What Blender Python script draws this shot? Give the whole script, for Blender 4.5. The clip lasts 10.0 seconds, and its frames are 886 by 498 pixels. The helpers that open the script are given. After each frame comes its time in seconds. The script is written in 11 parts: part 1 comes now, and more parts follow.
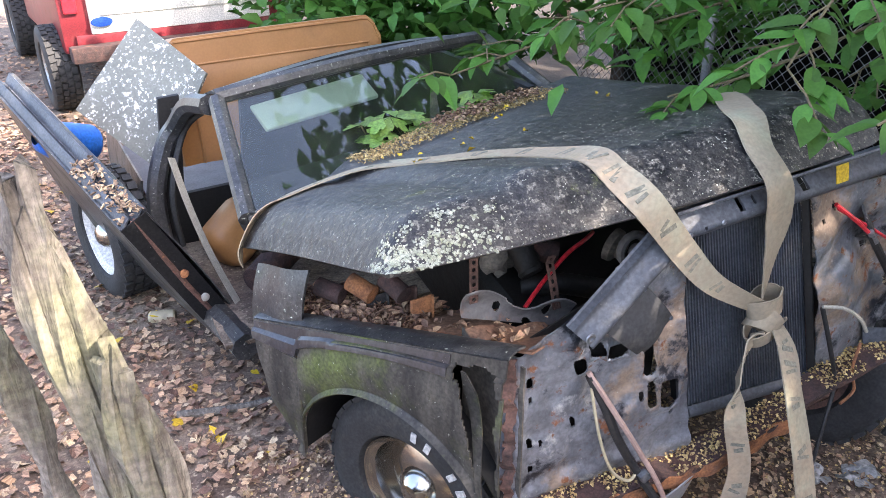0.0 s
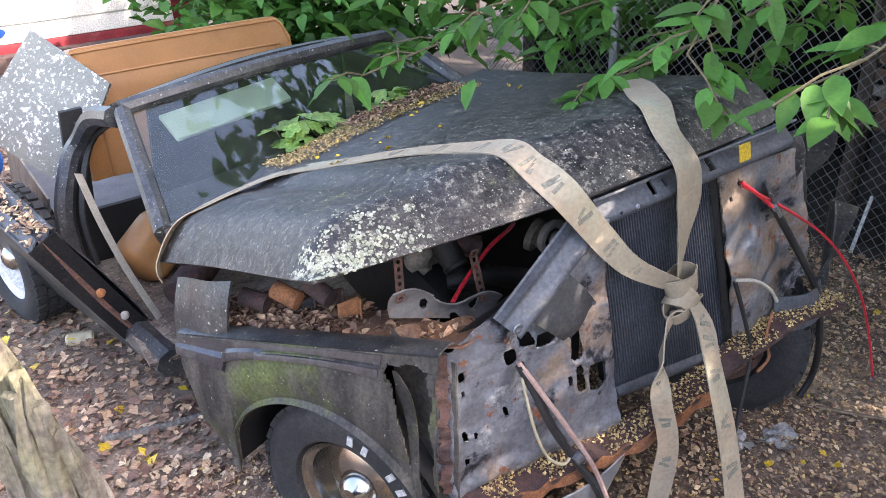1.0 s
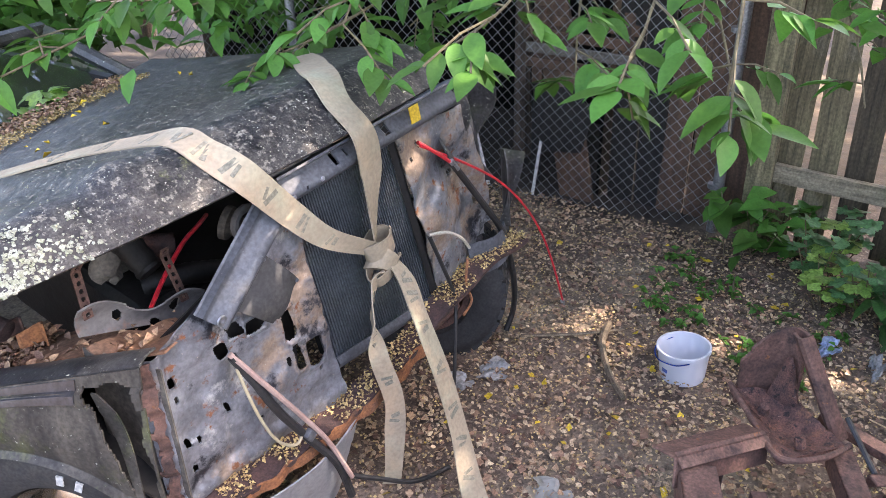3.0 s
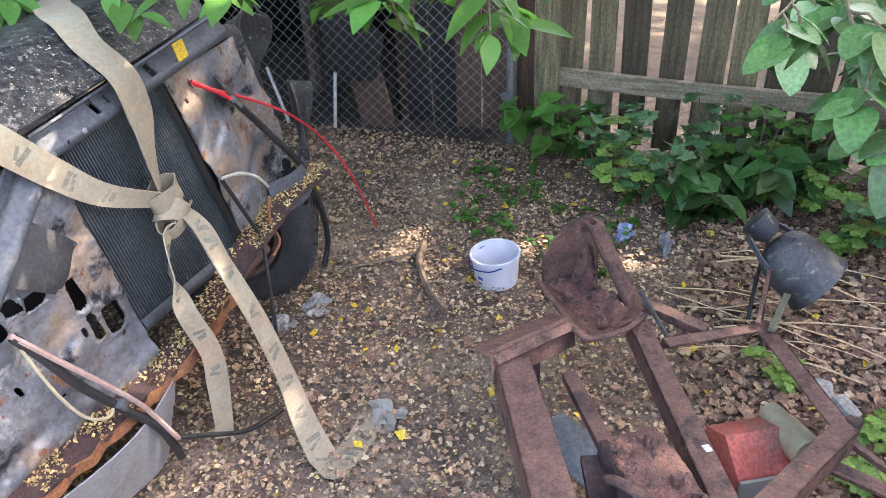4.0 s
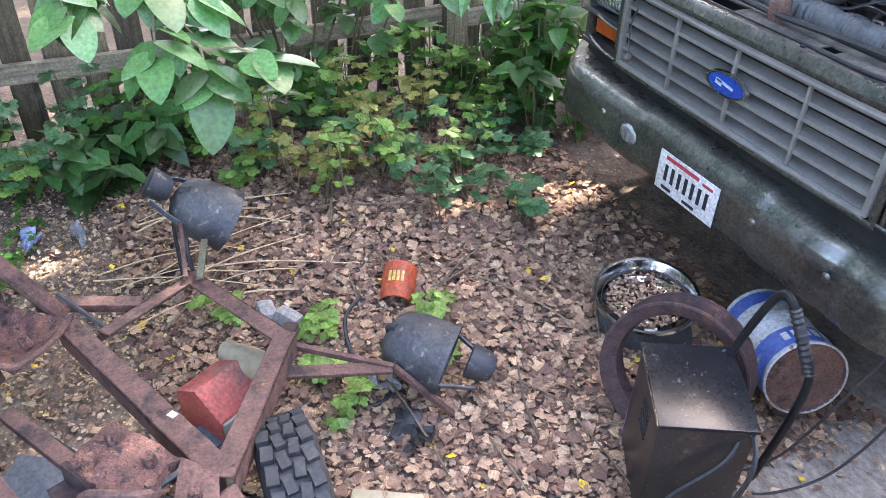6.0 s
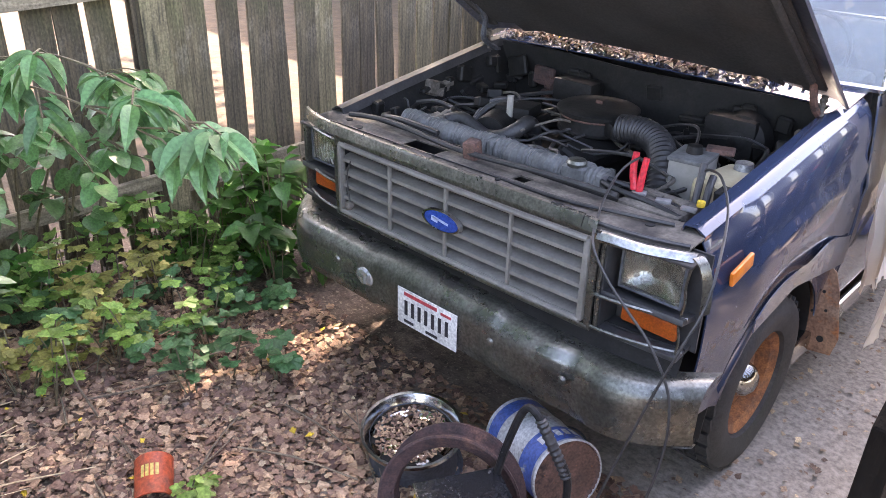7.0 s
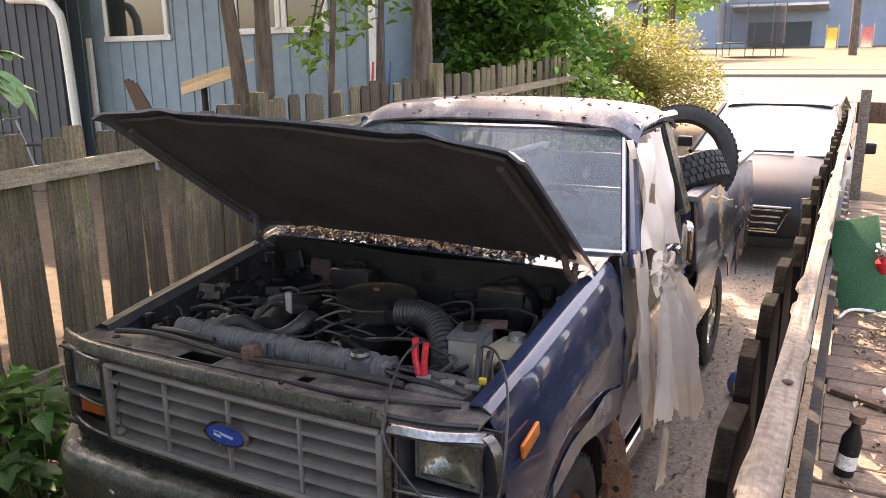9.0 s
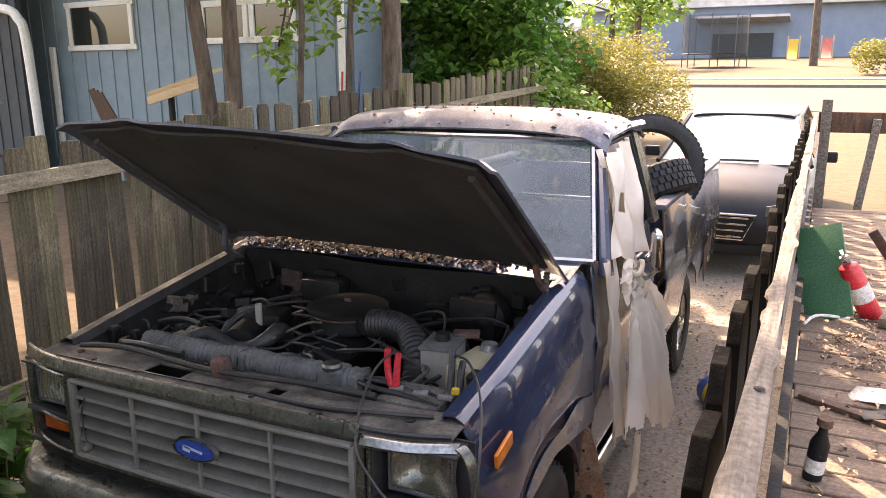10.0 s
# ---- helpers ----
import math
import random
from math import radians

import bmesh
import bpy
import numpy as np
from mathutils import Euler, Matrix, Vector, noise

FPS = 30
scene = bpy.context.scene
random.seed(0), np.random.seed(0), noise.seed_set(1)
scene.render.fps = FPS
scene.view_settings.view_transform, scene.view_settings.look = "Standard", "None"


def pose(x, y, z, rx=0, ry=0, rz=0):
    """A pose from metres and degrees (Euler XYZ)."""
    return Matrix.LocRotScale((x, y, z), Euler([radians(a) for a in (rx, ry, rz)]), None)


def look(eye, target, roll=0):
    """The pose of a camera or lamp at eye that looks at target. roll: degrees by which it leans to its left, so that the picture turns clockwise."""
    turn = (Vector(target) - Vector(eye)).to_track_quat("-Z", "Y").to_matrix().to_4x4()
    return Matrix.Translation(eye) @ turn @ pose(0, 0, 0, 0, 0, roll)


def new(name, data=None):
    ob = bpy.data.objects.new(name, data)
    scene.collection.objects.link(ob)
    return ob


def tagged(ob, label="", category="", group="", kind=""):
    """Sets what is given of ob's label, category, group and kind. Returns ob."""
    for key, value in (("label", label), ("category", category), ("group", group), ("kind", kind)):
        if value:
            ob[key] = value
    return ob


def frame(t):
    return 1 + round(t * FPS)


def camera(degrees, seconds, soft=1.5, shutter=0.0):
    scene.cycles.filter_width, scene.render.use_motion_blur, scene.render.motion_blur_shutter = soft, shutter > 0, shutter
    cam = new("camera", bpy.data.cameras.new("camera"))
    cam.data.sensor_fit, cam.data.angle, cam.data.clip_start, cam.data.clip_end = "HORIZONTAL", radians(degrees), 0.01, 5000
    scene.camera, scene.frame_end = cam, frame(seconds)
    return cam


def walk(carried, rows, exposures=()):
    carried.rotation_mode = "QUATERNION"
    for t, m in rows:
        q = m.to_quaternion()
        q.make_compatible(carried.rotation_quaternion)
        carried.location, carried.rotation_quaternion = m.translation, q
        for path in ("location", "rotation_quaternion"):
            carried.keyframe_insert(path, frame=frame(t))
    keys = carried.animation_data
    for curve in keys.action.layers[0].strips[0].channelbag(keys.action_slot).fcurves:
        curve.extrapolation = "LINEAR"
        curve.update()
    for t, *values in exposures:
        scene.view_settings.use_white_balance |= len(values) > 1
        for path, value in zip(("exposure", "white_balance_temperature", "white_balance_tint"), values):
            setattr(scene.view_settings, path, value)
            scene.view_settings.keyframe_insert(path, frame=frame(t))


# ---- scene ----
cam = camera(59.6, 10.0, soft=0.5)
PATH = [
    (0, (1.794, -2.12, 2.012), (0.965, -3.713, 1.132), -0.8),
    (0.5, (1.785, -2.121, 2.016), (0.905, -3.685, 1.131), -1.5),
    (1, (1.785, -2.116, 2.022), (0.798, -3.607, 1.127), -2.0),
    (1.5, (1.777, -2.113, 2.021), (0.686, -3.528, 1.122), -1.9),
    (2, (1.764, -2.114, 2.016), (0.576, -3.439, 1.101), -1.7),
    (2.5, (1.745, -2.089, 2.012), (0.415, -3.261, 1.088), -1.2),
    (2.7, (1.738, -2.073, 2.012), (0.35, -3.172, 1.082), -1.2),
    (4, (1.688, -1.972, 1.956), (0.118, -2.544, 0.856), -2.9),
    (4.5, (1.678, -1.935, 1.952), (0.077, -2.223, 0.789), -1.9),
    (5, (1.677, -1.896, 1.951), (0.097, -1.926, 0.726), -1.2),
    (5.5, (1.677, -1.861, 1.958), (0.143, -1.612, 0.699), -0.0),
    (6, (1.696, -1.806, 1.967), (0.257, -1.101, 0.77), 1.4),
    (6.2, (1.706, -1.789, 1.973), (0.325, -0.937, 0.803), 1.1),
    (7.3, (1.708, -1.739, 2.065), (0.519, -0.338, 1.275), 0.8),
    (7.5, (1.71, -1.728, 2.072), (0.535, -0.276, 1.355), 0.1),
    (8, (1.727, -1.713, 2.094), (0.6, -0.159, 1.533), -0.6),
    (8.5, (1.728, -1.691, 2.1), (0.71, -0.041, 1.61), -0.6),
    (9, (1.729, -1.683, 2.101), (0.814, 0.031, 1.629), -0.5),
    (9.5, (1.728, -1.677, 2.104), (0.853, 0.061, 1.643), -0.4),
    (10, (1.723, -1.679, 2.101), (0.873, 0.075, 1.652), -0.4),
]
walk(cam, [(t, look(eye, target, roll)) for t, eye, target, roll in PATH], exposures=[(0, 3.08, 6950, 18), (2.7, 3.38, 7300, 22), (4.0, 3.6, 7200, 18), (5.2, 3.92, 6800, 19), (6.2, 4.0, 7000, 21), (7.5, 3.68, 8300, 28), (8.5, 3.08, 9000, 27), (10, 2.85, 9400, 26)])

# ---- light ----
SUN_DIR = Vector((-0.5, 0.6, 0.75)).normalized()
world = bpy.data.worlds.new("sky")
scene.world = world
world.use_nodes = True
_n = world.node_tree.nodes
_sky = _n.new("ShaderNodeTexSky")
_sky.sky_type = 'NISHITA'
_sky.sun_disc = False
_sky.sun_elevation = math.asin(SUN_DIR.z)
_sky.sun_rotation = math.atan2(SUN_DIR.x, SUN_DIR.y)
_sky.dust_density = 3.0
_n["Background"].inputs["Strength"].default_value = 0.15
world.node_tree.links.new(_sky.outputs[0], _n["Background"].inputs["Color"])
sun = new("sun", bpy.data.lights.new("sun", 'SUN'))
sun.data.energy, sun.data.angle, sun.data.color = 2.6, radians(0.6), (1.0, 0.95, 0.86)
sun.matrix_world = look(SUN_DIR * 30, (0, 0, 0))

# ---- materials ----
def mat(name, c1, c2=None, scale=8.0, rough=0.6, metal=0.0, bump=0.15, layers=(), detail=8.0, stretch=(1, 1, 1),
        coat=0.0, trans=0.0, spec=0.5, rand=0.0, coords="Object", dist=0.01, alpha=1.0, sub=0.0, grain=0.26):
    """A mottled surface: two colours mixed at one scale; layers: (colour, scale, amount, edge, roughness) as patches above them."""
    m = bpy.data.materials.new(name)
    m.use_nodes = True
    t = m.node_tree
    n, l = t.nodes, t.links
    p = n["Principled BSDF"]
    p.inputs["Roughness"].default_value = rough
    p.inputs["Metallic"].default_value = metal
    p.inputs["Coat Weight"].default_value = coat
    p.inputs["Transmission Weight"].default_value = trans
    p.inputs["Specular IOR Level"].default_value = spec
    p.inputs["Alpha"].default_value = alpha
    if c2 is None:
        c2 = tuple(v * 0.75 for v in c1)
    co = n.new("ShaderNodeTexCoord")
    mp = n.new("ShaderNodeMapping")
    mp.inputs["Scale"].default_value = stretch
    l.new(co.outputs[coords], mp.inputs["Vector"])
    no = n.new("ShaderNodeTexNoise")
    no.inputs["Scale"].default_value = scale
    no.inputs["Detail"].default_value = detail
    no.inputs["Roughness"].default_value = 0.62
    l.new(mp.outputs[0], no.inputs["Vector"])
    ra = n.new("ShaderNodeValToRGB")
    ra.color_ramp.elements[0].position, ra.color_ramp.elements[1].position = 0.36, 0.66
    ra.color_ramp.elements[0].color, ra.color_ramp.elements[1].color = (*c1, 1), (*c2, 1)
    l.new(no.outputs[0], ra.inputs[0])
    out = ra.outputs[0]
    rgh = None
    for k, (c3, s3, amount, edge, r3v) in enumerate(layers):
        n3 = n.new("ShaderNodeTexNoise")
        n3.inputs["Scale"].default_value = s3
        n3.inputs["Detail"].default_value = 9
        n3.inputs["Roughness"].default_value = 0.68
        off = n.new("ShaderNodeMapping")
        off.inputs["Location"].default_value = (3.7 * k + 1.3, 5.1 * k, 1.9 * k)
        l.new(co.outputs[coords], off.inputs["Vector"])
        l.new(off.outputs[0], n3.inputs["Vector"])
        r3 = n.new("ShaderNodeValToRGB")
        a = 0.72 - amount * 0.45
        r3.color_ramp.elements[0].position = max(0.0, a)
        r3.color_ramp.elements[1].position = min(1.0, a + edge)
        l.new(n3.outputs[0], r3.inputs[0])
        mx = n.new("ShaderNodeMixRGB")
        mx.inputs[2].default_value = (*c3, 1)
        l.new(r3.outputs[0], mx.inputs[0])
        l.new(out, mx.inputs[1])
        out = mx.outputs[0]
        rm = n.new("ShaderNodeMix")
        rm.inputs[3].default_value = r3v
        l.new(r3.outputs[0], rm.inputs[0])
        if rgh is None:
            rm.inputs[2].default_value = rough
        else:
            l.new(rgh, rm.inputs[2])
        rgh = rm.outputs[0]
    if grain and rough > 0.2:
        gn = n.new("ShaderNodeTexNoise")
        gn.inputs["Scale"].default_value = max(90.0, scale * 7)
        gn.inputs["Detail"].default_value = 4
        l.new(co.outputs[coords], gn.inputs["Vector"])
        gm = n.new("ShaderNodeMapRange")
        gm.inputs[1].default_value, gm.inputs[2].default_value = 0.35, 0.65
        gm.inputs[3].default_value, gm.inputs[4].default_value = 1 - grain, 1 + grain
        l.new(gn.outputs[0], gm.inputs[0])
        gx = n.new("ShaderNodeVectorMath")
        gx.operation = 'MULTIPLY'
        l.new(out, gx.inputs[0])
        l.new(gm.outputs[0], gx.inputs[1])
        out = gx.outputs[0]
    if rgh is not None:
        l.new(rgh, p.inputs["Roughness"])
    if rand:
        oi = n.new("ShaderNodeObjectInfo")
        geo = n.new("ShaderNodeNewGeometry")
        sm = n.new("ShaderNodeMath")
        sm.operation = 'ADD'
        l.new(oi.outputs["Random"], sm.inputs[0])
        l.new(geo.outputs["Random Per Island"], sm.inputs[1])
        fr = n.new("ShaderNodeMath")
        fr.operation = 'FRACT'
        l.new(sm.outputs[0], fr.inputs[0])
        ma = n.new("ShaderNodeMath")
        ma.operation = 'MULTIPLY_ADD'
        ma.inputs[1].default_value, ma.inputs[2].default_value = 2 * rand, 1 - rand
        l.new(fr.outputs[0], ma.inputs[0])
        hs = n.new("ShaderNodeHueSaturation")
        l.new(ma.outputs[0], hs.inputs["Value"])
        mh = n.new("ShaderNodeMath")
        mh.operation = 'MULTIPLY_ADD'
        mh.inputs[1].default_value, mh.inputs[2].default_value = 0.05 * rand, 0.5 - 0.025 * rand
        l.new(fr.outputs[0], mh.inputs[0])
        l.new(mh.outputs[0], hs.inputs["Hue"])
        l.new(out, hs.inputs["Color"])
        out = hs.outputs[0]
    l.new(out, p.inputs["Base Color"])
    if bump:
        bu = n.new("ShaderNodeBump")
        bu.inputs["Strength"].default_value = bump
        bu.inputs["Distance"].default_value = dist
        l.new(no.outputs[0], bu.inputs["Height"])
        l.new(bu.outputs[0], p.inputs["Normal"])
    if sub:
        tr = n.new("ShaderNodeBsdfTranslucent")
        l.new(out, tr.inputs["Color"])
        ms = n.new("ShaderNodeMixShader")
        ms.inputs[0].default_value = sub
        l.new(p.outputs[0], ms.inputs[1])
        l.new(tr.outputs[0], ms.inputs[2])
        l.new(ms.outputs[0], n["Material Output"].inputs["Surface"])
    return m


LICHEN = (0.42, 0.44, 0.36)
M = {
    "earth": mat("earth", (0.20, 0.142, 0.105), (0.075, 0.05, 0.038), 6, 0.95, bump=0.6, dist=0.03,
                 layers=[((0.30, 0.24, 0.17), 1.1, 0.5, 0.25, 0.95), ((0.05, 0.035, 0.025), 22, 0.5, 0.2, 0.95), ((0.36, 0.29, 0.20), 60, 0.35, 0.1, 0.95)]),
    "gravel": mat("gravel", (0.20, 0.18, 0.165), (0.10, 0.09, 0.085), 45, 0.95, bump=0.8, dist=0.02,
                  layers=[((0.34, 0.31, 0.27), 90, 0.4, 0.08, 0.9), ((0.09, 0.075, 0.06), 2.5, 0.5, 0.3, 0.95)]),
    "asphalt": mat("asphalt", (0.066, 0.055, 0.053), (0.052, 0.044, 0.042), 12, 0.9),
    "concrete": mat("concrete", (0.17, 0.155, 0.135), (0.13, 0.118, 0.104), 8, 0.9),
    "leaf_dry": mat("dry_leaf", (0.37, 0.225, 0.145), (0.16, 0.088, 0.055), 30, 0.85, bump=0.2, rand=0.65, coords="Generated", layers=[((0.36, 0.25, 0.18), 6, 0.36, 0.3, 0.85)]),
    "leaf_tan": mat("tan_leaf", (0.40, 0.29, 0.19), (0.22, 0.14, 0.09), 30, 0.8, bump=0.2, rand=0.65),
    "leaf_yellow": mat("yellow_leaf", (0.62, 0.42, 0.03), (0.5, 0.33, 0.02), 20, 0.6, bump=0.1, rand=0.2),
    "leaf_green": mat("green_leaf", (0.075, 0.20, 0.035), (0.05, 0.145, 0.025), 14, 0.5, bump=0.2, rand=0.35, sub=0.4, spec=0.3, grain=0.08),
    "leaf_bright": mat("bright_leaf", (0.23, 0.36, 0.075), (0.13, 0.25, 0.05), 14, 0.5, bump=0.15, rand=0.35, sub=0.35),
    "leaf_weed": mat("blue_green_weed_leaf", (0.085, 0.20, 0.075), (0.055, 0.14, 0.05), 14, 0.5, bump=0.15, rand=0.3, sub=0.35),
    "leaf_dark": mat("dark_leaf", (0.05, 0.13, 0.03), (0.032, 0.09, 0.022), 14, 0.42, bump=0.2, rand=0.4, sub=0.2),
    "leaf_pale": mat("pale_leaf", (0.085, 0.19, 0.06), (0.055, 0.13, 0.04), 14, 0.34, bump=0.2, rand=0.25, sub=0.25),
    "leaf_gold": mat("golden_foliage", (0.30, 0.28, 0.065), (0.20, 0.20, 0.05), 10, 0.7, rand=0.25, sub=0.3),
    "stem": mat("stem", (0.12, 0.10, 0.05), (0.08, 0.06, 0.035), 20, 0.8),
    "twig": mat("twig", (0.20, 0.15, 0.10), (0.12, 0.09, 0.06), 25, 0.9, rand=0.3),
    "bark": mat("bark", (0.16, 0.12, 0.09), (0.055, 0.04, 0.032), 14, 0.95, bump=1.0, dist=0.04, stretch=(1, 1, 0.22)),
    "wood_fence": mat("weathered_wood", (0.15, 0.118, 0.066), (0.036, 0.030, 0.017), 9, 0.9, bump=0.8, stretch=(5, 5, 0.45), rand=0.5,
                      layers=[((0.06, 0.07, 0.026), 2.2, 0.48, 0.3, 0.95), ((0.27, 0.225, 0.16), 5, 0.3, 0.25, 0.9)]),
    "wood_grey": mat("grey_wood", (0.20, 0.18, 0.155), (0.085, 0.074, 0.062), 10, 0.9, bump=0.9, dist=0.015, stretch=(6, 0.6, 6), rand=0.15,
                     layers=[((0.10, 0.085, 0.07), 3.5, 0.4, 0.22, 0.95)]),
    "wood_greyv": mat("grey_wood_upright", (0.24, 0.215, 0.185), (0.08, 0.068, 0.056), 9, 0.92, bump=1.0, dist=0.02, stretch=(6, 6, 0.5), rand=0.1,
                      layers=[((0.20, 0.20, 0.11), 4, 0.45, 0.25, 0.95), ((0.07, 0.055, 0.045), 7, 0.4, 0.15, 0.95)]),
    "wood_deck": mat("deck_wood", (0.20, 0.14, 0.10), (0.11, 0.075, 0.052), 8, 0.85, bump=0.5, stretch=(0.5, 6, 6), rand=0.2, layers=[((0.36, 0.29, 0.22), 3, 0.4, 0.25, 0.9)]),
    "wood_rail": mat("weathered_rail_wood", (0.27, 0.225, 0.15), (0.13, 0.105, 0.068), 9, 0.9, bump=0.6, stretch=(5, 0.45, 5), layers=[((0.08, 0.082, 0.04), 3, 0.35, 0.25, 0.95)]),
    # wood with shade put into its colour: shed opening and deck pickets
    "wood_shade": mat("wood_shade_black", (0.008, 0.007, 0.006), (0.004, 0.0035, 0.003), 9, 0.95, spec=0.1, bump=0.6, stretch=(5, 5, 0.5), layers=[((0.02, 0.018, 0.015), 14, 0.3, 0.1, 0.95)]),
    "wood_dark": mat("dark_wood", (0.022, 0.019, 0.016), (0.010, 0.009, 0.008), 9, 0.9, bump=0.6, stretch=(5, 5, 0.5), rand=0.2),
    "wood_new": mat("new_wood", (0.62, 0.46, 0.28), (0.52, 0.37, 0.2), 6, 0.7, stretch=(1, 6, 6)),
    "wood_brown": mat("brown_plank", (0.13, 0.075, 0.048), (0.06, 0.036, 0.025), 8, 0.85, stretch=(4, 4, 0.5)),
    "blue_paint": mat("blue_paint", (0.030, 0.045, 0.085), (0.018, 0.027, 0.052), 2, 0.16, bump=0.015, coat=0.7, grain=0.08,
                      layers=[((0.085, 0.095, 0.12), 2.4, 0.36, 0.22, 0.4), ((0.13, 0.085, 0.06), 7, 0.20, 0.05, 0.85), ((0.3, 0.3, 0.3), 70, 0.10, 0.04, 0.8)]),
    "roof_paint": mat("faded_roof_paint", (0.125, 0.13, 0.16), (0.05, 0.058, 0.08), 4.5, 0.35, spec=0.5, bump=0.03,
                      layers=[((0.30, 0.285, 0.285), 3.5, 0.50, 0.12, 0.6), ((0.10, 0.06, 0.04), 9, 0.25, 0.1, 0.9)]),
    # tan layer puts the ground's reflection into the worn paint; brown layer is rust
    "worn_reflect_side": mat("worn_paint_tan_reflection", (0.05, 0.075, 0.125), (0.11, 0.10, 0.09), 2.5, 0.14, bump=0.03, coat=0.9,
                     layers=[((0.36, 0.29, 0.175), 2.6, 0.50, 0.18, 0.3), ((0.17, 0.075, 0.035), 4, 0.3, 0.1, 0.9)]),
    "black_paint": mat("old_black_paint", (0.020, 0.021, 0.024), (0.06, 0.06, 0.06), 14, 0.33, bump=0.3, grain=0.35,
                       layers=[((0.13, 0.12, 0.095), 4, 0.5, 0.3, 0.8), ((0.055, 0.07, 0.022), 2.3, 0.35, 0.25, 0.9), (LICHEN, 70, 0.24, 0.05, 0.9)]),
    "hood_paint": mat("lichened_hood_paint", (0.012, 0.012, 0.014), (0.055, 0.052, 0.047), 26, 0.42, spec=0.3, bump=0.5, grain=0.5,
                      layers=[((0.17, 0.15, 0.115), 4.5, 0.30, 0.16, 0.85), ((0.010, 0.010, 0.012), 9, 0.42, 0.08, 0.28), ((0.16, 0.15, 0.125), 55, 0.38, 0.06, 0.85), ((0.50, 0.50, 0.43), 95, 0.19, 0.03, 0.9), ((0.46, 0.47, 0.38), 40, 0.10, 0.025, 0.9), ((0.11, 0.12, 0.045), 7, 0.20, 0.1, 0.9)]),
    "band_paint": mat("smooth_black_paint", (0.022, 0.022, 0.026), (0.045, 0.045, 0.05), 12, 0.28, bump=0.08, stretch=(2, 2, 1), layers=[((0.10, 0.09, 0.07), 5, 0.36, 0.2, 0.7), ((0.4, 0.4, 0.36), 70, 0.12, 0.03, 0.9)]),
    "visor": mat("pale_green_visor", (0.55, 0.62, 0.50), (0.48, 0.55, 0.43), 3, 0.6, bump=0.03, grain=0.03),
    "lichen": mat("lichen", (0.34, 0.35, 0.29), (0.21, 0.225, 0.14), 45, 0.95, bump=0.8, rand=0.3),
    "fender_paint": mat("mossy_fender_paint", (0.024, 0.023, 0.022), (0.085, 0.075, 0.062), 5, 0.45, spec=0.25, bump=0.2, stretch=(2.5, 2.5, 0.6),
                        layers=[((0.12, 0.105, 0.075), 3, 0.45, 0.3, 0.85), ((0.12, 0.145, 0.035), 3.2, 0.52, 0.25, 0.95), ((0.16, 0.08, 0.045), 7, 0.2, 0.08, 0.95), (LICHEN, 75, 0.18, 0.05, 0.9)]),
    "clip_metal": mat("bare_dark_metal", (0.30, 0.31, 0.335), (0.13, 0.135, 0.15), 7, 0.30, metal=0.45, bump=0.25, grain=0.16,
                      layers=[((0.30, 0.225, 0.17), 4.5, 0.50, 0.10, 0.7), ((0.03, 0.032, 0.04), 6, 0.36, 0.06, 0.35), ((0.50, 0.49, 0.47), 9, 0.27, 0.08, 0.45), ((0.26, 0.11, 0.055), 14, 0.30, 0.06, 0.95), ((0.50, 0.47, 0.40), 85, 0.17, 0.03, 0.9)]),
    "apron_rust": mat("apron_rust", (0.30, 0.175, 0.11), (0.17, 0.085, 0.05), 9, 0.85, bump=0.5, layers=[((0.36, 0.27, 0.20), 3, 0.42, 0.25, 0.85), ((0.07, 0.04, 0.03), 6, 0.38, 0.15, 0.9), ((0.34, 0.13, 0.05), 12, 0.3, 0.1, 0.95)]),
    "valance_metal": mat("pale_bent_metal", (0.34, 0.35, 0.36), (0.24, 0.25, 0.26), 3.5, 0.45, metal=0.3, bump=0.15, grain=0.1, layers=[((0.17, 0.13, 0.095), 4, 0.42, 0.25, 0.8), ((0.10, 0.12, 0.15), 5, 0.3, 0.2, 0.4)]),
    "horn_grey": mat("dusty_grey_paint", (0.21, 0.20, 0.19), (0.12, 0.115, 0.11), 12, 0.7, bump=0.2, grain=0.12, layers=[((0.24, 0.13, 0.085), 9, 0.34, 0.12, 0.9)]),
    "pink_rod": mat("faded_pink_rod", (0.36, 0.25, 0.21), (0.27, 0.17, 0.14), 14, 0.7, bump=0.2, grain=0.1),
    "leaf_straw": mat("straw_debris", (0.50, 0.37, 0.17), (0.36, 0.24, 0.10), 30, 0.85, bump=0.1, rand=0.4),
    "dark_metal": mat("dark_grey_metal", (0.085, 0.093, 0.107), (0.05, 0.055, 0.064), 6, 0.55, metal=0.1, bump=0.1, layers=[((0.14, 0.13, 0.115), 5, 0.4, 0.3, 0.8), ((0.35, 0.34, 0.3), 90, 0.12, 0.05, 0.9)]),
    "rust": mat("rust", (0.135, 0.068, 0.050), (0.062, 0.033, 0.026), 16, 0.75, bump=0.6, grain=0.3, layers=[((0.22, 0.125, 0.09), 4, 0.36, 0.2, 0.85), ((0.035, 0.022, 0.02), 9, 0.38, 0.1, 0.9), ((0.24, 0.10, 0.045), 26, 0.22, 0.06, 0.95)]),
    "rust_pit": mat("pitted_rust", (0.14, 0.062, 0.045), (0.05, 0.028, 0.024), 30, 0.85, bump=1.0, dist=0.012, grain=0.35, layers=[((0.24, 0.11, 0.06), 12, 0.36, 0.1, 0.9), ((0.02, 0.014, 0.013), 40, 0.36, 0.06, 0.9), ((0.22, 0.13, 0.09), 60, 0.2, 0.05, 0.9)]),
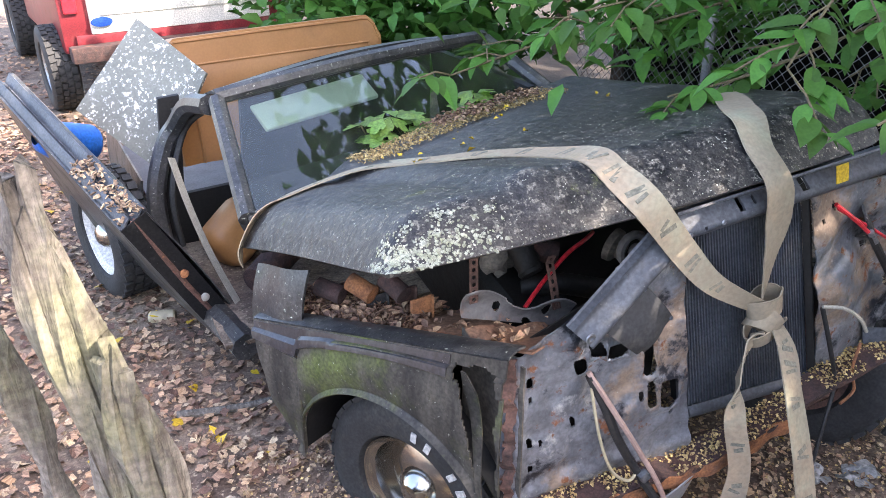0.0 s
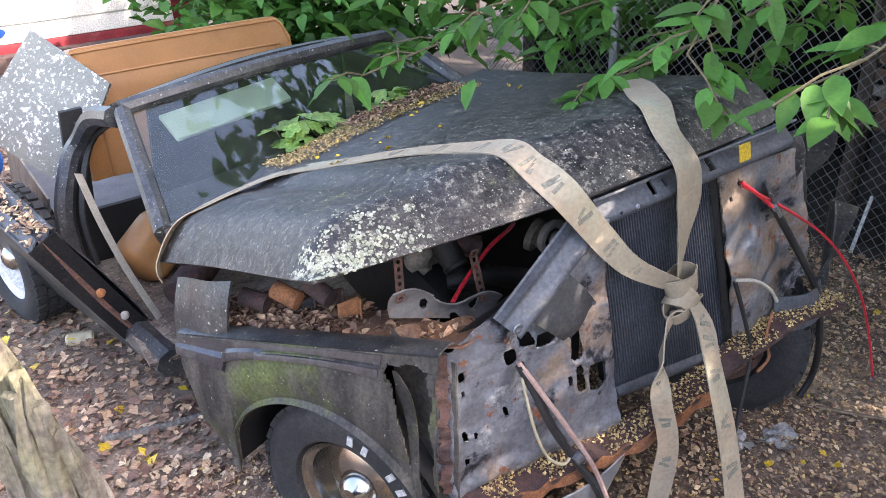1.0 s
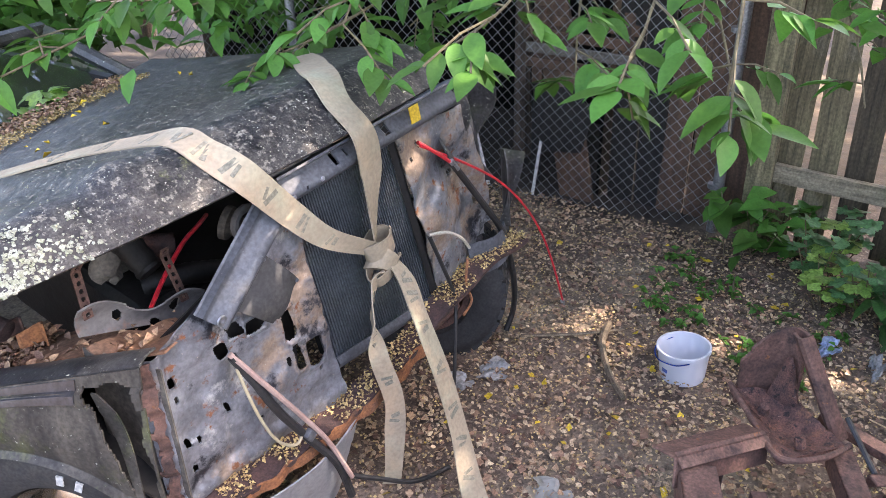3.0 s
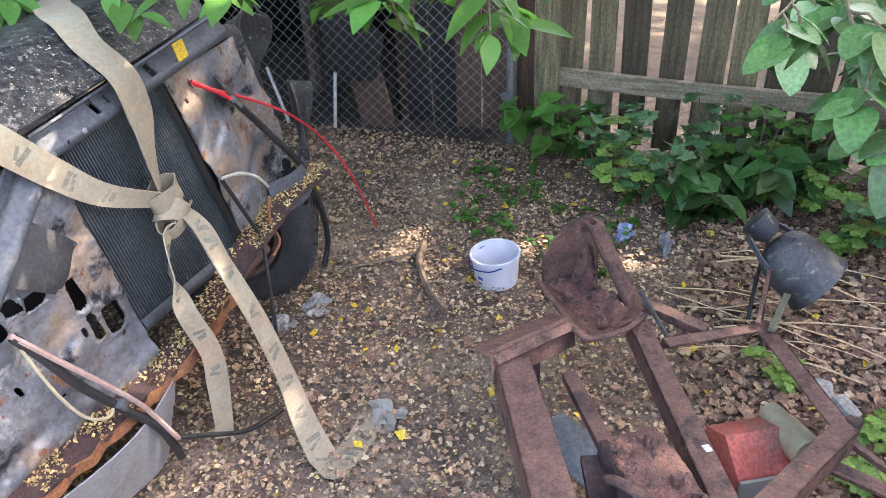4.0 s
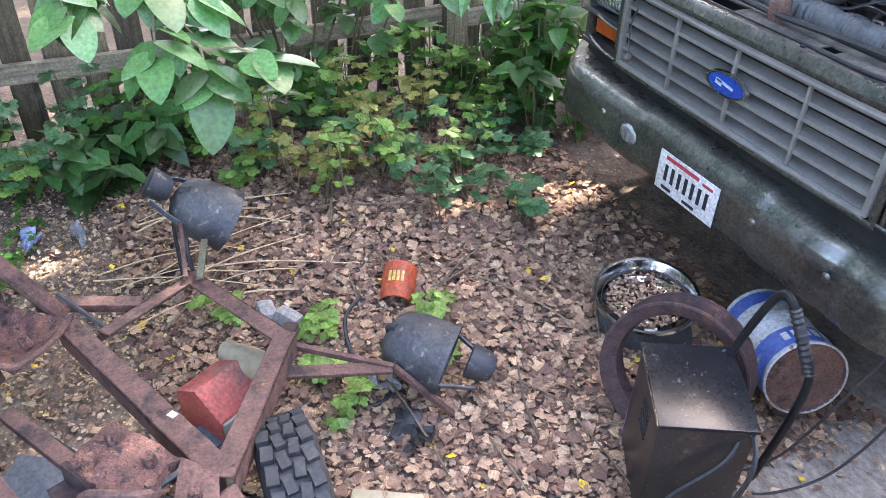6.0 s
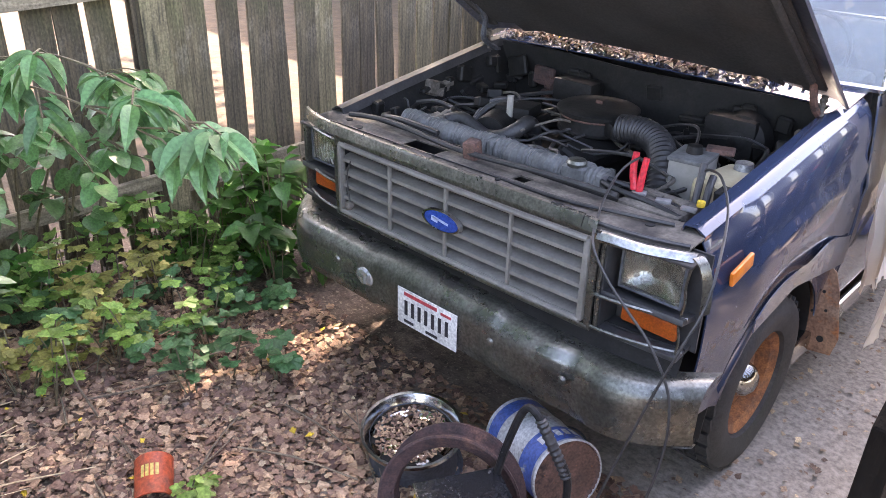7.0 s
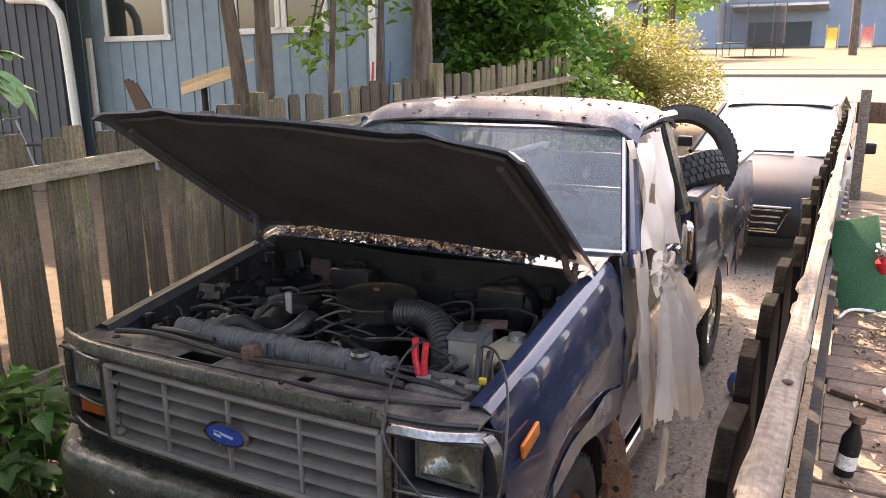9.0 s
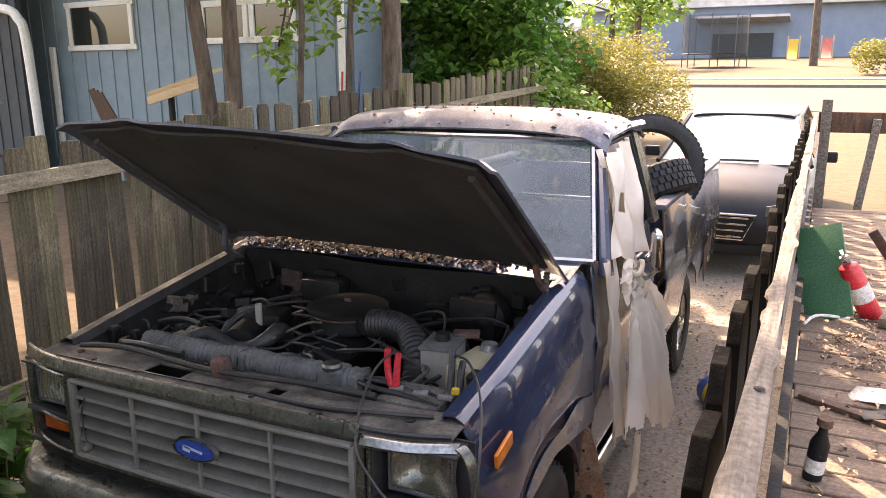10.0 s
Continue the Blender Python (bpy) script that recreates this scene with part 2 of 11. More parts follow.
    "rust_dark": mat("dark_rust", (0.07, 0.035, 0.03), (0.028, 0.018, 0.017), 22, 0.85, bump=0.9, layers=[((0.17, 0.08, 0.05), 7, 0.35, 0.2, 0.9)]),
    "rust_orange": mat("orange_rust", (0.32, 0.13, 0.05), (0.15, 0.06, 0.03), 20, 0.92, bump=0.6, layers=[((0.10, 0.06, 0.045), 8, 0.45, 0.2, 0.9)]),
    "chrome": mat("worn_chrome", (0.55, 0.55, 0.53), (0.42, 0.42, 0.41), 6, 0.16, metal=1.0, bump=0.02, layers=[((0.14, 0.125, 0.10), 4, 0.42, 0.22, 0.65), ((0.10, 0.05, 0.03), 9, 0.16, 0.08, 0.9)]),
    "pail_white": mat("dirty_pail_paint", (0.48, 0.48, 0.47), (0.36, 0.36, 0.35), 6, 0.5, layers=[((0.20, 0.15, 0.11), 9, 0.38, 0.12, 0.9), ((0.14, 0.07, 0.045), 22, 0.24, 0.06, 0.9)]),
    "worn_trim": mat("scuffed_trim", (0.42, 0.42, 0.41), (0.26, 0.26, 0.25), 9, 0.3, metal=0.9, bump=0.06, layers=[((0.07, 0.065, 0.055), 7, 0.4, 0.2, 0.75)]),
    "bumper": mat("grimy_chrome", (0.23, 0.23, 0.205), (0.13, 0.13, 0.115), 5, 0.27, metal=0.85, bump=0.02,
                  layers=[((0.05, 0.055, 0.035), 2.8, 0.55, 0.25, 0.7), ((0.13, 0.115, 0.09), 7, 0.4, 0.2, 0.8), ((0.12, 0.055, 0.03), 12, 0.15, 0.08, 0.95)]),
    "grille": mat("grey_grille_plastic", (0.205, 0.195, 0.175), (0.14, 0.132, 0.118), 8, 0.45, metal=0.15, grain=0.08, bump=0.05, layers=[((0.11, 0.10, 0.085), 6, 0.36, 0.3, 0.8)]),
    # grime black; also puts the shade in holes and gaps into colour
    "black": mat("black_grime_and_shade", (0.008, 0.008, 0.008), (0.014, 0.013, 0.012), 9, 0.7, bump=0.2),
    "engine": mat("engine_grime", (0.011, 0.0105, 0.010), (0.005, 0.005, 0.0045), 14, 0.6, spec=0.3, bump=0.4, layers=[((0.035, 0.028, 0.022), 6, 0.4, 0.3, 0.9)]),
    "hood_under": mat("hood_underside", (0.030, 0.029, 0.029), (0.045, 0.041, 0.039), 4, 0.85, bump=0.3, layers=[((0.04, 0.032, 0.026), 5, 0.3, 0.25, 0.9)]),
    "rubber": mat("rubber", (0.032, 0.032, 0.032), (0.02, 0.02, 0.02), 15, 0.75, bump=0.2, layers=[((0.09, 0.08, 0.065), 6, 0.35, 0.3, 0.9)]),
    "shroud": mat("dusty_shroud", (0.125, 0.127, 0.122), (0.065, 0.066, 0.063), 9, 0.7, bump=0.2, grain=0.15, layers=[((0.035, 0.033, 0.03), 7, 0.38, 0.2, 0.8)]),
    "hood_top": mat("dusty_hood_paint", (0.09, 0.095, 0.12), (0.05, 0.055, 0.075), 5, 0.4, bump=0.03, layers=[((0.20, 0.19, 0.18), 6, 0.4, 0.2, 0.7)]),
    "hose": mat("hose_rubber", (0.016, 0.016, 0.017), (0.030, 0.029, 0.028), 10, 0.5, bump=0.1),
    "dusty": mat("dusty_metal", (0.15, 0.13, 0.105), (0.026, 0.022, 0.019), 9, 0.8, bump=0.3, layers=[((0.05, 0.045, 0.04), 5, 0.45, 0.25, 0.7)]),
    "white_plastic": mat("white_plastic", (0.62, 0.64, 0.70), (0.55, 0.57, 0.62), 5, 0.4, bump=0.02, grain=0),
    "tank_grey": mat("grey_tank_plastic", (0.29, 0.28, 0.25), (0.20, 0.19, 0.165), 5, 0.5, grain=0.04, layers=[((0.10, 0.09, 0.075), 9, 0.35, 0.3, 0.8)]),
    "tank_tan": mat("yellowed_tank_plastic", (0.42, 0.36, 0.24), (0.32, 0.27, 0.17), 5, 0.45, grain=0.04, layers=[((0.14, 0.11, 0.08), 9, 0.35, 0.3, 0.8)]),
    "red": mat("red_plastic", (0.62, 0.03, 0.045), (0.5, 0.02, 0.03), 5, 0.35, bump=0.02),
    "red_paint": mat("faded_red_paint", (0.20, 0.022, 0.028), (0.13, 0.015, 0.02), 5, 0.4, layers=[((0.28, 0.13, 0.10), 4, 0.4, 0.3, 0.7)]),
    "red_metal": mat("faded_red_metal", (0.46, 0.10, 0.075), (0.36, 0.07, 0.055), 6, 0.6, layers=[((0.30, 0.22, 0.16), 4, 0.5, 0.3, 0.85), ((0.12, 0.11, 0.09), 5, 0.35, 0.2, 0.9)]),
    "white_paint": mat("chalky_white_paint", (0.72, 0.70, 0.64), (0.60, 0.58, 0.52), 4, 0.5, layers=[((0.40, 0.28, 0.18), 6, 0.27, 0.15, 0.9), ((0.16, 0.08, 0.045), 13, 0.2, 0.08, 0.9)]),
    "turn_amber": mat("dirty_amber_lens", (0.42, 0.085, 0.012), (0.28, 0.05, 0.010), 20, 0.3, spec=0.5, bump=0.1),
    "amber": mat("amber_lens", (0.75, 0.20, 0.02), (0.6, 0.14, 0.015), 25, 0.2, spec=0.7, bump=0.1),
    "bezel_black": mat("grimy_black_plastic_and_shade", (0.045, 0.045, 0.046), (0.02, 0.02, 0.021), 7, 0.5, bump=0.08, grain=0.15, layers=[((0.11, 0.10, 0.08), 8, 0.22, 0.2, 0.9)]),
    "lens": mat("headlight_glass", (0.42, 0.43, 0.42), (0.26, 0.27, 0.26), 5, 0.10, metal=0.6, spec=0.8, bump=0.6, dist=0.02, stretch=(9, 1, 2), coat=1.0, grain=0, layers=[((0.26, 0.22, 0.15), 7, 0.32, 0.25, 0.5)]),
    "badge": mat("badge_blue", (0.015, 0.055, 0.26), (0.01, 0.04, 0.2), 5, 0.25, bump=0),
    "badge_pale": mat("badge_pale", (0.35, 0.42, 0.6), None, 5, 0.3, bump=0),
    "plate": mat("plate_white", (0.58, 0.57, 0.54), (0.50, 0.49, 0.46), 6, 0.5, bump=0.02),
    "ink": mat("ink_black", (0.02, 0.02, 0.025), None, 5, 0.5, bump=0),
    "ink_red": mat("ink_red", (0.45, 0.05, 0.06), None, 5, 0.5, bump=0),
    "strap": mat("strap_webbing", (0.33, 0.27, 0.19), (0.26, 0.21, 0.145), 3, 0.9, bump=0.1, grain=0.10, layers=[((0.34, 0.33, 0.23), 4, 0.48, 0.2, 0.9), ((0.48, 0.32, 0.19), 2.2, 0.38, 0.25, 0.9), ((0.27, 0.22, 0.14), 9, 0.22, 0.12, 0.95)]),
    "strap_mark": mat("faded_strap_print", (0.15, 0.145, 0.11), (0.22, 0.20, 0.15), 20, 0.95, bump=0.1),
    "strap_pale": mat("pale_webbing", (0.40, 0.37, 0.31), (0.30, 0.28, 0.23), 90, 0.9, bump=0.3, layers=[((0.22, 0.20, 0.14), 5, 0.4, 0.2, 0.95)]),
    "seat": mat("tan_vinyl", (0.40, 0.19, 0.068), (0.34, 0.155, 0.052), 3, 0.45, bump=0.04, grain=0.05, layers=[((0.24, 0.115, 0.05), 2.5, 0.30, 0.3, 0.6)]),
    "panel_grey": mat("flaking_grey_panel", (0.22, 0.225, 0.19), (0.16, 0.165, 0.14), 4, 0.6, grain=0.1, layers=[((0.74, 0.74, 0.72), 46, 0.34, 0.03, 0.7), ((0.74, 0.74, 0.72), 17, 0.24, 0.03, 0.7)]),
    "blue_plastic": mat("blue_plastic", (0.015, 0.13, 0.5), (0.012, 0.1, 0.42), 5, 0.4),
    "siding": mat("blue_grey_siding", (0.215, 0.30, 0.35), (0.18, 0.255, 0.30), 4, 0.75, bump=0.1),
    "siding_dark": mat("siding_shade_and_dark", (0.05, 0.062, 0.066), (0.036, 0.045, 0.05), 4, 0.8),
    "trim": mat("white_trim", (0.74, 0.73, 0.70), (0.66, 0.65, 0.61), 5, 0.6),
    "pane": mat("dark_pane", (0.02, 0.025, 0.025), (0.03, 0.035, 0.03), 5, 0.04, spec=0.8, bump=0),
    # pale base colour stands in for the sky's glare on the glass
    "glare_pane": mat("sky_glare_glass", (0.50, 0.52, 0.53), (0.36, 0.38, 0.38), 2, 0.07, spec=1.0, bump=0, coat=1.0),
    "galv": mat("galvanised_steel", (0.36, 0.37, 0.38), (0.26, 0.27, 0.28), 14, 0.42, metal=0.8),
    "car_paint": mat("dark_car_paint", (0.03, 0.031, 0.034), (0.02, 0.021, 0.024), 3, 0.32, coat=0.05, spec=0.2, bump=0.0, layers=[((0.05, 0.056, 0.05), 5, 0.3, 0.3, 0.5)]),
    "green_plastic": mat("green_painted_metal", (0.045, 0.17, 0.085), (0.035, 0.13, 0.065), 5, 0.5),
    "grey_plastic": mat("grey_plastic", (0.036, 0.037, 0.041), (0.024, 0.025, 0.028), 6, 0.55, bump=0.1, layers=[((0.25, 0.24, 0.17), 30, 0.3, 0.1, 0.9), ((0.13, 0.13, 0.115), 4, 0.4, 0.3, 0.7)]),
    "black_gloss": mat("black_enamel", (0.010, 0.010, 0.011), (0.016, 0.016, 0.016), 6, 0.45, spec=0.15, bump=0.15, layers=[((0.045, 0.043, 0.042), 7, 0.28, 0.2, 0.6), ((0.10, 0.055, 0.03), 6, 0.1, 0.1, 0.8), ((0.25, 0.25, 0.25), 90, 0.12, 0.04, 0.7)]),
    "charger_top": mat("scratched_black_enamel", (0.009, 0.010, 0.012), (0.014, 0.015, 0.017), 8, 0.22, spec=0.3, bump=0.08, layers=[((0.09, 0.095, 0.10), 26, 0.24, 0.06, 0.5), ((0.35, 0.35, 0.34), 70, 0.14, 0.03, 0.7)]),
    "charger_case": mat("rusty_black_enamel", (0.014, 0.013, 0.013), (0.022, 0.02, 0.019), 6, 0.35, spec=0.5, bump=0.12, layers=[((0.16, 0.09, 0.045), 5, 0.30, 0.15, 0.8), ((0.26, 0.17, 0.09), 14, 0.20, 0.08, 0.85), ((0.3, 0.3, 0.29), 80, 0.12, 0.03, 0.7)]),
    "glossgrey": mat("grey_stone", (0.30, 0.29, 0.27), (0.2, 0.19, 0.175), 9, 0.95, bump=0.5),
    "paper": mat("pale_litter", (0.32, 0.315, 0.31), (0.20, 0.20, 0.195), 9, 0.6, bump=0.3),
    "can_orange": mat("orange_tin", (0.50, 0.085, 0.03), (0.36, 0.06, 0.025), 6, 0.5, layers=[((0.14, 0.06, 0.04), 14, 0.45, 0.2, 0.9)]),
    "can_yellow": mat("yellow_print", (0.6, 0.45, 0.12), None, 9, 0.5, bump=0),
    "brick": mat("brick", (0.32, 0.15, 0.10), (0.24, 0.11, 0.08), 15, 0.95, bump=0.5, rand=0.2),
    "slate": mat("grey_board", (0.13, 0.15, 0.165), (0.10, 0.115, 0.125), 6, 0.6),
    "purple": mat("purple_label", (0.20, 0.15, 0.30), None, 9, 0.5, bump=0),
    "bucket_blue": mat("printed_blue", (0.05, 0.11, 0.36), None, 9, 0.5, bump=0, layers=[((0.38, 0.38, 0.37), 14, 0.3, 0.06, 0.8), ((0.14, 0.08, 0.05), 20, 0.22, 0.06, 0.9)]),
    "moss": mat("moss_grime", (0.13, 0.13, 0.08), (0.09, 0.085, 0.055), 20, 0.95, bump=0.6),
    "tramp": mat("trampoline_net", (0.05, 0.055, 0.06), None, 5, 0.9, alpha=0.35, bump=0),
    "far_blue": mat("far_blue_wall", (0.20, 0.27, 0.36), (0.17, 0.23, 0.31), 1, 0.9),
    "far_roof": mat("far_pale_roof", (0.55, 0.55, 0.55), None, 1, 0.8),
}


def glass_mat(name, tint, rough, film, film_scale=3.0, film_col=(0.3, 0.3, 0.28)):
    """Clear glass with a mottled film: dirt, and on the pickup's windscreen the sky's reflection."""
    m = bpy.data.materials.new(name)
    m.use_nodes = True
    t = m.node_tree
    n, l = t.nodes, t.links
    p = n["Principled BSDF"]
    p.inputs["Base Color"].default_value = (*tint, 1)
    p.inputs["Roughness"].default_value = rough
    p.inputs["Transmission Weight"].default_value = 1.0
    p.inputs["IOR"].default_value = 1.45
    d = n.new("ShaderNodeBsdfDiffuse")
    d.inputs["Color"].default_value = (*film_col, 1)
    no = n.new("ShaderNodeTexNoise")
    no.inputs["Scale"].default_value = film_scale
    no.inputs["Detail"].default_value = 8
    co = n.new("ShaderNodeTexCoord")
    l.new(co.outputs["Object"], no.inputs["Vector"])
    ra = n.new("ShaderNodeValToRGB")
    ra.color_ramp.elements[0].position, ra.color_ramp.elements[1].position = 0.4, 0.75
    ra.color_ramp.elements[0].color = (film * 0.3,) * 3 + (1,)
    ra.color_ramp.elements[1].color = (film,) * 3 + (1,)
    l.new(no.outputs[0], ra.inputs[0])
    mx = n.new("ShaderNodeMixShader")
    l.new(ra.outputs[0], mx.inputs[0])
    l.new(p.outputs[0], mx.inputs[1])
    l.new(d.outputs[0], mx.inputs[2])
    l.new(mx.outputs[0], n["Material Output"].inputs["Surface"])
    return m


# blue-grey film colour puts the reflected sky on this windscreen
M["glass"] = glass_mat("windscreen_sky_film", (0.62, 0.72, 0.74), 0.0, 0.55, 4.0, (0.20, 0.26, 0.29))
M["lamp_glass"] = glass_mat("headlight_glass", (0.92, 0.94, 0.92), 0.03, 0.30, 9.0, (0.30, 0.27, 0.20))


def sheeting_mat():
    """Thin milky plastic that lets light through."""
    m = bpy.data.materials.new("translucent_sheeting")
    m.use_nodes = True
    t = m.node_tree
    n, l = t.nodes, t.links
    p = n["Principled BSDF"]
    p.inputs["Roughness"].default_value = 0.32
    no = n.new("ShaderNodeTexNoise")
    no.inputs["Scale"].default_value = 4.0
    no.inputs["Detail"].default_value = 7
    co = n.new("ShaderNodeTexCoord")
    l.new(co.outputs["Object"], no.inputs["Vector"])
    ra = n.new("ShaderNodeValToRGB")
    ra.color_ramp.elements[0].position, ra.color_ramp.elements[1].position = 0.38, 0.62
    ra.color_ramp.elements[0].color, ra.color_ramp.elements[1].color = (0.92, 0.85, 0.76, 1), (0.80, 0.71, 0.60, 1)
    l.new(no.outputs[0], ra.inputs[0])
    l.new(ra.outputs[0], p.inputs["Base Color"])
    tl = n.new("ShaderNodeBsdfTranslucent")
    l.new(ra.outputs[0], tl.inputs["Color"])
    tr = n.new("ShaderNodeBsdfTransparent")
    m1, m2 = n.new("ShaderNodeMixShader"), n.new("ShaderNodeMixShader")
    m1.inputs[0].default_value, m2.inputs[0].default_value = 0.42, 0.12
    l.new(p.outputs[0], m1.inputs[1])
    l.new(tl.outputs[0], m1.inputs[2])
    l.new(m1.outputs[0], m2.inputs[1])
    l.new(tr.outputs[0], m2.inputs[2])
    bp = n.new("ShaderNodeBump")
    bp.inputs["Strength"].default_value, bp.inputs["Distance"].default_value = 0.5, 0.01
    wr = n.new("ShaderNodeTexNoise")
    wr.inputs["Scale"].default_value, wr.inputs["Distortion"].default_value = 14.0, 1.5
    l.new(co.outputs["Object"], wr.inputs["Vector"])
    l.new(wr.outputs[0], bp.inputs["Height"])
    l.new(bp.outputs[0], p.inputs["Normal"])
    l.new(m2.outputs[0], n["Material Output"].inputs["Surface"])
    return m


M["plastic_sheet"] = sheeting_mat()
M["glass_dirty"] = glass_mat("dirty_glass", (0.72, 0.80, 0.76), 0.02, 0.06, 6.0, (0.20, 0.21, 0.18))

# ---- building tools ----
def thing(name, label, category, m=None, group="", kind=""):
    ob = new(name)
    ob.empty_display_size = 0.1
    if m is not None:
        ob.matrix_basis = m
    return tagged(ob, label, category, group, kind)


def finish(bm, name, smooth=True):
    bmesh.ops.recalc_face_normals(bm, faces=bm.faces)
    me = bpy.data.meshes.new(name)
    bm.to_mesh(me)
    bm.free()
    if smooth:
        for f in me.polygons:
            f.use_smooth = True
        me.set_sharp_from_angle(angle=radians(35))
    return me


def part(name, bm, material, parent=None, label="", m=None, smooth=True):
    me = finish(bm, name, smooth)
    for x in (material if isinstance(material, (list, tuple)) else [material]):
        me.materials.append(x)
    ob = new(name, me)
    if parent is not None:
        ob.parent = parent
    if m is not None:
        ob.matrix_basis = m
    if label:
        ob["label"] = label
    return ob


def single(name, bm, material, label, category, m=None, group="", kind="", smooth=True):
    return tagged(part(name, bm, material, None, "", m, smooth), label, category, group, kind)


def bm_box(size, m=None, bevel=0.0, seg=2, bm=None):
    b = bm or bmesh.new()
    g = bmesh.ops.create_cube(b, size=1.0)
    bmesh.ops.scale(b, vec=size, verts=g["verts"])
    if bevel:
        es = list({e for v in g["verts"] for e in v.link_edges})
        r = bmesh.ops.bevel(b, geom=es, offset=bevel, segments=seg, affect='EDGES', profile=0.6)
        vs = list({v for f in r["faces"] for v in f.verts} | {v for v in g["verts"] if v.is_valid})
    else:
        vs = g["verts"]
    if m is not None:
        bmesh.ops.transform(b, matrix=m, verts=vs)
    return b


def bm_cyl(r1, r2, h, m=None, seg=24, bm=None, caps=True):
    """Along z from 0 to h."""
    b = bm or bmesh.new()
    g = bmesh.ops.create_cone(b, cap_ends=caps, segments=seg, radius1=r1, radius2=r2, depth=h)
    bmesh.ops.translate(b, vec=(0, 0, h / 2), verts=g["verts"])
    if m is not None:
        bmesh.ops.transform(b, matrix=m, verts=g["verts"])
    return b


def bm_lathe(profile, seg=32, m=None, bm=None, closed=False):
    """profile: (radius, z) pairs, turned about z."""
    b = bm or bmesh.new()
    rings = []
    for r, z in profile:
        rings.append([b.verts.new((r * math.cos(2 * math.pi * i / seg), r * math.sin(2 * math.pi * i / seg), z)) for i in range(seg)])
    pairs = list(zip(rings, rings[1:])) + ([(rings[-1], rings[0])] if closed else [])
    for a, c in pairs:
        for i in range(seg):
            j = (i + 1) % seg
            b.faces.new((a[i], a[j], c[j], c[i]))
    if m is not None:
        bmesh.ops.transform(b, matrix=m, verts=[v for r in rings for v in r])
    return b


def curve_pts(pts, steps=6):
    """Catmull-Rom through the points."""
    pts = [Vector(p) for p in pts]
    out = []
    for i in range(len(pts) - 1):
        p0, p1, p2, p3 = pts[max(i - 1, 0)], pts[i], pts[i + 1], pts[min(i + 2, len(pts) - 1)]
        for k in range(steps):
            u = k / steps
            out.append(0.5 * ((2 * p1) + (p2 - p0) * u + (2 * p0 - 5 * p1 + 4 * p2 - p3) * u * u + (3 * p1 - p0 - 3 * p2 + p3) * u ** 3))
    out.append(pts[-1])
    return out


def bm_tube(pts, r, seg=8, bm=None, r_end=None, caps=True, ridges=0.0):
    b = bm or bmesh.new()
    pts = [Vector(p) for p in pts]
    rings = []
    side = None
    for i, p in enumerate(pts):
        d = (pts[min(i + 1, len(pts) - 1)] - pts[max(i - 1, 0)]).normalized()
        if side is None:
            side = d.orthogonal().normalized()
        side = (side - d * side.dot(d))
        side = side.normalized() if side.length > 1e-6 else d.orthogonal().normalized()
        up = d.cross(side)
        u = i / max(1, len(pts) - 1)
        rr = r if r_end is None else r + (r_end - r) * u
        if ridges:
            rr *= 1 + ridges * (1 if i % 2 else -1)
        rings.append([b.verts.new(p + (side * math.cos(2 * math.pi * k / seg) + up * math.sin(2 * math.pi * k / seg)) * rr) for k in range(seg)])
    for a, c in zip(rings, rings[1:]):
        for i in range(seg):
            j = (i + 1) % seg
            b.faces.new((a[i], a[j], c[j], c[i]))
    if caps:
        b.faces.new(rings[0][::-1])
        b.faces.new(rings[-1])
    return b


def bm_strip(pts, sides, width, thick, bm=None):
    """A flat band along pts; sides: the crosswise direction at each point."""
    b = bm or bmesh.new()
    pts = [Vector(p) for p in pts]
    rows = []
    n = len(pts)
    for i, p in enumerate(pts):
        d = (pts[min(i + 1, n - 1)] - pts[max(i - 1, 0)]).normalized()
        s = Vector(sides[i]) if isinstance(sides, list) else Vector(sides)
        s = (s - d * s.dot(d)).normalized()
        w = width[i] if isinstance(width, list) else width
        up = s.cross(d).normalized() * thick * 0.5
        rows.append([b.verts.new(p - s * w / 2 - up), b.verts.new(p + s * w / 2 - up), b.verts.new(p + s * w / 2 + up), b.verts.new(p - s * w / 2 + up)])
    for a, c in zip(rows, rows[1:]):
        for i in range(4):
            j = (i + 1) % 4
            b.faces.new((a[i], a[j], c[j], c[i]))
    b.faces.new(rows[0][::-1])
    b.faces.new(rows[-1])
    return b


def bm_prism(outline, depth, m=None, bm=None, bevel=0.0):
    """A flat outline (x, z) given depth along y, from 0 to depth."""
    b = bm or bmesh.new()
    lo = [b.verts.new((x, 0, z)) for x, z in outline]
    hi = [b.verts.new((x, depth, z)) for x, z in outline]
    b.faces.new(lo)
    b.faces.new(hi[::-1])
    n = len(outline)
    for i in range(n):
        j = (i + 1) % n
        b.faces.new((lo[j], lo[i], hi[i], hi[j]))
    if bevel:
        es = list({e for v in lo + hi for e in v.link_edges})
        r = bmesh.ops.bevel(b, geom=es, offset=bevel, segments=2, affect='EDGES', profile=0.6)
        vs = [v for v in b.verts] if bm is None else list({v for f in r["faces"] for v in f.verts} | {v for v in lo + hi if v.is_valid})
    else:
        vs = lo + hi
    if m is not None:
        bmesh.ops.transform(b, matrix=m, verts=vs)
    return b


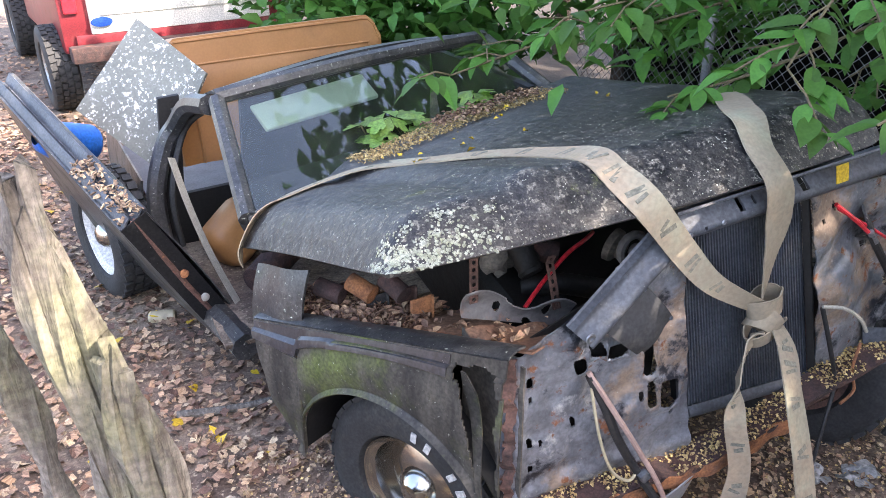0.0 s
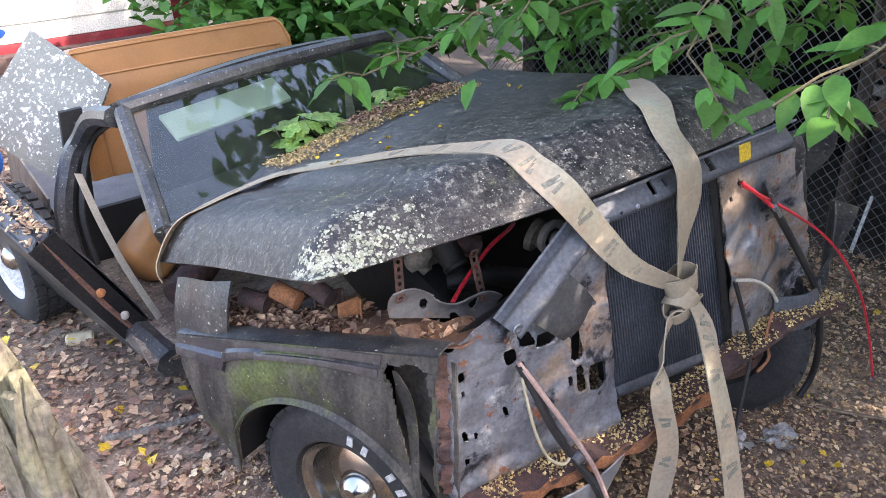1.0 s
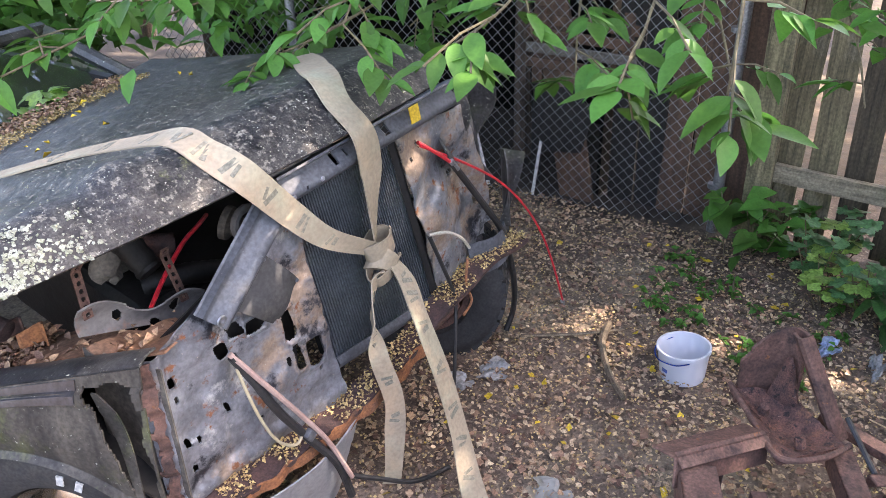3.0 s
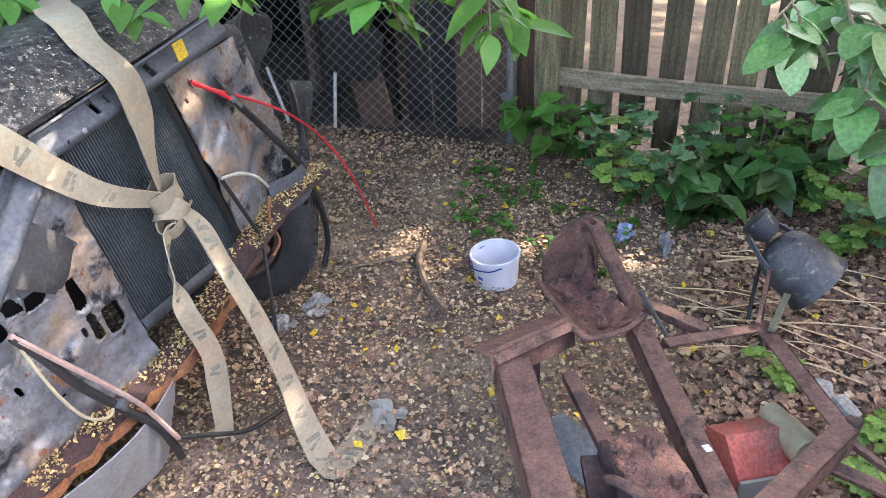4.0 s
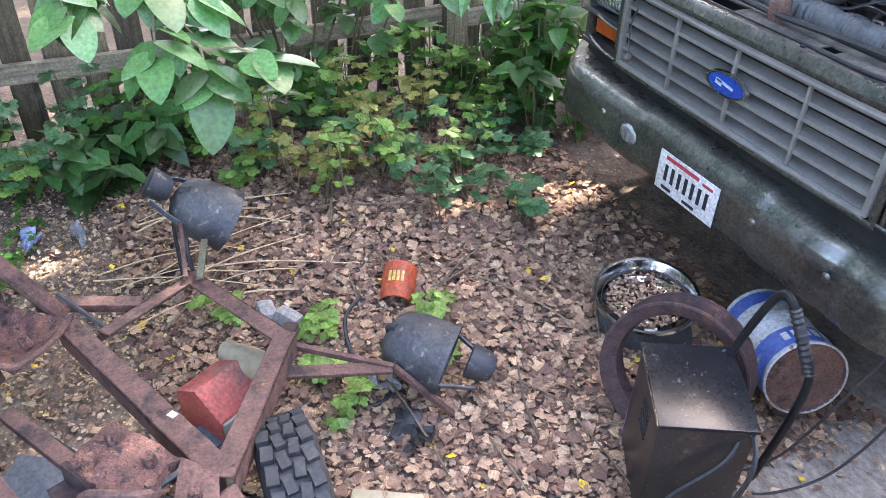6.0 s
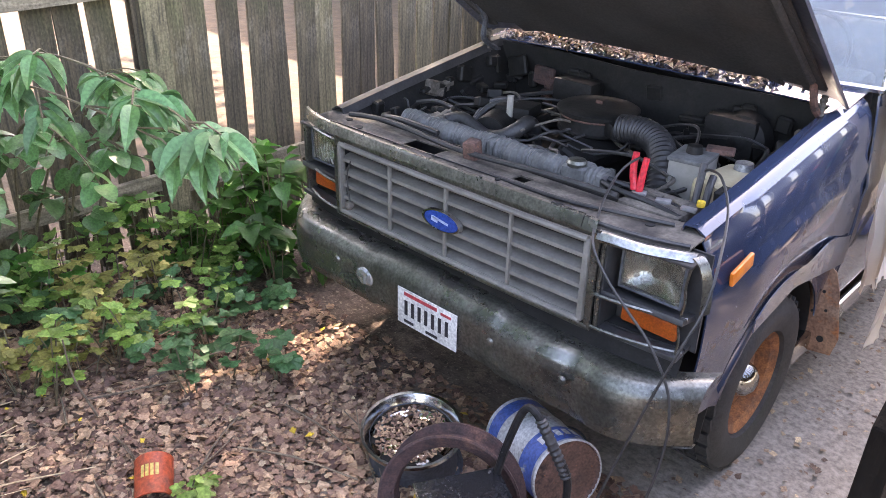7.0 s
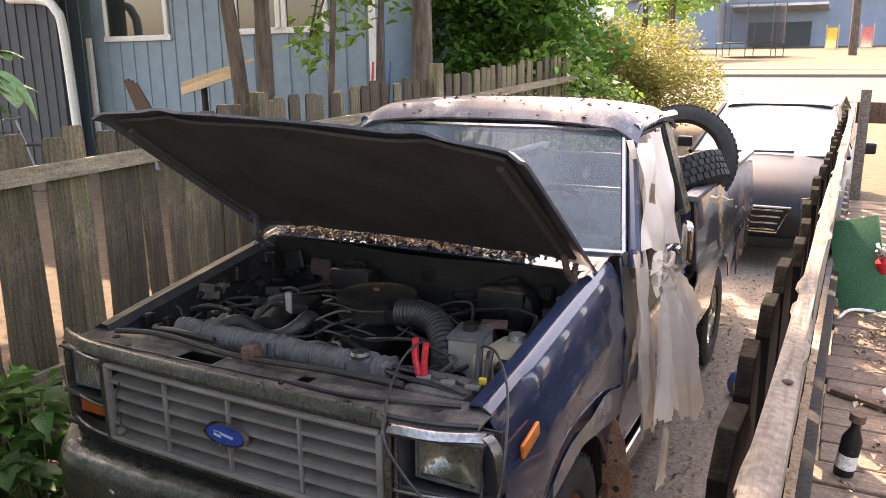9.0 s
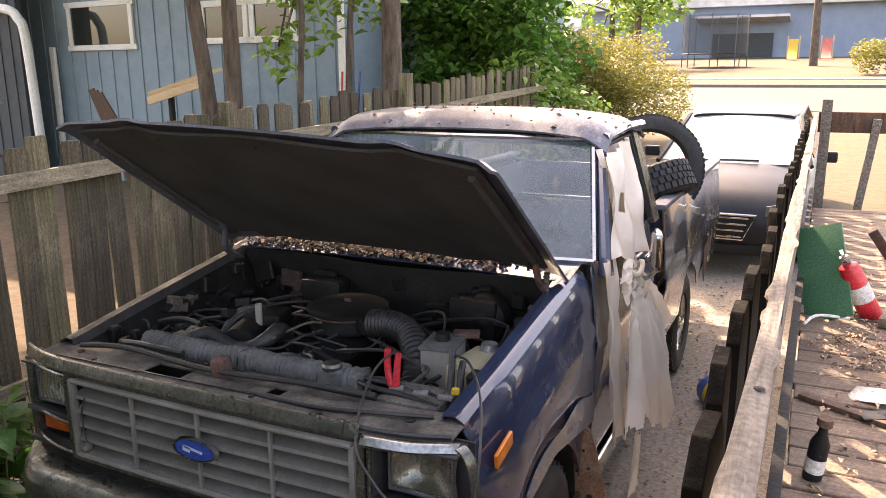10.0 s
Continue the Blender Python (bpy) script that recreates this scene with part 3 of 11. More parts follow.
def bm_sheet(fn, nu, nv, thick, bm=None, keep=None):
    """A bent sheet: fn(u, v) gives the place for u, v in 0..1; thick along its normal. keep(u, v) says which cells stay."""
    b = bm or bmesh.new()
    P = [[Vector(fn(i / nu, j / nv)) for j in range(nv + 1)] for i in range(nu + 1)]
    top, bot = {}, {}

    def normal(i, j):
        du = P[min(i + 1, nu)][j] - P[max(i - 1, 0)][j]
        dv = P[i][min(j + 1, nv)] - P[i][max(j - 1, 0)]
        n = du.cross(dv)
        return n.normalized() if n.length > 1e-9 else Vector((0, 0, 1))
    on = lambda i, j: 0 <= i < nu and 0 <= j < nv and (keep is None or keep((i + 0.5) / nu, (j + 0.5) / nv))

    def vt(i, j):
        if (i, j) not in top:
            n = normal(i, j) * thick * 0.5
            top[i, j], bot[i, j] = b.verts.new(P[i][j] + n), b.verts.new(P[i][j] - n)
        return top[i, j], bot[i, j]
    for i in range(nu):
        for j in range(nv):
            if not on(i, j):
                continue
            q = [vt(i, j), vt(i + 1, j), vt(i + 1, j + 1), vt(i, j + 1)]
            b.faces.new([v[0] for v in q])
            b.faces.new([v[1] for v in q][::-1])
            for (di, dj), (a, c) in (((0, -1), (0, 1)), ((1, 0), (1, 2)), ((0, 1), (2, 3)), ((-1, 0), (3, 0))):
                if not on(i + di, j + dj):
                    b.faces.new((q[a][1], q[c][1], q[c][0], q[a][0]))
    return b


def rnd(a, b):
    return random.uniform(a, b)


def ground_z(x, y):
    k = min(1.0, max(0.0, (y + 0.9) / 1.6))
    k = k * k * (3 - 2 * k)
    return 0.1 - 0.2 * k + 0.04 * max(0.0, y - 5.0)


# ---- ground ----
def ground_mat():
    m = M["earth"].copy()
    m.name = "yard_ground"
    t = m.node_tree
    n, l = t.nodes, t.links
    p = n["Principled BSDF"]
    col = p.inputs["Base Color"].links[0].from_socket
    co = n.new("ShaderNodeTexCoord")
    sp = n.new("ShaderNodeSeparateXYZ")
    l.new(co.outputs["Object"], sp.inputs[0])
    wob = n.new("ShaderNodeTexNoise")
    wob.inputs["Scale"].default_value = 1.3
    wob.inputs["Detail"].default_value = 6
    l.new(co.outputs["Object"], wob.inputs["Vector"])

    def step(src, lo, hi, sign=1.0):
        a = n.new("ShaderNodeMath")
        a.operation = 'MULTIPLY_ADD'
        a.inputs[1].default_value, a.inputs[2].default_value = 1.6, -0.8
        l.new(wob.outputs[0], a.inputs[0])
        s = n.new("ShaderNodeMath")
        s.operation = 'ADD'
        l.new(src, s.inputs[0])
        l.new(a.outputs[0], s.inputs[1])
        r = n.new("ShaderNodeMapRange")
        r.inputs[1].default_value, r.inputs[2].default_value = lo, hi
        l.new(s.outputs[0], r.inputs[0])
        return r.outputs[0]

    def patch(c1, c2, scale):
        a = n.new("ShaderNodeTexNoise")
        a.inputs["Scale"].default_value = scale
        a.inputs["Detail"].default_value = 10
        a.inputs["Roughness"].default_value = 0.7
        l.new(co.outputs["Object"], a.inputs["Vector"])
        r = n.new("ShaderNodeValToRGB")
        r.color_ramp.elements[0].position, r.color_ramp.elements[1].position = 0.35, 0.65
        r.color_ramp.elements[0].color, r.color_ramp.elements[1].color = (*c1, 1), (*c2, 1)
        l.new(a.outputs[0], r.inputs[0])
        return r.outputs[0]

    def mix(f, a, b):
        x = n.new("ShaderNodeMixRGB")
        l.new(f, x.inputs[0])
        l.new(a, x.inputs[1])
        l.new(b, x.inputs[2])
        return x.outputs[0]

    def mul(a, b):
        x = n.new("ShaderNodeMath")
        x.operation = 'MULTIPLY'
        l.new(a, x.inputs[0])
        l.new(b, x.inputs[1])
        return x.outputs[0]

    gravel = patch((0.17, 0.15, 0.125), (0.40, 0.35, 0.29), 38)
    lawn = patch((0.095, 0.066, 0.032), (0.058, 0.044, 0.022), 4)
    grass = patch((0.075, 0.062, 0.032), (0.036, 0.040, 0.018), 9)
    g = mul(step(sp.outputs["Y"], -0.7, 0.1), step(sp.outputs["X"], -0.4, 0.5))
    col = mix(g, col, gravel)
    col = mix(mul(step(sp.outputs["X"], 1.7, 2.0), step(sp.outputs["Y"], 3.0, 4.0)), col, grass)
    far = step(sp.outputs["Y"], 11.0, 13.0)
    col = mix(far, col, lawn)
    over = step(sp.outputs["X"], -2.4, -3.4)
    # litter brown beyond the fence, with shade darkened into it
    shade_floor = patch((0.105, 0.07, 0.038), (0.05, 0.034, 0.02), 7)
    # soil inside the shed: the shade there is put into its colour
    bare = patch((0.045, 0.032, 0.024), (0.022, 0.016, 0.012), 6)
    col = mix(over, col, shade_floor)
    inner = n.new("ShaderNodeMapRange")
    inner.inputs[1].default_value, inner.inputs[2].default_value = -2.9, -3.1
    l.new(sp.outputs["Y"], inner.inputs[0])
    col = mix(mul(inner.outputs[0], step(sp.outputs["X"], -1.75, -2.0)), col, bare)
    yard2 = step(sp.outputs["Y"], 10.0, 12.0)
    col = mix(yard2, col, lawn)
    l.new(col, p.inputs["Base Color"])
    return m


def axis(lo, hi, step, far):
    v = [-far, -far * 0.5, -far * 0.2, lo - 8]
    k = lo
    while k <= hi:
        v.append(k)
        k += step
    return v + [hi + 8, far * 0.2, far * 0.5, far]


b = bmesh.new()
noise.seed_set(3)
xs, ys = axis(-4, 4, 0.08, 900), axis(-8, 4, 0.08, 900)
def relief(x, y):
    if not (-4.1 < x < 4.1 and -8.1 < y < 4.1):
        return 0.0
    return 0.012 * noise.noise((x * 1.7, y * 1.7, 0)) + 0.008 * noise.noise((x * 6, y * 6, 4)) + 0.004 * noise.noise((x * 17, y * 17, 9))
ys = [y for y in ys if y < 4.05] + [4.6, 5.0, 5.5, 6, 7, 8, 10, 13, 17, 22, 30, 40, 60, 100, 160, 400, 900]
V = [[b.verts.new((x, y, ground_z(x, min(y, 160)) + relief(x, y))) for y in ys] for x in xs]
for i in range(len(xs) - 1):
    for j in range(len(ys) - 1):
        b.faces.new((V[i][j], V[i + 1][j], V[i + 1][j + 1], V[i][j + 1]))
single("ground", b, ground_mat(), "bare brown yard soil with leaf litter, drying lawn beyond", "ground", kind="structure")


def slab(name, x0, x1, y0, y1, z0, z1, material, label, category, bevel=0.0):
    return single(name, bm_box((x1 - x0, y1 - y0, z1 - z0), None, bevel), material, label, category, pose((x0 + x1) / 2, (y0 + y1) / 2, ground_z(0, (y0 + y1) / 2) + (z0 + z1) / 2, SLOPE, 0, 0), kind="structure")


SLOPE = math.degrees(math.atan(0.04))
slab("road", -300, 300, 26, 38, -0.3, 0.02, M["asphalt"], "pale worn asphalt street", "road")
slab("kerb", -300, 300, 38, 38.3, -0.3, 0.16, M["concrete"], "pale concrete kerb along the street", "kerb")
slab("pavement", -300, 300, 45, 46.6, -0.3, 0.03, M["concrete"], "pale concrete pavement across the street", "pavement")

# ---- picket fence ----
def bm_picket(w, h, t, dog=0.03, wav=0.0):
    pts = [(-w / 2, 0), (w / 2, 0), (w / 2 + wav, h * 0.5), (w / 2, h - dog), (w / 2 - dog, h), (-w / 2 + dog, h), (-w / 2, h - dog), (-w / 2 + wav, h * 0.5)]
    return bm_prism(pts, t, bevel=0.003)


fence = tagged(new("fence"), "weathered grey-brown wooden picket fence, two rails", "fence", kind="structure")
random.seed(21)
meshes = []
for k in range(6):
    me = finish(bm_picket(0.122 + 0.006 * (k % 3), 1.0, 0.02, 0.012 + 0.006 * (k % 2), 0.004 * (k - 2.5)), "picket", False)
    me.materials.append(M["wood_fence"])
    meshes.append(me)
def fence_x(y):
    return -2.13 + 0.03 * math.sin(y * 1.3)
def fence_top(y):
    return 1.74 + 0.050 * max(-1.0, y - 1.0)
y = -2.62
while y < 9.6:
    ob = new("picket", meshes[random.randrange(6)])
    ob.parent = fence
    zb = ground_z(-2.1, y) + rnd(-0.02, 0.03)
    h = fence_top(y) + rnd(-0.03, 0.03) - zb
    ob.matrix_basis = pose(fence_x(y), y, zb, rnd(-0.8, 0.8), rnd(-1.2, 1.2), 90 + rnd(-3, 3)) @ Matrix.Diagonal((1, 1, h, 1))
    y += 0.166 + rnd(-0.008, 0.01)
for y0, y1, z0, z1 in ((-2.66, 0.0, 0.50, 0.47), (0.1, 9.5, 0.42, 0.55), (-2.6, 0.0, 1.46, 1.48), (0.1, 5.2, 1.52, 1.66), (5.3, 9.6, 1.67, 1.85)):
    n = 10
    part("rail", bm_strip([(-2.062 + 0.006 * math.sin(k * 0.9), y0 + (y1 - y0) * k / n, z0 + (z1 - z0) * k / n - (0.025 * math.sin(k / n * 3.14) if y0 < -1 else 0)) for k in range(n + 1)], (0, 0, 1), 0.088, 0.038), M["wood_rail"], fence, "weathered horizontal rail")
for y, w, top in ((0.05, 0.135, 1.80), (-2.72, 0.12, 1.75), (2.62, 0.10, 1.90), (5.25, 0.14, 2.08)):
    part("fence_post", bm_box((0.095, w, top + 0.3), pose(-2.035, y, top / 2 - 0.15, 0.6, 0.5, 2), 0.008), M["wood_fence"], fence, "thick weathered fence post")

# ---- chain-link fence and what stands behind it ----
CL0, CL1 = Vector((-2.10, -2.92, 0)), Vector((-1.62, -6.6, 0))
cl = tagged(new("chain_link_fence"), "rusty chain-link fence on galvanised posts", "fence", kind="structure")
b = bmesh.new()
L = (CL1 - CL0).length
d = (CL1 - CL0) / L
nx = Vector((d.y, -d.x, 0))
cell, H = 0.062, 1.32
for sgn in (1, -1):
    k = -int(H / cell)
    while k * cell < L + H:
        s0 = k * cell
        pts = []
        for j in range(0, int(H / cell) * 2 + 1):
            z = j * cell / 2
            s = s0 + sgn * z
            if 0 <= s <= L:
                pts.append(CL0 + d * s + Vector((0, 0, 0.11 + z)) + nx * 0.004 * (1 if (j + (sgn > 0)) % 2 else -1))
        if len(pts) > 1:
            bm_tube(pts, 0.0016, 4, b, caps=False)
        k += 1
tagged(part("mesh_wire", b, M["galv"], cl, "thin diamond wire mesh"), kind="stuff")
part("top_rail", bm_tube([CL0 + Vector((0, 0, 1.44)), CL1 + Vector((0, 0, 1.44))], 0.018, 10), M["galv"], cl)
for s in (0.0, 2.6):
    po = part("steel_post", bm_tube([CL0 + d * s + Vector((0, 0, -0.1)), CL0 + d * s + Vector((0, 0, 1.55))], 0.029, 14), M["galv"], cl, "galvanised round post")
    for z in (0.35, 0.75, 1.15):
        part("post_band", bm_tube([CL0 + d * (s + 0.02) + Vector((0, 0, z - 0.012)), CL0 + d * (s + 0.02) + Vector((0, 0, z + 0.012))], 0.034, 12), M["galv"], po)
sw = tagged(new("shed_wall"), "dark brown upright board wall of a shed", "wall", kind="structure")
random.seed(4)
for k in range(6):
    y = -2.72 - 0.155 * k
    part("board", bm_box((0.022, 0.145, 1.9), pose(-2.22 + rnd(-0.01, 0.01), y, 0.95, rnd(-1, 1), rnd(-1, 1), rnd(-2, 2)), 0.003, 1), M["wood_brown"] if k < 4 else M["wood_dark"], sw)
# dark boards box in the opening; its shade is put into their colour
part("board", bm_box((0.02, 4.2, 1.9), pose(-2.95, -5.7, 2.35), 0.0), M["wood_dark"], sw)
part("board", bm_box((0.02, 5.0, 1.6), pose(-3.35, -5.6, 0.8), 0.0), M["wood_shade"], sw)
part("board", bm_box((1.2, 0.02, 3.2), pose(-2.8, -3.62, 1.6), 0.0), M["wood_shade"], sw)
part("board", bm_box((1.2, 5.0, 0.02), pose(-2.8, -5.8, 3.2), 0.0), M["wood_shade"], sw)
single("leaning_plank", bm_box((0.03, 0.20, 1.5), None, 0.004), M["wood_brown"], "reddish brown plank leaning behind the wire fence", "plank", pose(-2.16, -3.86, 0.75, 14, -6, 0))
# board toned dark to match the shade behind the fence
single("broken_board", bm_prism([(-0.17, 0), (0.13, 0.06), (0.18, 0.30), (0.03, 0.42), (-0.17, 0.38)], 0.02, None, None, 0.006), M["wood_dark"], "broken dark board leaning behind the fence", "board", pose(-2.06, -3.82, 0.34, 0, 4, 92))
pal = thing("pallet", "old brown pallet propped behind the wire fence", "pallet", pose(-2.16, -3.76, 0.84, 0, 0, 97))
for k in range(4):
    part("slat", bm_box((0.62, 0.02, 0.055), pose(0, 0.0, 0.08 * k, 4, 3, 0), 0.004), M["wood_brown"] if k != 1 else M["wood_grey"], pal)
for x in (-0.25, 0.25):
    part("block", bm_box((0.06, 0.07, 0.42), pose(x, 0.05, 0.10), 0.004), M["wood_brown"], pal)
    part("leg", bm_box((0.05, 0.05, 0.74), pose(x, 0.05, -0.38), 0.004), M["wood_dark"], pal)
for k, (y, z, rx) in enumerate(((-4.25, 0.25, 12), (-3.95, 0.25, -9))):
    single("white_stake", bm_cyl(0.010, 0.009, 0.35, None, 10), M["trim"], "thin white plastic stake behind the fence", "stake", pose(-2.02, y, 0.10, rx, 4, 0), "white stakes")

# ---- neighbour's house ----
HWY = 8.7
hs = tagged(new("house"), "blue-grey board and batten house with white trim", "house", kind="structure")
hm = pose(-5.0, HWY, 0, 0, 0, -4)
part("wall", bm_box((16, 0.2, 5.5), hm @ pose(-8.0, 0.1, 2.5)), M["siding"], hs)
part("wall", bm_box((0.2, 9, 5.5), hm @ pose(-0.1, 4.8, 2.5)), M["siding"], hs)
for k in range(40):
    part("batten", bm_box((0.04, 0.022, 5.4), hm @ pose(-0.15 - 0.40 * k, -0.011, 2.5), 0.004, 1), M["siding"], hs)
part("corner_trim", bm_box((0.12, 0.03, 5.4), hm @ pose(0.0, -0.018, 2.5), 0.004), M["trim"], hs, "white corner board")
for x0, x1, z0, z1 in ((-6.45, -4.70, 2.57, 3.36), (-2.90, -1.92, 2.62, 3.22), (-1.78, -0.92, 2.62, 3.22)):
    wn = part("window", bm_box((x1 - x0, 0.02, z1 - z0), hm @ pose((x0 + x1) / 2, -0.02, (z0 + z1) / 2)), M["pane"], hs, "dark window with white frame")
    for cx, cz, sx, sz in (((x0 + x1) / 2, z1, x1 - x0 + 0.2, 0.10), ((x0 + x1) / 2, z0, x1 - x0 + 0.2, 0.10), (x0, (z0 + z1) / 2, 0.10, z1 - z0), (x1, (z0 + z1) / 2, 0.10, z1 - z0)):
        part("window_frame", bm_box((sx, 0.05, sz), hm @ pose(cx, -0.035, cz), 0.006), M["trim"], wn, "white window frame")
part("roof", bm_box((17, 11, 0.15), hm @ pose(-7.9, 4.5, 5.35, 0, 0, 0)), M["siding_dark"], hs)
# Darker copy of the siding: this wall's shade is put into its colour.
part("entry_wall", bm_box((11.0, 0.12, 5.2), hm @ pose(-12.4, -0.75, 2.5)), M["siding_dark"], hs, "side wall, its shade put into the dark blue siding")
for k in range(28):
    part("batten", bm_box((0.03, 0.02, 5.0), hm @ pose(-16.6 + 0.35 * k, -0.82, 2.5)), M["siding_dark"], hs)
part("downpipe", bm_tube(curve_pts([hm @ Vector((-8.2, -0.9, 3.35)), hm @ Vector((-7.1, -0.9, 3.28)), hm @ Vector((-6.75, -0.88, 3.10)), hm @ Vector((-6.6, -0.86, 2.6)), hm @ Vector((-6.5, -0.86, 0.0))], 5), 0.085, 10), M["trim"], hs, "white downpipe")
part("pipe_cover", bm_box((0.14, 0.06, 2.6), hm @ pose(-6.95, -0.12, 1.3), 0.01), M["trim"], hs)

# ---- deck ----
deck = tagged(new("deck"), "worn brown wooden deck boards with litter", "deck", kind="structure")
me = [finish(bm_box((3.6, 0.138, 0.034), None, 0.004, 1), "plank", False) for k in range(3)]
for q in me:
    q.materials.append(M["wood_deck"])
random.seed(31)
DZ = 0.82
for k in range(64):
    ob = new("plank", me[k % 3])
    ob.parent = deck
    ob.matrix_basis = pose(3.52 + rnd(-0.01, 0.01), -3.2 + 0.150 * k, DZ - 0.017 + rnd(-0.002, 0.002), rnd(-0.4, 0.4), 0, rnd(-0.15, 0.15))
for x in (1.80, 3.4, 5.1):
    part("joist", bm_box((0.05, 9.7, 0.18), pose(x, 1.55, DZ - 0.13)), M["wood_dark"], deck)
for x in (1.80, 5.1):
    for y in (-3.1, 0.0, 3.2, 6.2):
        part("deck_post", bm_box((0.1, 0.1, 1.0), pose(x, y, 0.25), 0.006), M["wood_dark"], deck)
rl = tagged(new("deck_railing"), "weathered deck railing with a split grey top rail", "railing", kind="structure")
RZ = 1.70
part("top_rail", bm_sheet(lambda u, v: (1.680 + 0.0006 * math.sin(u * 40) + 0.026 * (v - 0.5) * (1 + 0.02 * math.sin(u * 70)), -1.15 + 7.6 * u, RZ - 0.011 + 0.0025 * math.sin(u * 25 + v * 3) - 0.0012 * (abs(v - 0.5) * 2) ** 4 - 0.002 * (math.sin(v * 9 + u * 60) > 0.93)), 160, 12, 0.022), M["wood_grey"], rl, "cracked grey top rail with a knot")
part("rail_knot", bm_lathe([(0, 0.002), (0.006, 0.0015), (0.008, 0)], 10, pose(1.683, -0.67, RZ + 0.001)), M["wood_dark"], rl)
part("sub_rail", bm_box((0.020, 7.58, 0.085), pose(1.684, 2.65, RZ - 0.068), 0.004), M["wood_grey"], rl)
part("lower_rail", bm_box((0.035, 7.6, 0.085), pose(1.70, 2.65, 0.95), 0.004), M["wood_dark"], rl)
mp = [finish(bm_picket(0.19, 1.08, 0.026, 0.05, 0.003), "picket", False) for k in range(3)]
for q in mp:
    # pickets near-black: the shade on their near faces is in the colour
    q.materials.append(M["wood_shade"])
k = 0
y = -0.98
while y < 6.4:
    ob = new("picket", mp[k % 3])
    ob.parent = rl
    ob.matrix_basis = pose(1.628, y, 0.560 + rnd(-0.012, 0.012), rnd(-0.6, 0.6), rnd(-0.6, 0.6), 90 + rnd(-2, 2))
    y += 0.30
    k += 1
for y in (6.45,):
    part("rail_post", bm_box((0.088, 0.088, 1.2), pose(1.765, y, 1.22), 0.006), M["wood_grey"], rl, "grey rail post")
part("end_beam", bm_box((3.6, 0.04, 0.19), pose(3.50, 6.47, RZ - 0.09), 0.005), M["wood_brown"], rl, "brown end beam of the railing")
part("rail_post", bm_box((0.07, 0.07, 1.3), pose(2.12, 6.42, 1.0, 0, 6, 0), 0.006), M["wood_grey"], rl)
pk = tagged(new("broken_railing"), "split and mossy grey fence pickets, one broken off short", "railing", kind="structure")
def ragged(pts, w, t, seed, dx=0.0):
    random.seed(seed)
    n = 14
    P = [Vector(pts[0]).lerp(Vector(pts[1]), k / n) for k in range(n + 1)]
    def fn(u, v):
        k = min(int(u * n), n - 1)
        p = P[k].lerp(P[k + 1], u * n - k)
        cut = 0.035 * math.sin(v * 9 + seed) * max(0, 1 - u * 9) + 0.02 * math.sin(v * 23) * max(0, 1 - u * 6)
        ww = w * (0.62 + 0.38 * min(1, u * 5 + 0.15 * math.sin(v * 7)))
        return (p.x + (v - 0.5) * ww + 0.006 * math.sin(u * 19 + v * 6), p.y + 0.006 * math.sin(v * 21 + u * 11), p.z + cut)
    return bm_sheet(fn, 40, 10, t)
part("picket", ragged([(1.850, -3.10, 1.675), (1.735, -3.08, 0.55)], 0.066, 0.026, 1), M["wood_greyv"], pk, "split grey picket")
part("picket", ragged([(1.792, -3.06, 1.455), (1.690, -3.05, 0.55)], 0.055, 0.022, 4), M["wood_greyv"], pk, "broken off grey picket")
part("stake", ragged([(1.945, -3.22, 1.56), (1.83, -3.2, 0.5)], 0.028, 0.024, 7), M["wood_greyv"], pk, "thin mossy stake")
part("rail_stub", bm_box((0.10, 0.06, 0.09), pose(1.70, -2.98, 1.16, 10, 20, 15), 0.02), M["wood_greyv"], pk)
part("bottom_rail", bm_box((0.5, 0.04, 0.09), pose(1.78, -3.12, 0.62)), M["wood_dark"], pk)
part("leg", bm_box((0.09, 0.09, 0.9), pose(1.78, -3.17, 0.2)), M["wood_dark"], pk)

# ---- across the street ----
fb = tagged(new("hall"), "long blue-grey hall with pale roof across the street", "building", kind="structure")
part("wall", bm_box((46, 8, 5.4), pose(-2, 92, 5.8)), M["far_blue"], fb)
part("roof", bm_box((47, 9, 0.9), pose(-2, 91.5, 8.9)), M["far_roof"], fb)
part("lean_to", bm_box((9, 4, 0.25), pose(-6.5, 87, 7.0, -8, 0, 0)), M["far_roof"], fb)
part("door", bm_box((6, 0.2, 2.4), pose(-6.5, 87.9, 4.5)), M["siding_dark"], fb)
part("wall", bm_box((30, 8, 4.6), pose(38, 96, 5.6)), M["far_blue"], fb)

# ---- the blue pickup ----
def bm_tyre(R, rim, w, blocks=34, bm=None):
    """A tyre about the x axis, with tread blocks."""
    b = bm or bmesh.new()
    prof = [(rim, -w * 0.36), (rim + 0.012, -w * 0.46), (rim + (R - rim) * 0.5, -w * 0.53), (R - 0.028, -w * 0.49), (R - 0.012, -w * 0.42), (R - 0.012, w * 0.42), (R - 0.028, w * 0.49),
            (rim + (R - rim) * 0.5, w * 0.53), (rim + 0.012, w * 0.46), (rim, w * 0.36)]
    rot = Matrix.Rotation(radians(90), 4, 'Y')
    bm_lathe(prof, 48, rot, b, closed=True)
    return b


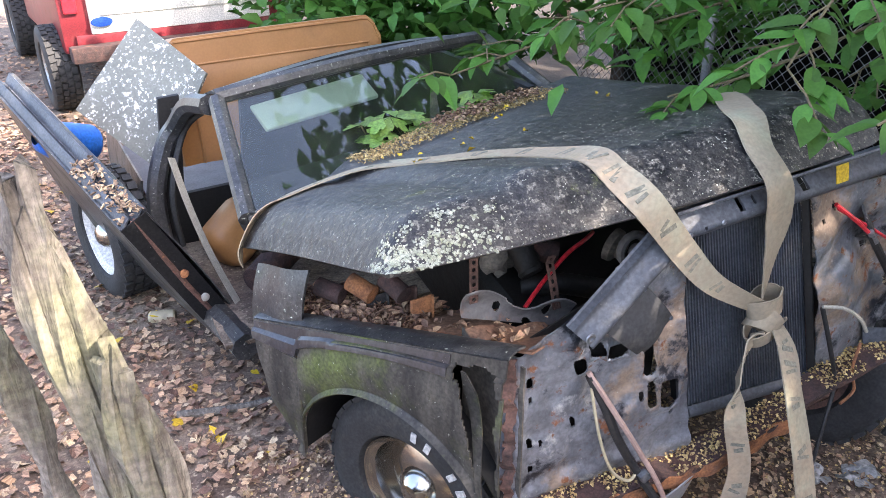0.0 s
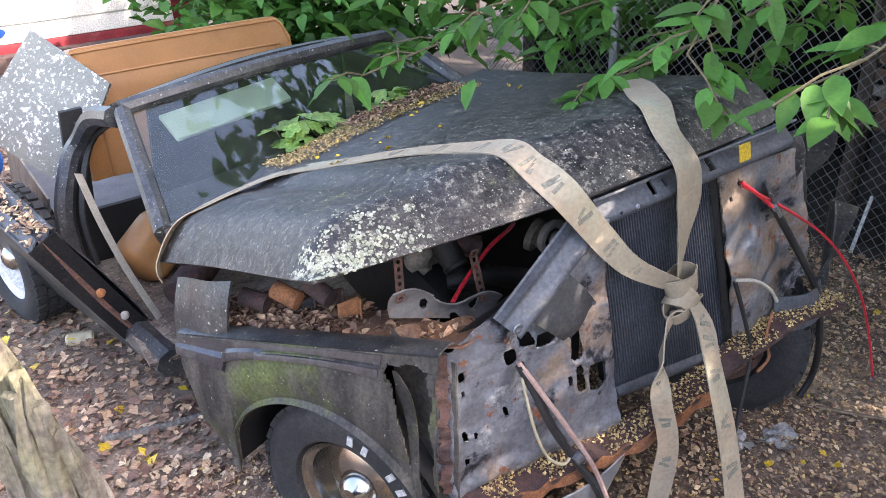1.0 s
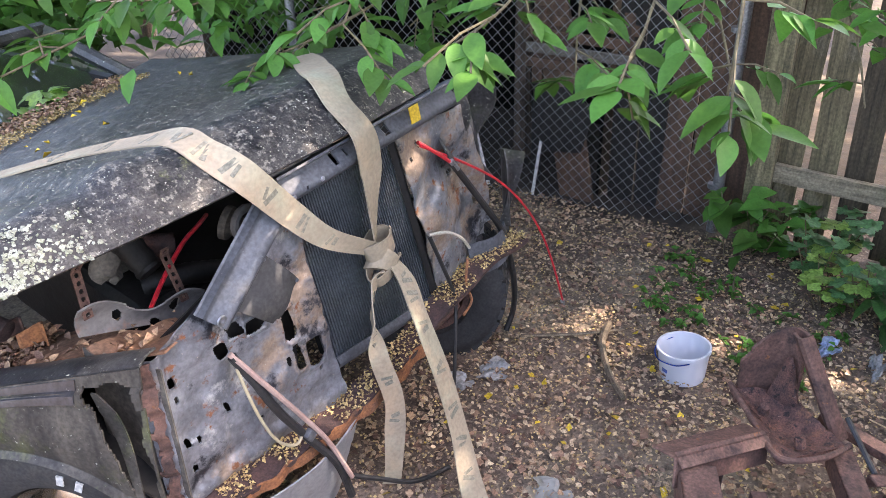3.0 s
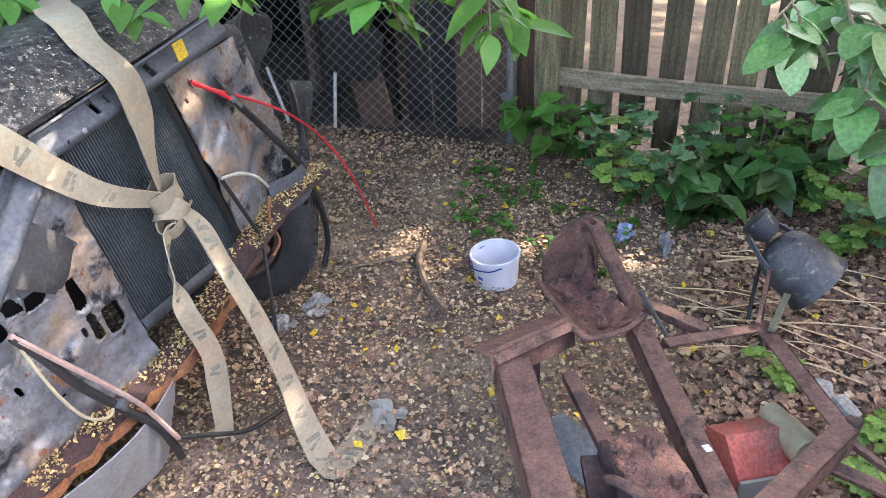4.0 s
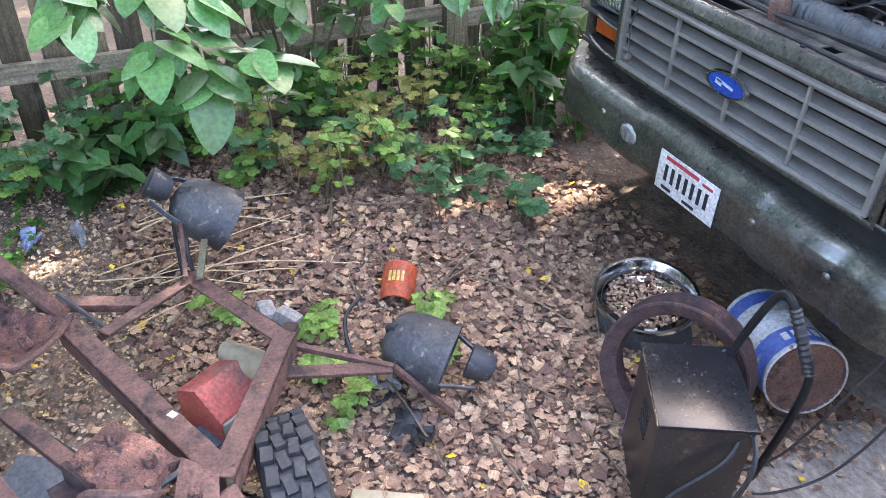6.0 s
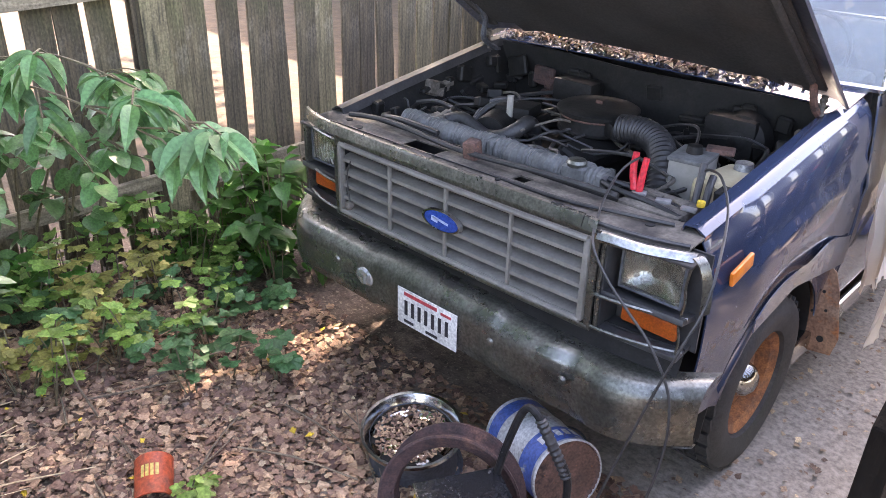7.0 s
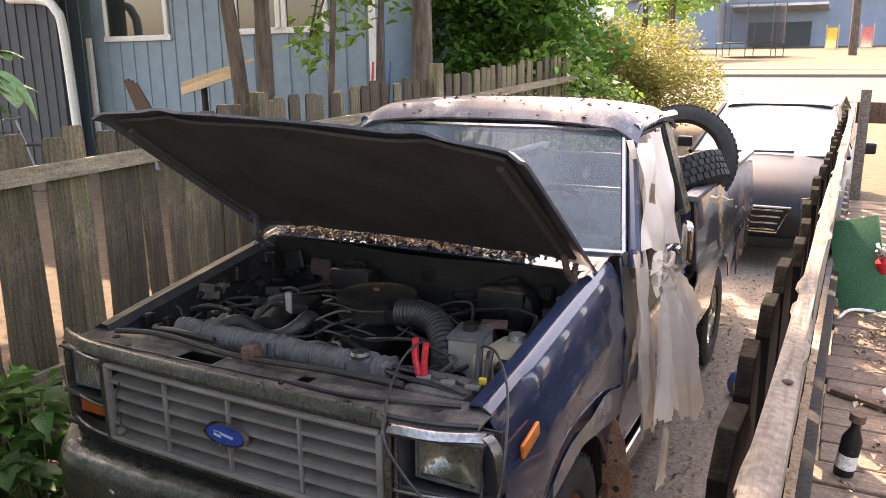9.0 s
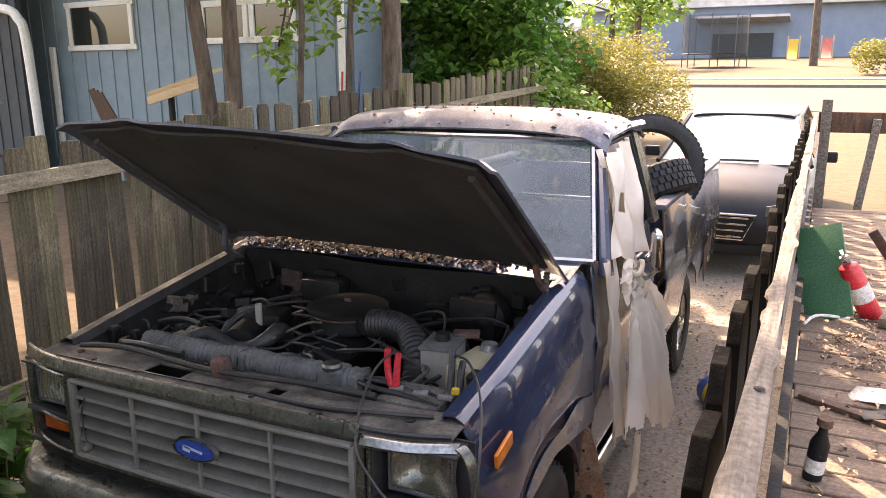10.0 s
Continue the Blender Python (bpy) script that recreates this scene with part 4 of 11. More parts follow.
def bm_tread(R, w, blocks=34):
    b = bmesh.new()
    for k in range(blocks):
        for row, (x, ww) in enumerate(((-0.33, 0.2), (-0.11, 0.17), (0.11, 0.17), (0.33, 0.2))):
            a = 2 * math.pi * (k + 0.5 * (row % 2)) / blocks
            m = Matrix.Rotation(a, 4, 'X') @ pose(x * w, 0, R - 0.007, 0, 0, 8 if row % 2 else -8)
            bm_box((ww * w, 2 * math.pi * R / blocks * 0.72, 0.016), m, bm=b)
    return b


def wheel(parent, m, R, w, rim_r, rim_mat, cap_mat, white_ring=False, label=""):
    """An axle-on-x wheel; its outside faces +x."""
    wh = part("wheel", bm_lathe([(rim_r * 0.30, w * 0.20), (rim_r * 0.55, w * 0.16), (rim_r * 0.78, w * 0.02), (rim_r * 0.86, w * 0.30), (rim_r * 0.97, w * 0.36), (rim_r, w * 0.40), (rim_r, -w * 0.38),
                                (rim_r * 0.9, -w * 0.36), (rim_r * 0.86, -w * 0.05), (0.02, -w * 0.05), (0.02, w * 0.20)], 40, Matrix.Rotation(radians(90), 4, 'Y')), rim_mat, parent, label, m)
    part("tyre", bm_tyre(R, rim_r, w), M["rubber"], wh, "black tyre with blocky tread")
    tagged(part("tread", bm_tread(R, w), M["rubber"], wh), kind="stuff")
    part("hub", bm_lathe([(0.0, w * 0.44), (rim_r * 0.16, w * 0.43), (rim_r * 0.28, w * 0.34), (rim_r * 0.34, w * 0.20)], 24, Matrix.Rotation(radians(90), 4, 'Y')), cap_mat, wh, "dull metal hub cap")
    if white_ring:
        for k in range(14):
            a = radians(200 + k * 11.5)
            rr = rim_r + (R - rim_r) * 0.46
            mm = Matrix.Rotation(a, 4, 'X') @ pose(w * 0.53, 0, rr, 0, 0, 0)
            if k % 4 != 3:
                part("raised_mark", bm_box((0.004, 0.020, 0.034), mm), M["plate"], wh, "worn white sidewall mark")
    return wh


truck = thing("pickup_truck", "weathered dark blue pickup with its hood propped open", "pickup truck")

# bumper
def bumper_fn(u, v):
    x = -0.985 + 1.97 * u
    a = abs(x)
    y0 = 0.0 if a < 0.72 else ((a - 0.72) / 0.265) ** 2 * 0.16
    prof = [(0.10, 0.672), (0.04, 0.674), (0.005, 0.662), (-0.02, 0.635), (-0.03, 0.60), (-0.028, 0.55), (-0.03, 0.50), (-0.02, 0.462), (0.005, 0.448), (0.03, 0.45)]
    k = v * (len(prof) - 1)
    i = min(int(k), len(prof) - 2)
    f = k - i
    y, z = (prof[i][0] * (1 - f) + prof[i + 1][0] * f, prof[i][1] * (1 - f) + prof[i + 1][1] * f)
    d = math.exp(-((x - 0.62) / 0.06) ** 2) * 0.022 * math.sin(v * 3.1)
    sag = -0.012 * x + (0.012 if a < 0.3 else 0)
    return (x, y + y0 * (1.0 if v < 0.9 else 0.8) + d, z + sag - 0.5 * d)


bumper = part("front_bumper", bm_sheet(bumper_fn, 80, 27, 0.006), M["bumper"], truck, "dull chrome front bumper with grime and dents")
plate = part("license_plate", bm_box((0.305, 0.004, 0.152), pose(0, -0.040, 0.545), 0.0015), M["plate"], bumper, "white licence plate, dark marks")
for k in range(7):
    part("plate_mark", bm_box((0.015, 0.002, 0.062), pose(-0.105 + k * 0.035, -0.0436, 0.545)), M["ink"], plate)
for nm, w, h, x, z, mt in (("plate_header", 0.17, 0.014, -0.03, 0.604, "ink_red"), ("plate_header", 0.05, 0.010, 0.10, 0.598, "ink_red"), ("plate_footer", 0.05, 0.011, -0.09, 0.487, "ink"), ("plate_footer", 0.06, 0.011, 0.03, 0.487, "ink")):
    part(nm, bm_box((w, 0.002, h), pose(x, -0.0436, z)), M[mt], plate)
part("bumper_reflector", bm_lathe([(0.0, 0.012), (0.035, 0.010), (0.048, 0.0)], 24, pose(-0.355, -0.030, 0.575, 90, 0, 0) @ Matrix.Diagonal((1.1, 0.82, 1, 1))), M["lens"], bumper, "pale round reflector")
for x in (-0.52, 0.30, 0.60):
    part("bumper_bolt", bm_lathe([(0, 0.014), (0.012, 0.011), (0.017, 0.0)], 12, pose(x, -0.030, 0.585 - 0.012 * x, 90, 0, 0)), M["bumper"], bumper)
part("stone_guard", bm_sheet(lambda u, v: (-0.90 + 1.80 * u, 0.075 + 0.03 * v + 0.05 * (abs(u - 0.5) * 2) ** 4, 0.655 + 0.10 * v), 20, 3, 0.004), M["engine"], truck, "dark grimy panel under the grille")

# grille
GX = 0.585
def grille_y(x):
    a = abs(x)
    return 0.046 + 0.010 * (a / 0.6) ** 2 + 0.75 * max(0.0, a - 0.62) ** 2
# the black sheet behind the slats paints the shade of the gaps
gr = part("grille", bm_sheet(lambda u, v: (-GX + 2 * GX * u, grille_y(-GX + 2 * GX * u) + 0.085, 0.765 + 0.28 * v), 10, 2, 0.004), M["black"], truck, "grey plastic grille with blue oval badge")
for k in range(6):
    z = 0.772 + 0.268 * k / 5
    def slat_fn(u, v):
        x = -GX + 2 * GX * u
        if v < 0.25:
            return (x, grille_y(x) + 0.004, z - 0.012 + 0.048 * v)
        w = (v - 0.25) / 0.75
        return (x, grille_y(x) + 0.004 + 0.046 * w, z + 0.010 * w)
    part("grille_slat", bm_sheet(slat_fn, 16, 4, 0.0035), M["grille"], gr)
for z in (0.762, 1.044):
    part("grille_frame", bm_tube([(-GX + 2 * GX * k / 20, grille_y(-GX + 2 * GX * k / 20) - 0.004, z) for k in range(21)], 0.010, 8), M["grille"], gr)
for x in (-GX, -0.292, 0.0, 0.292, GX):
    w = 0.020 if abs(x) > 0.5 else 0.012
    part("grille_post", bm_box((w, 0.026 if w > 0.015 else 0.016, 0.282), pose(x, grille_y(x) + 0.002, 0.903), 0.004), M["grille"], gr)
# grimy metal round the grille
for x0, x1, z0, z1 in ((-0.61, 0.61, 1.056, 1.078), (-0.61, 0.61, 0.735, 0.750), (-0.628, -0.598, 0.735, 1.078), (0.598, 0.622, 0.735, 1.078)):
    part("grille_surround", bm_sheet(lambda u, v: (x0 + (x1 - x0) * u, grille_y(x0 + (x1 - x0) * u) + 0.006 - 0.004 * math.sin(v * 3.1), z0 + (z1 - z0) * v), 18 if x1 - x0 > 0.2 else 2, 4, 0.008), M["bumper"], gr, "grimy bright metal edge")
gw = curve_pts([(-0.50, 0.035, 0.998), (-0.515, 0.030, 0.95), (-0.513, 0.028, 0.88), (-0.500, 0.026, 0.83)])
part("grille_wire", bm_tube(gw, 0.003, 6), M["hose"], gr, "loose wire with a pale connector")
part("wire_connector", bm_lathe([(0, 0.03), (0.016, 0.028), (0.02, 0.012), (0.014, 0.0)], 12, pose(-0.500, 0.022, 0.803)), M["dusty"], gr)
oval = Matrix.Translation((0.0, 0.036, 0.915)) @ Matrix.Rotation(radians(90), 4, 'X') @ Matrix.Diagonal((1.0, 0.42, 1, 1))
badge = part("badge", bm_lathe([(0.0, 0.014), (0.080, 0.012), (0.084, 0.004)], 36, oval), M["badge"], gr, "blue oval badge with bright rim")
part("badge_rim", bm_lathe([(0.082, 0.0), (0.084, 0.014), (0.092, 0.014), (0.096, 0.0)], 36, oval), M["chrome"], badge)
b = bmesh.new()
bm_box((0.075, 0.003, 0.008), pose(0.0, 0.021, 0.918, 0, 8, 0), bm=b)
bm_box((0.03, 0.003, 0.018), pose(-0.028, 0.021, 0.916, 0, 8, 0), bm=b)
part("badge_mark", b, M["badge_pale"], badge)
for x0, x1, mt, dz in ((-0.885, 0.560, "bumper", 0.0), (0.563, 0.610, "bumper", -0.004)):
    part("header_trim", bm_sheet(lambda u, v: (x0 + (x1 - x0) * u, grille_y(x0 + (x1 - x0) * u) - 0.010 + 0.016 * v + 0.012 * max(0.0, v - 0.6), 1.078 + dz + 0.034 * min(1.0, v * 1.5) + 0.004 * max(0.0, v - 0.66)), 28, 6, 0.005), M[mt], truck,
         "worn grimy metal header strip")
part("lamp_trim", bm_sheet(lambda u, v: (0.612 + 0.28 * u, grille_y(0.612 + 0.28 * u) - 0.008 + 0.026 * v, 1.056 + 0.020 * math.sin(min(1.0, v * 1.3) * 1.57) + 0.0015 * math.sin(u * 9)), 14, 6, 0.004), M["worn_trim"], truck, "scuffed bright trim over the headlight")
part("loose_trim_end", bm_sheet(lambda u, v: (0.895 + 0.05 * math.sin(u * 1.6) + 0.012 * v, grille_y(0.88) - 0.02 + 0.035 * v, 1.078 - 0.145 * u * u - 0.02 * u), 10, 3, 0.004), M["bumper"], truck, "bent strip of bright trim hanging loose")

def headlight(s):
    """Deep dark surround with a glass lamp and a turn lamp; s: the side."""
    x0, x1 = 0.622, 0.900
    yf = grille_y(0.72) + 0.012
    hz = part("headlight_bezel", bm_box((0.30, 0.008, 0.33), pose(s * 0.765, yf + 0.115, 0.895)), M["bezel_black"], truck, "dark headlight surround with lamp and amber indicator")
    for z, h, tilt in ((1.050, 0.010, 0), (0.858, 0.020, -14), (0.742, 0.018, 0)):
        part("bezel_bar", bm_box((x1 - x0, 0.10, h), pose(s * (x0 + x1) / 2, yf + 0.055, z, tilt, 0, 4 * s), 0.004), M["bezel_black"], hz)
        part("bezel_edge", bm_tube([(s * (x0 + (x1 - x0) * k / 8), grille_y(x0 + (x1 - x0) * k / 8) + 0.004, z + (0.010 if z < 1 else 0)) for k in range(9)], 0.006, 6), M["bumper"], hz, "grimy bright edge of the surround")
    part("bezel_side", bm_box((0.014, 0.10, 0.32), pose(s * 0.632, yf + 0.050, 0.895), 0.004), M["bezel_black"], hz)
    part("bezel_edge", bm_tube([(s * 0.634, yf - 0.010, 0.745), (s * 0.630, yf - 0.012, 0.9), (s * 0.632, yf - 0.010, 1.05)], 0.007, 6), M["bumper"], hz)
    if s < 0:
        part("bezel_side", bm_box((0.016, 0.09, 0.33), pose(s * 0.893, yf + 0.075, 0.900), 0.005), M["bumper"], hz)
    else:
        part("bezel_edge", bm_tube(curve_pts([(0.892, yf + 0.03, 1.04), (0.886, yf + 0.03, 0.98), (0.893, yf + 0.028, 0.93), (0.884, yf + 0.03, 0.86), (0.893, yf + 0.03, 0.80), (0.888, yf + 0.03, 0.745)]), 0.004, 6), M["bumper"], hz, "broken edge of the surround")
    yl = yf + 0.055
    lamp = part("headlight", bm_sheet(lambda u, v: (s * (0.668 + 0.198 * u), yl - 0.012 * math.sin(u * 3.14) * math.sin(v * 3.14) + 0.0012 * math.sin(u * 60), 0.895 + 0.130 * v), 48, 10, 0.005), M["lamp_glass"], hz, "rectangular fluted glass headlight")
    lamp.visible_shadow = False
    part("reflector", bm_sheet(lambda u, v: (s * (0.670 + 0.194 * u), yl + 0.012 + 0.042 * (1 - (2 * u - 1) ** 2) * (1 - (2 * v - 1) ** 2), 0.897 + 0.126 * v), 14, 12, 0.002), M["chrome"], lamp, "dull mirror bowl")
    part("lamp_bulb", bm_lathe([(0, 0.03), (0.016, 0.028), (0.02, 0.01), (0.02, 0.0)], 14, pose(s * 0.767, yl + 0.05, 0.96, 90, 0, 0)), M["dusty"], lamp)
    for dx, dz, sx, sz in ((0.767, 1.030, 0.212, 0.008), (0.767, 0.890, 0.212, 0.008), (0.664, 0.960, 0.008, 0.146), (0.870, 0.960, 0.008, 0.146)):
        part("headlight_rim", bm_box((sx, 0.022, sz), pose(s * dx, yl + 0.004, dz), 0.003), M["dark_metal"], lamp)
    part("turn_lamp", bm_box((0.190, 0.02, 0.060), pose(s * 0.775, yl + 0.012, 0.800), 0.008), M["turn_amber"], hz, "dirty amber indicator lens deep in its recess")


headlight(-1)
headlight(1)

# fenders
WY, WZ, WR = 0.87, 0.257, 0.37
def top_z(y):
    return 1.085 + 0.195 * min(1.0, max(0.0, (y - 0.12) / 1.25))


def fender_fn(s):
    def fn(u, v):
        y = 0.235 + 1.195 * u
        d = y - WY
        R = 0.445
        zb = 0.40
        if abs(d) < R:
            zb = max(zb, WZ + math.sqrt(R * R - d * d))
        zt = top_z(y)
        nose = max(0.0, 0.25 - u) * 0.35
        prof = [(0.79, zt - 0.035), (0.80, zt), (0.835, zt + 0.003), (0.868, zt - 0.016), (0.896, zt - 0.06), (0.914, zt - 0.13)]
        k = v * 14
        if k < 5:
            i = int(k)
            f = k - i
            x = prof[i][0] * (1 - f) + prof[i + 1][0] * f
            z = prof[i][1] * (1 - f) + prof[i + 1][1] * f
        else:
            f = (k - 5) / 9
            z = (zt - 0.13) * (1 - f) + zb * f
            x = 0.914 + 0.020 * math.sin(min(1, f * 1.1) * 3.1) - 0.012 * f
            if z < 0.93 + 0.12 * u:
                x += 0.010
            if f > 0.9 and abs(d) < R:
                x += 0.012
        return (s * (x - nose * (0.3 if k > 3 else 0.1)), y, max(z, zb))
    return fn


for s in (-1, 1):
    # left fender in near-black: the shade on it is put into its colour
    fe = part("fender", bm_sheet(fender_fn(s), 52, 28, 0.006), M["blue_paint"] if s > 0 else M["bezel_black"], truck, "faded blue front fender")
    part("side_marker", bm_box((0.014, 0.135, 0.05), pose(s * 0.930, 0.38, 0.955, 12, 0, 0), 0.006), M["amber"], fe, "amber side marker lamp")
    part("inner_fender", bm_sheet(lambda u, v: (s * (0.80 - 0.14 * math.sin(v * 1.57)), 0.2 + 1.1 * u, top_z(0.2 + 1.1 * u) - 0.03 - 0.42 * v), 16, 8, 0.005), M["engine"], truck, "dark grimy inner fender")
    part("wheel_well", bm_sheet(lambda u, v: (s * (0.52 + 0.38 * v), WY + 0.46 * math.cos(math.pi * u), WZ + 0.46 * math.sin(math.pi * u)), 20, 3, 0.005), M["black"], truck, "dark wheel well liner")
b = bm_prism([(0.84, 0.20), (1.015, 0.225), (1.030, 0.31), (0.985, 0.52), (0.955, 0.60), (0.91, 0.625), (0.87, 0.58), (0.845, 0.42)], 0.006, pose(0, 1.335, 0, 0, 0, 0), None, 0.002)
mud = part("splash_shield", b, M["apron_rust"], truck, "rusty tan splash shield behind the wheel")
# flat black discs paint the dark of the holes
for x, z, r in ((0.962, 0.285, 0.014), (0.905, 0.40, 0.007), (0.93, 0.50, 0.007), (0.955, 0.42, 0.006)):
    part("shield_hole", bm_cyl(r, r, 0.004, pose(x, 1.334, z, 90, 0, 0), 14), M["black"], mud)
part("rust_patch", bm_sheet(lambda u, v: (0.945 + 0.003 * math.sin(u * 3), 0.56 + 0.86 * u, 0.71 - 0.16 * abs(u - 0.36) + (0.05 + 0.10 * u) * v + 0.02 * math.sin(11 * u) * v), 18, 4, 0.004), M["worn_reflect_side"], truck, "scraped tan patch over the wheel arch, ground reflection in its colour")
for x, y, s in ((-0.83, WY, -1), (0.80, WY, 1), (-0.83, 4.05, -1), (0.82, 4.05, 1)):
    wheel(truck, pose(x, y, WZ, 0, 0, 0 if s > 0 else 180), WR, 0.225, 0.215, M["rust_orange"] if y < 1 else M["chrome"], M["chrome"], label="road wheel with rusty rim and chrome hub")

# engine bay
part("firewall", bm_sheet(lambda u, v: (-0.80 + 1.60 * u, 1.27 + 0.03 * math.sin(u * 9), 0.55 + 0.70 * v), 12, 6, 0.01), M["engine"], truck, "black grimy firewall")
part("bay_floor", bm_box((1.3, 1.0, 0.01), pose(0, 0.75, 0.52)), M["black"], truck, "dark bottom of the engine bay")
rs = part("radiator_support", bm_sheet(lambda u, v: (-0.86 + 1.72 * u, grille_y(-0.86 + 1.72 * u) + 0.03 + (0.22 - 0.03 * abs(u - 0.5)) * v, 1.070 + 0.010 * math.sin(v * 3.1)), 30, 8, 0.006,
                               keep=lambda u, v: not (0.30 < u < 0.40 and 0.4 < v < 0.75) and not (0.585 < u < 0.622 and 0.45 < v < 0.72)), M["dusty"], truck, "dusty radiator support panel")
part("support_seal", bm_tube([(-0.86 + 1.72 * k / 30, grille_y(-0.86 + 1.72 * k / 30) + 0.040, 1.084) for k in range(31)], 0.008, 6), M["bezel_black"], rs, "black rubber edge along the support")
part("support_seam", bm_box((1.1, 0.006, 0.004), pose(-0.20, 0.145, 1.0865, 0, 0, 1.2)), M["bezel_black"], rs)
# holes are black discs laid on top, their shade painted in
for x, y, r in ((-0.70, 0.20, 0.014), (-0.60, 0.16, 0.020), (0.42, 0.13, 0.010), (0.15, 0.14, 0.009), (0.70, 0.20, 0.016), (-0.36, 0.14, 0.008)):
    part("support_hole", bm_cyl(r, r, 0.004, pose(x, y, 1.083), 14), M["black"], rs)
part("support_face", bm_box((1.62, 0.01, 0.3), pose(0, 0.33, 0.92)), M["black"], rs)
part("hood_latch", bm_box((0.05, 0.06, 0.09), pose(-0.055, 0.24, 1.105, 10, 0, 8), 0.01), M["rust"], rs, "rusty hood latch")
part("latch_rod", bm_tube(curve_pts([(-0.72, 0.22, 1.10), (-0.5, 0.24, 1.115), (-0.1, 0.22, 1.105), (0.3, 0.23, 1.12), (0.55, 0.25, 1.115)]), 0.011), M["hose"], rs, "black hose along the support")
part("latch_cable", bm_tube(curve_pts([(0.1, 0.16, 1.085), (0.4, 0.15, 1.09), (0.62, 0.19, 1.095), (0.76, 0.24, 1.09)]), 0.007), M["hose"], rs)
rad = part("radiator_top", bm_box((1.00, 0.070, 0.070), pose(-0.09, 0.415, 1.055), 0.02, 3), M["shroud"], truck, "ribbed grey radiator shroud and top tank")
for x0, x1, n in ((-0.585, -0.10, 45), (-0.075, 0.245, 31), (0.335, 0.405, 7)):
    rib_pts = [(x0 + (x1 - x0) * k / (n - 1) + rnd(-0.0015, 0.0015), 0.415 + 0.004 * math.sin(k * 0.5), 1.066 + 0.003 * math.sin(k * 0.33)) for k in range(n)]
    part("ribbed_cover", bm_tube(rib_pts, 0.049, 14, ridges=0.045), M["shroud"], rad, "corrugated dusty plastic cover")
for x, w in ((-0.088, 0.030), (0.29, 0.095), (0.40, 0.02)):
    part("cover_collar", bm_box((w, 0.098, 0.094), pose(x, 0.415, 1.066), 0.018, 3), M["shroud"], rad)
part("radiator_cap", bm_lathe([(0, 0.024), (0.03, 0.022), (0.036, 0.012), (0.034, 0.0)], 20, pose(0.292, 0.395, 1.110)), M["bumper"], rad, "metal radiator cap")
part("upper_hose", bm_tube(curve_pts([(-0.50, 0.44, 0.99), (-0.46, 0.50, 1.06), (-0.40, 0.545, 1.085), (-0.33, 0.55, 1.065), (-0.26, 0.545, 1.045), (-0.19, 0.56, 1.055), (-0.145, 0.60, 1.085), (-0.135, 0.66, 1.105), (-0.15, 0.72, 1.06), (-0.17, 0.76, 0.98)]), 0.032, 12), M["hose"], truck, "thick black radiator hose")
eng = part("engine_block", bm_box((0.46, 0.52, 0.32), pose(-0.12, 0.88, 0.82), 0.03), M["engine"], truck, "dark oily engine block")
for s in (-1, 1):
    part("valve_cover", bm_box((0.14, 0.48, 0.09), pose(-0.12 + s * 0.20, 0.88, 1.0, 0, s * 20, 0), 0.03, 3), M["engine"], eng)
ac = part("air_cleaner", bm_lathe([(0, 0.10), (0.02, 0.105), (0.10, 0.10), (0.158, 0.096), (0.172, 0.088), (0.170, 0.074), (0.155, 0.07), (0.155, 0.012), (0.166, 0.006), (0.160, 0.0), (0.0, 0.0)], 40, pose(0.0, 0.955, 1.055)), M["engine"], truck,
          "round black air cleaner with wing nut")
part("wing_nut", bm_box((0.03, 0.008, 0.014), pose(0.0, 0.955, 1.166)), M["rust"], ac)
part("seal_band", bm_lathe([(0.157, 0.058), (0.160, 0.062), (0.157, 0.066)], 36, pose(0.0, 0.955, 1.055)), M["rust"], ac)
part("snorkel", bm_box((0.12, 0.10, 0.06), pose(0.15, 0.875, 1.105, 0, 0, -35), 0.015), M["engine"], ac)
part("intake_duct", bm_tube(curve_pts([(0.17, 0.86, 1.115), (0.27, 0.855, 1.125), (0.37, 0.81, 1.11), (0.45, 0.72, 1.06), (0.485, 0.65, 0.98)], 12), 0.054, 16, ridges=0.045), M["hose"], truck, "ribbed flexible air duct")
comp = part("compressor", bm_cyl(0.08, 0.08, 0.16, pose(-0.34, 0.74, 1.03, 90, 0, 20)), M["engine"], truck, "dark pump at the engine front")
part("pump_neck", bm_cyl(0.014, 0.014, 0.09, pose(-0.285, 0.725, 1.085)), M["tank_grey"], comp)
part("pump_bracket", bm_box((0.16, 0.14, 0.05), pose(-0.30, 0.80, 1.10, 0, 0, 15), 0.01), M["engine"], comp)
for k in range(3):
    part("belt_pulley", bm_lathe([(0.0, 0.02), (0.06, 0.02), (0.07, 0.012), (0.06, 0.0), (0, 0)], 24, pose(-0.28 + 0.16 * k, 0.58, 0.92 - 0.04 * (k % 2), 90, 0, 0)), M["engine"], eng)
random.seed(11)
for k in range(64):
    x, y = rnd(-0.74, 0.62), rnd(0.5, 1.2)
    z = rnd(0.98, 1.10)
    p = [Vector((x, y, z))]
    a = rnd(0, 6.28)
    for j in range(4):
        a += rnd(-0.9, 0.9)
        q = p[-1] + Vector((math.cos(a) * rnd(0.08, 0.16), math.sin(a) * rnd(0.04, 0.1), rnd(-0.05, 0.04)))
        q.x, q.y, q.z = max(-0.72, min(0.66, q.x)), max(0.48, min(1.25, q.y)), max(0.93, min(1.13, q.z))
        p.append(q)
    part("wiring", bm_tube(curve_pts(p, 5), rnd(0.004, 0.011), 6), M["hose"] if k % 9 else M["dusty"], truck)
